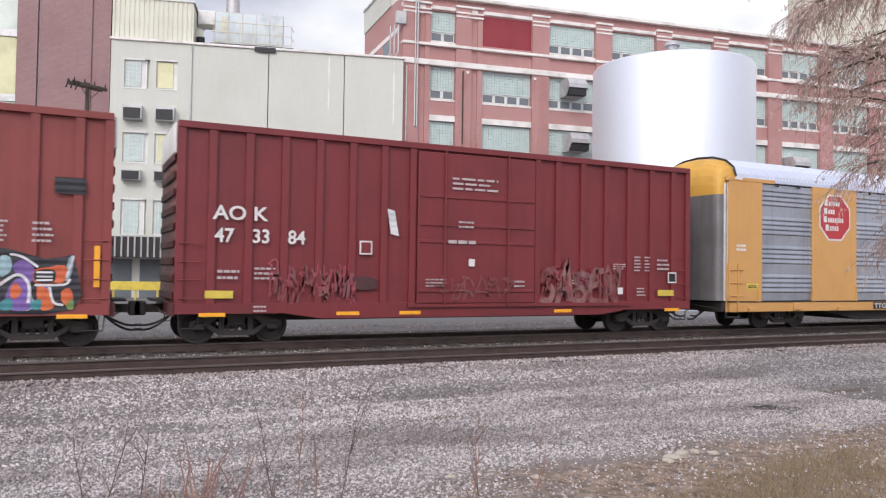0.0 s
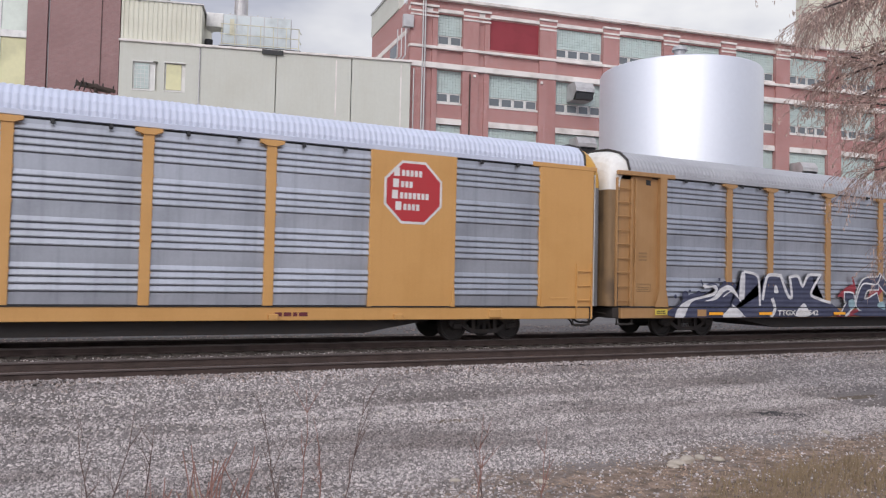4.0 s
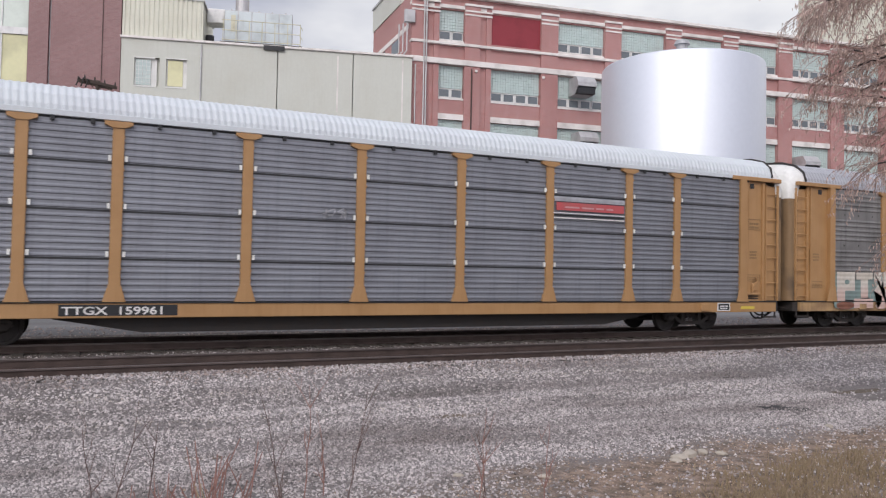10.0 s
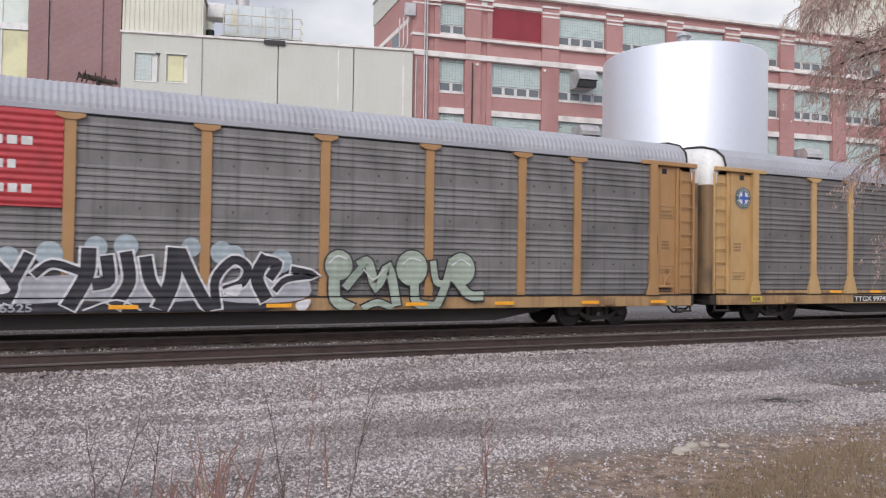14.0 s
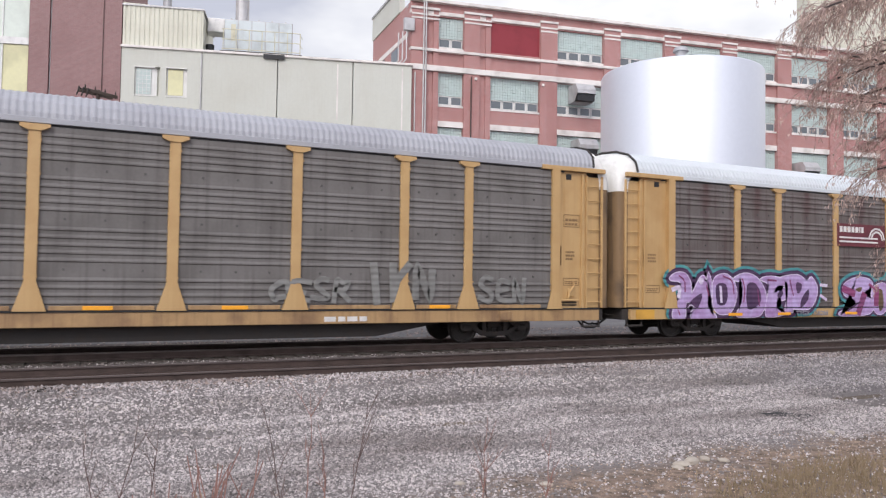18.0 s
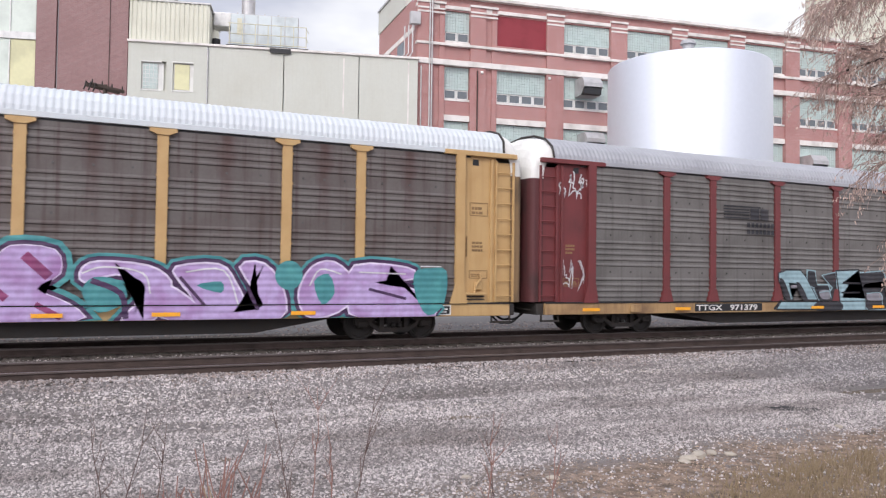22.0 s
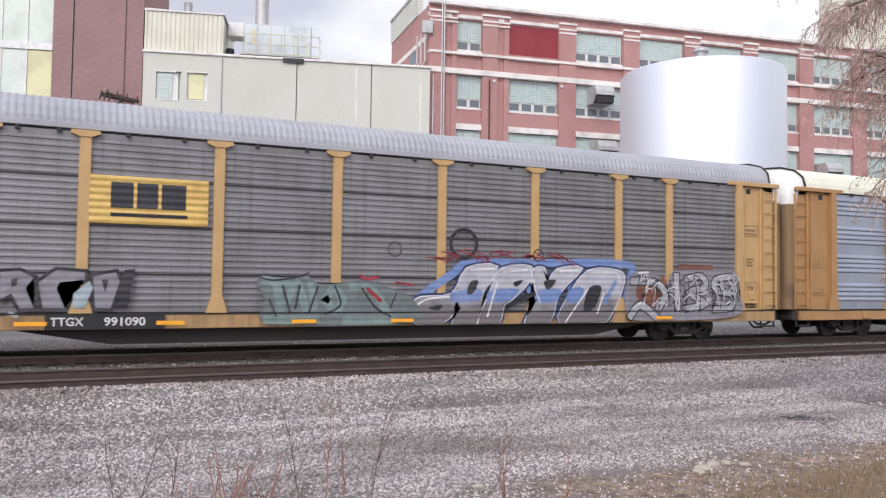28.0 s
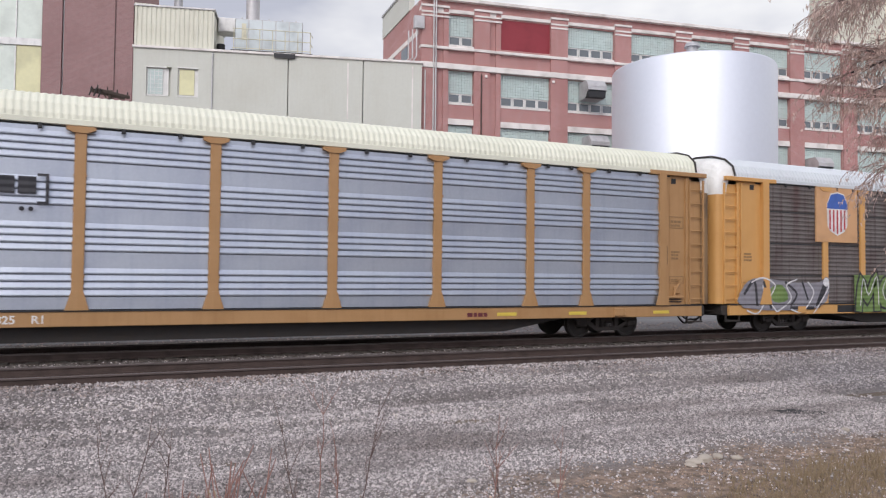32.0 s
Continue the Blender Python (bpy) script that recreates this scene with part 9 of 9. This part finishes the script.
# ---------- verge: weeds, dry stalks, chunks, puddles ----------
TWIG = mat("winter_twig", (0.13, 0.085, 0.075), 0.8, var=0.2, scale=4, fine=30, bump=0.2)
REDTWIG = mat("red_stalk", (0.27, 0.145, 0.12), 0.8, var=0.2, scale=4, fine=30, bump=0.2)
STRAW = mat("dry_straw", (0.30, 0.225, 0.14), 0.85, var=0.2, scale=4, fine=30, bump=0.2)
WET = mat("wet_dirt", (0.022, 0.02, 0.022), 0.8, var=0.3, scale=4, fine=20, bump=0.4)
CHUNK = mat("pale_concrete_chunk", (0.42, 0.37, 0.31), 0.9, var=0.15, scale=4, fine=25, bump=0.4)


def weed(x, y, height, lean, seed, material, branches=5):
    rnd = random.Random(seed)
    t = thing("weed", "bare thin winter weed with forked twigs on the gravel verge", "weed", pose(x, y, ground_z(x, y) - 0.02), "weeds along the verge")
    pts = [Vector((0, 0, 0))]
    for i in range(6):
        pts.append(pts[-1] + Vector((lean / 6 + rnd.uniform(-0.02, 0.02), rnd.uniform(-0.02, 0.02), height / 6)))
    part("stem", sweep(bmesh.new(), pts, 0.0065, 5, 0.002), material, t)
    for k in range(branches):
        i = rnd.randint(1, 5)
        p = pts[i]
        d = Vector((rnd.uniform(-0.5, 0.5), rnd.uniform(-0.3, 0.3), rnd.uniform(0.5, 1.0))).normalized() * height * rnd.uniform(0.15, 0.38)
        b = bmesh.new()
        mid = p + d * 0.5 + Vector((rnd.uniform(-0.02, 0.02), 0, 0))
        sweep(b, [p, mid, p + d], 0.0045, 4, 0.0015)
        part("twig", b, material, t)
        e = mid + Vector((rnd.uniform(-0.1, 0.1), 0, rnd.uniform(0.06, 0.16)))
        part("twig", rod(bmesh.new(), mid, e, 0.003, 4, 0.0012), material, t)
    return t


def at_pixel_bearing(az, dist):
    return EYE.x + dist * math.sin(radians(az)), EYE.y + dist * math.cos(radians(az))


for i, (az, dist, hgt, lean, m) in enumerate((
        (2.3, 6.6, 1.05, 0.22, TWIG), (4.2, 6.4, 0.9, 0.14, TWIG), (5.4, 6.3, 0.42, 0.02, REDTWIG), (14.0, 6.4, 1.0, -0.16, TWIG), (15.4, 6.5, 1.15, 0.05, REDTWIG),
        (18.3, 6.5, 1.1, 0.24, TWIG), (12.8, 6.1, 0.55, 0.16, TWIG), (28.6, 6.6, 0.95, 0.06, REDTWIG), (29.1, 6.7, 0.75, -0.04, TWIG), (33.4, 7.2, 0.75, 0.05, REDTWIG), (17.0, 7.2, 0.8, -0.1, REDTWIG), (1.2, 6.9, 0.8, -0.1, TWIG))):
    x, y = at_pixel_bearing(az, dist)
    weed(x, y, hgt, lean, 100 + i, m, 4 + i % 4)


def stalk_clump(az, dist, n, hgt, seed, material, label, name="dry_grass_clump"):
    rnd = random.Random(seed)
    x, y = at_pixel_bearing(az, dist)
    t = thing(name, label, "dry grass", pose(x, y, ground_z(x, y) - 0.02), "dry clumps on the verge")
    b = bmesh.new()
    for k in range(n):
        p = Vector((rnd.gauss(0, 0.12 if n < 100 else 0.3), rnd.gauss(0, 0.08 if n < 100 else 0.2), 0))
        d = Vector((rnd.uniform(-0.5, 0.4), rnd.uniform(-0.3, 0.3), rnd.uniform(0.4, 1.0))).normalized() * hgt * rnd.uniform(0.4, 1.0)
        rod(b, p, p + d, 0.005 if hgt < 0.3 else 0.008, 4, 0.002 if hgt < 0.3 else 0.005)
    o = part("stalk", b, material, t)
    o["kind"] = "stuff"
    return t


stalk_clump(8.6, 6.3, 18, 0.75, 1, REDTWIG, "clump of broken reddish dry stalks")
stalk_clump(9.9, 6.5, 15, 0.8, 2, REDTWIG, "clump of broken reddish dry stalks")
stalk_clump(9.2, 6.15, 12, 0.55, 4, STRAW, "clump of broken straw-coloured stalks")
stalk_clump(5.3, 6.2, 14, 0.5, 3, REDTWIG, "short reddish dry stalks")
for k, (az, d) in enumerate(((50.5, 8.2), (52.5, 8.8), (54, 9.3), (55.5, 8.4), (53, 9.9), (49, 8.0), (56.5, 9.6), (47, 7.7), (51.5, 9.4), (54.8, 10.4), (53.4, 8.0), (50, 8.9), (48, 8.5), (55.6, 9.4), (52, 7.7), (45.5, 7.5))):
    stalk_clump(az, d, 150, 0.16, 10 + k, STRAW, "low tuft of straw-coloured dry grass")


def flat_patch(name, x, y, rx, ry, material, label, cat, seed, lift=0.012, kind=""):
    rnd = random.Random(seed)
    b = bmesh.new()
    c = b.verts.new((x, y, ground_z(x, y) + lift + 0.01))
    ring = []
    for k in range(22):
        a = k * math.tau / 22
        r = rnd.uniform(0.7, 1.15)
        px, py = x + rx * r * math.cos(a), y + ry * r * math.sin(a)
        ring.append(b.verts.new((px, py, ground_z(px, py) + lift)))
    for i in range(22):
        b.faces.new((c, ring[i], ring[(i + 1) % 22]))
    return tagged(new(name, to_mesh(b, name, material)), label, cat, kind=kind or "structure")


flat_patch("puddle", 10.25, -10.95, 0.38, 0.40, WET, "dark wet hollow in the gravel", "puddle", 3, 0.006)
flat_patch("dirt_patch", 5.0, -9.75, 0.6, 0.12, DIRT, "dark bare dirt showing between the stones", "dirt", 4, 0.0)
flat_patch("dirt_patch", 12.6, -10.1, 1.6, 0.20, DIRT, "dark damp rut showing between the stones", "dirt", 5, -0.002)
flat_patch("dirt_patch", 15.2, -8.6, 1.8, 0.12, DIRT, "dark damp rut showing between the stones", "dirt", 6, -0.002)


for k, (az, d, rx, ry) in enumerate(((8.2, 9.0, 0.75, 0.22), (2.0, 8.1, 0.6, 0.10), (20.0, 9.6, 0.5, 0.08), (12.0, 10.4, 0.9, 0.10), (36.0, 9.4, 0.8, 0.12), (43.0, 9.9, 0.9, 0.12), (31.0, 7.9, 0.7, 0.12))):
    px_, py_ = at_pixel_bearing(az, d)
    flat_patch("dirt_patch", px_, py_, rx, ry, DIRT, "dark bare dirt showing between the stones", "dirt", 30 + k, -0.006)


def chunk(x, y, s, seed):
    rnd = random.Random(seed)
    b = bmesh.new()
    bmesh.ops.create_icosphere(b, subdivisions=2, radius=s)
    for v in b.verts:
        v.co = Vector((v.co.x * 1.5, v.co.y, v.co.z * 0.6)) * rnd.uniform(0.85, 1.1)
    o = new("concrete_chunk", to_mesh(b, "concrete_chunk", CHUNK))
    o.matrix_basis = pose(x, y, ground_z(x, y) + s * 0.25, 0, 0, rnd.uniform(0, 180))
    return tagged(o, "pale broken concrete chunk lying in the dirt", "rubble", "rubble on the verge")


for k, (x, y, s) in enumerate(((6.35, -12.85, 0.07), (6.55, -12.8, 0.09), (6.8, -12.75, 0.06), (6.2, -12.95, 0.05), (6.95, -12.9, 0.05), (9.6, -12.3, 0.05), (3.6, -12.6, 0.04), (4.4, -13.0, 0.05))):
    chunk(x, y, s, k)


# ---------- bare tree that hangs in from one side ----------
def bare_tree():
    rnd = random.Random(8)
    bark = mat("tree_bark", (0.075, 0.06, 0.058), 0.9, var=0.25, scale=4, fine=25, bump=0.5)
    twigm = mat("pink_twig", (0.37, 0.27, 0.24), 0.85, var=0.2, scale=3, fine=20, bump=0.1)
    leafm = mat("dry_seed_tassel", (0.56, 0.42, 0.36), 0.85, var=0.25, scale=3, fine=15, bump=0.1, island=0.3)
    bx, by = at_pixel_bearing(64.3, 13.0)
    t = thing("bare_tree", "leafless tree with drooping pinkish twigs and dry tassels", "tree", pose(bx, by, ground_z(bx, by) - 0.05))
    tr = bmesh.new()
    rod(tr, (0, 0, 0), (0.1, 0.05, 2.4), 0.22, 12, 0.17)
    rod(tr, (0.1, 0.05, 2.4), (0.05, 0.0, 5.2), 0.17, 10, 0.11)
    rod(tr, (0.05, 0.0, 5.2), (0.15, 0.1, 8.4), 0.11, 8, 0.03)
    part("trunk", tr, bark, t)
    # left in the view from the camera, and away from it
    lf = Vector((-math.cos(radians(58)), math.sin(radians(58)), 0))
    aw = Vector((math.sin(radians(58)), math.cos(radians(58)), 0))
    twigs, tass = bmesh.new(), bmesh.new()
    count = 0

    def tassel(p):
        for _ in range(rnd.randint(1, 4)):
            d = Vector((rnd.uniform(-0.5, 0.5), rnd.uniform(-0.5, 0.5), -1)).normalized() * rnd.uniform(0.025, 0.07)
            s = Vector((rnd.uniform(-1, 1), rnd.uniform(-1, 1), 0)).normalized() * rnd.uniform(0.005, 0.010)
            q = p + Vector((rnd.uniform(-0.04, 0.04), rnd.uniform(-0.04, 0.04), 0))
            a, b_, c, e = (tass.verts.new(v) for v in (q - s, q + s, q + d + s * 0.4, q + d - s * 0.4))
            tass.faces.new((a, b_, c, e))

    def twig(p, d, length, r, depth):
        n = 5
        q = p.copy()
        for i in range(n):
            d = (d + Vector((rnd.uniform(-0.28, 0.28), rnd.uniform(-0.28, 0.28), rnd.uniform(-0.30, 0.10) - (0.10 if depth == 0 else 0)))).normalized()
            q2 = q + d * length / n
            rod(twigs, q, q2, r * (1 - i / n * 0.6), 3, r * (1 - (i + 1) / n * 0.6))
            if depth > 0 and rnd.random() < 0.85:
                twig(q2.copy(), (d + Vector((rnd.uniform(-0.9, 0.9), rnd.uniform(-0.9, 0.9), rnd.uniform(-0.8, 0.4)))).normalized(), length * rnd.uniform(0.35, 0.6), r * 0.6, depth - 1)
            if depth == 0 and rnd.random() < 0.6:
                tassel(q2)
            q = q2

    for k in range(27):
        z = 3.3 + 4.9 * k / 26
        p = Vector((0.1, 0.05, z))
        side = lf * rnd.uniform(0.8, 1.0) + aw * rnd.uniform(-0.5, 0.5) + Vector((0, 0, rnd.uniform(0.05, 0.45)))
        if k % 4 == 3:
            side = -lf * 0.8 + aw * rnd.uniform(-0.6, 0.6) + Vector((0, 0, 0.4))
        d = side.normalized()
        L = rnd.uniform(1.7, 2.7) * (0.8 if z < 4.2 else 1.05 if z < 6 else 1.18 if z < 6.9 else 1.28)
        lb = bmesh.new()
        q, r = p.copy(), 0.055
        for i in range(6):
            d = (d + Vector((rnd.uniform(-0.15, 0.15), rnd.uniform(-0.15, 0.15), rnd.uniform(-0.22, 0.06)))).normalized()
            q2 = q + d * L / 6
            rod(lb, q, q2, r, 6, r * 0.78)
            for _ in range(8 if i > 0 else 3):
                twig(q2.copy(), (d + Vector((rnd.uniform(-0.8, 0.8), rnd.uniform(-0.8, 0.8), rnd.uniform(-0.9, 0.5)))).normalized(), rnd.uniform(0.4, 0.85), 0.008, 1)
            q, r = q2, r * 0.78
        part("limb", lb, bark, t)
    o = part("twig_mass", twigs, twigm, t, "fine drooping twigs")
    o["kind"] = "stuff"
    o = part("crown", tass, leafm, t, "dry hanging tassels")
    o["kind"] = "stuff"
    return t


bare_tree()


# ---------- motion of the train ----------
def motions():
    for car, x in CARS:
        walk(car, [(float(t), pose(x + travel(t), 0, 0)) for t in range(33)])
    spin = [(k / 15.0, travel(k / 15.0) / RAD) for k in range(481)]
    for w, d in WHEELS:
        walk(w, [(t, Matrix.Translation((d, 0, RAD)) @ Matrix.Rotation(a, 4, "Y")) for t, a in spin])


motions()
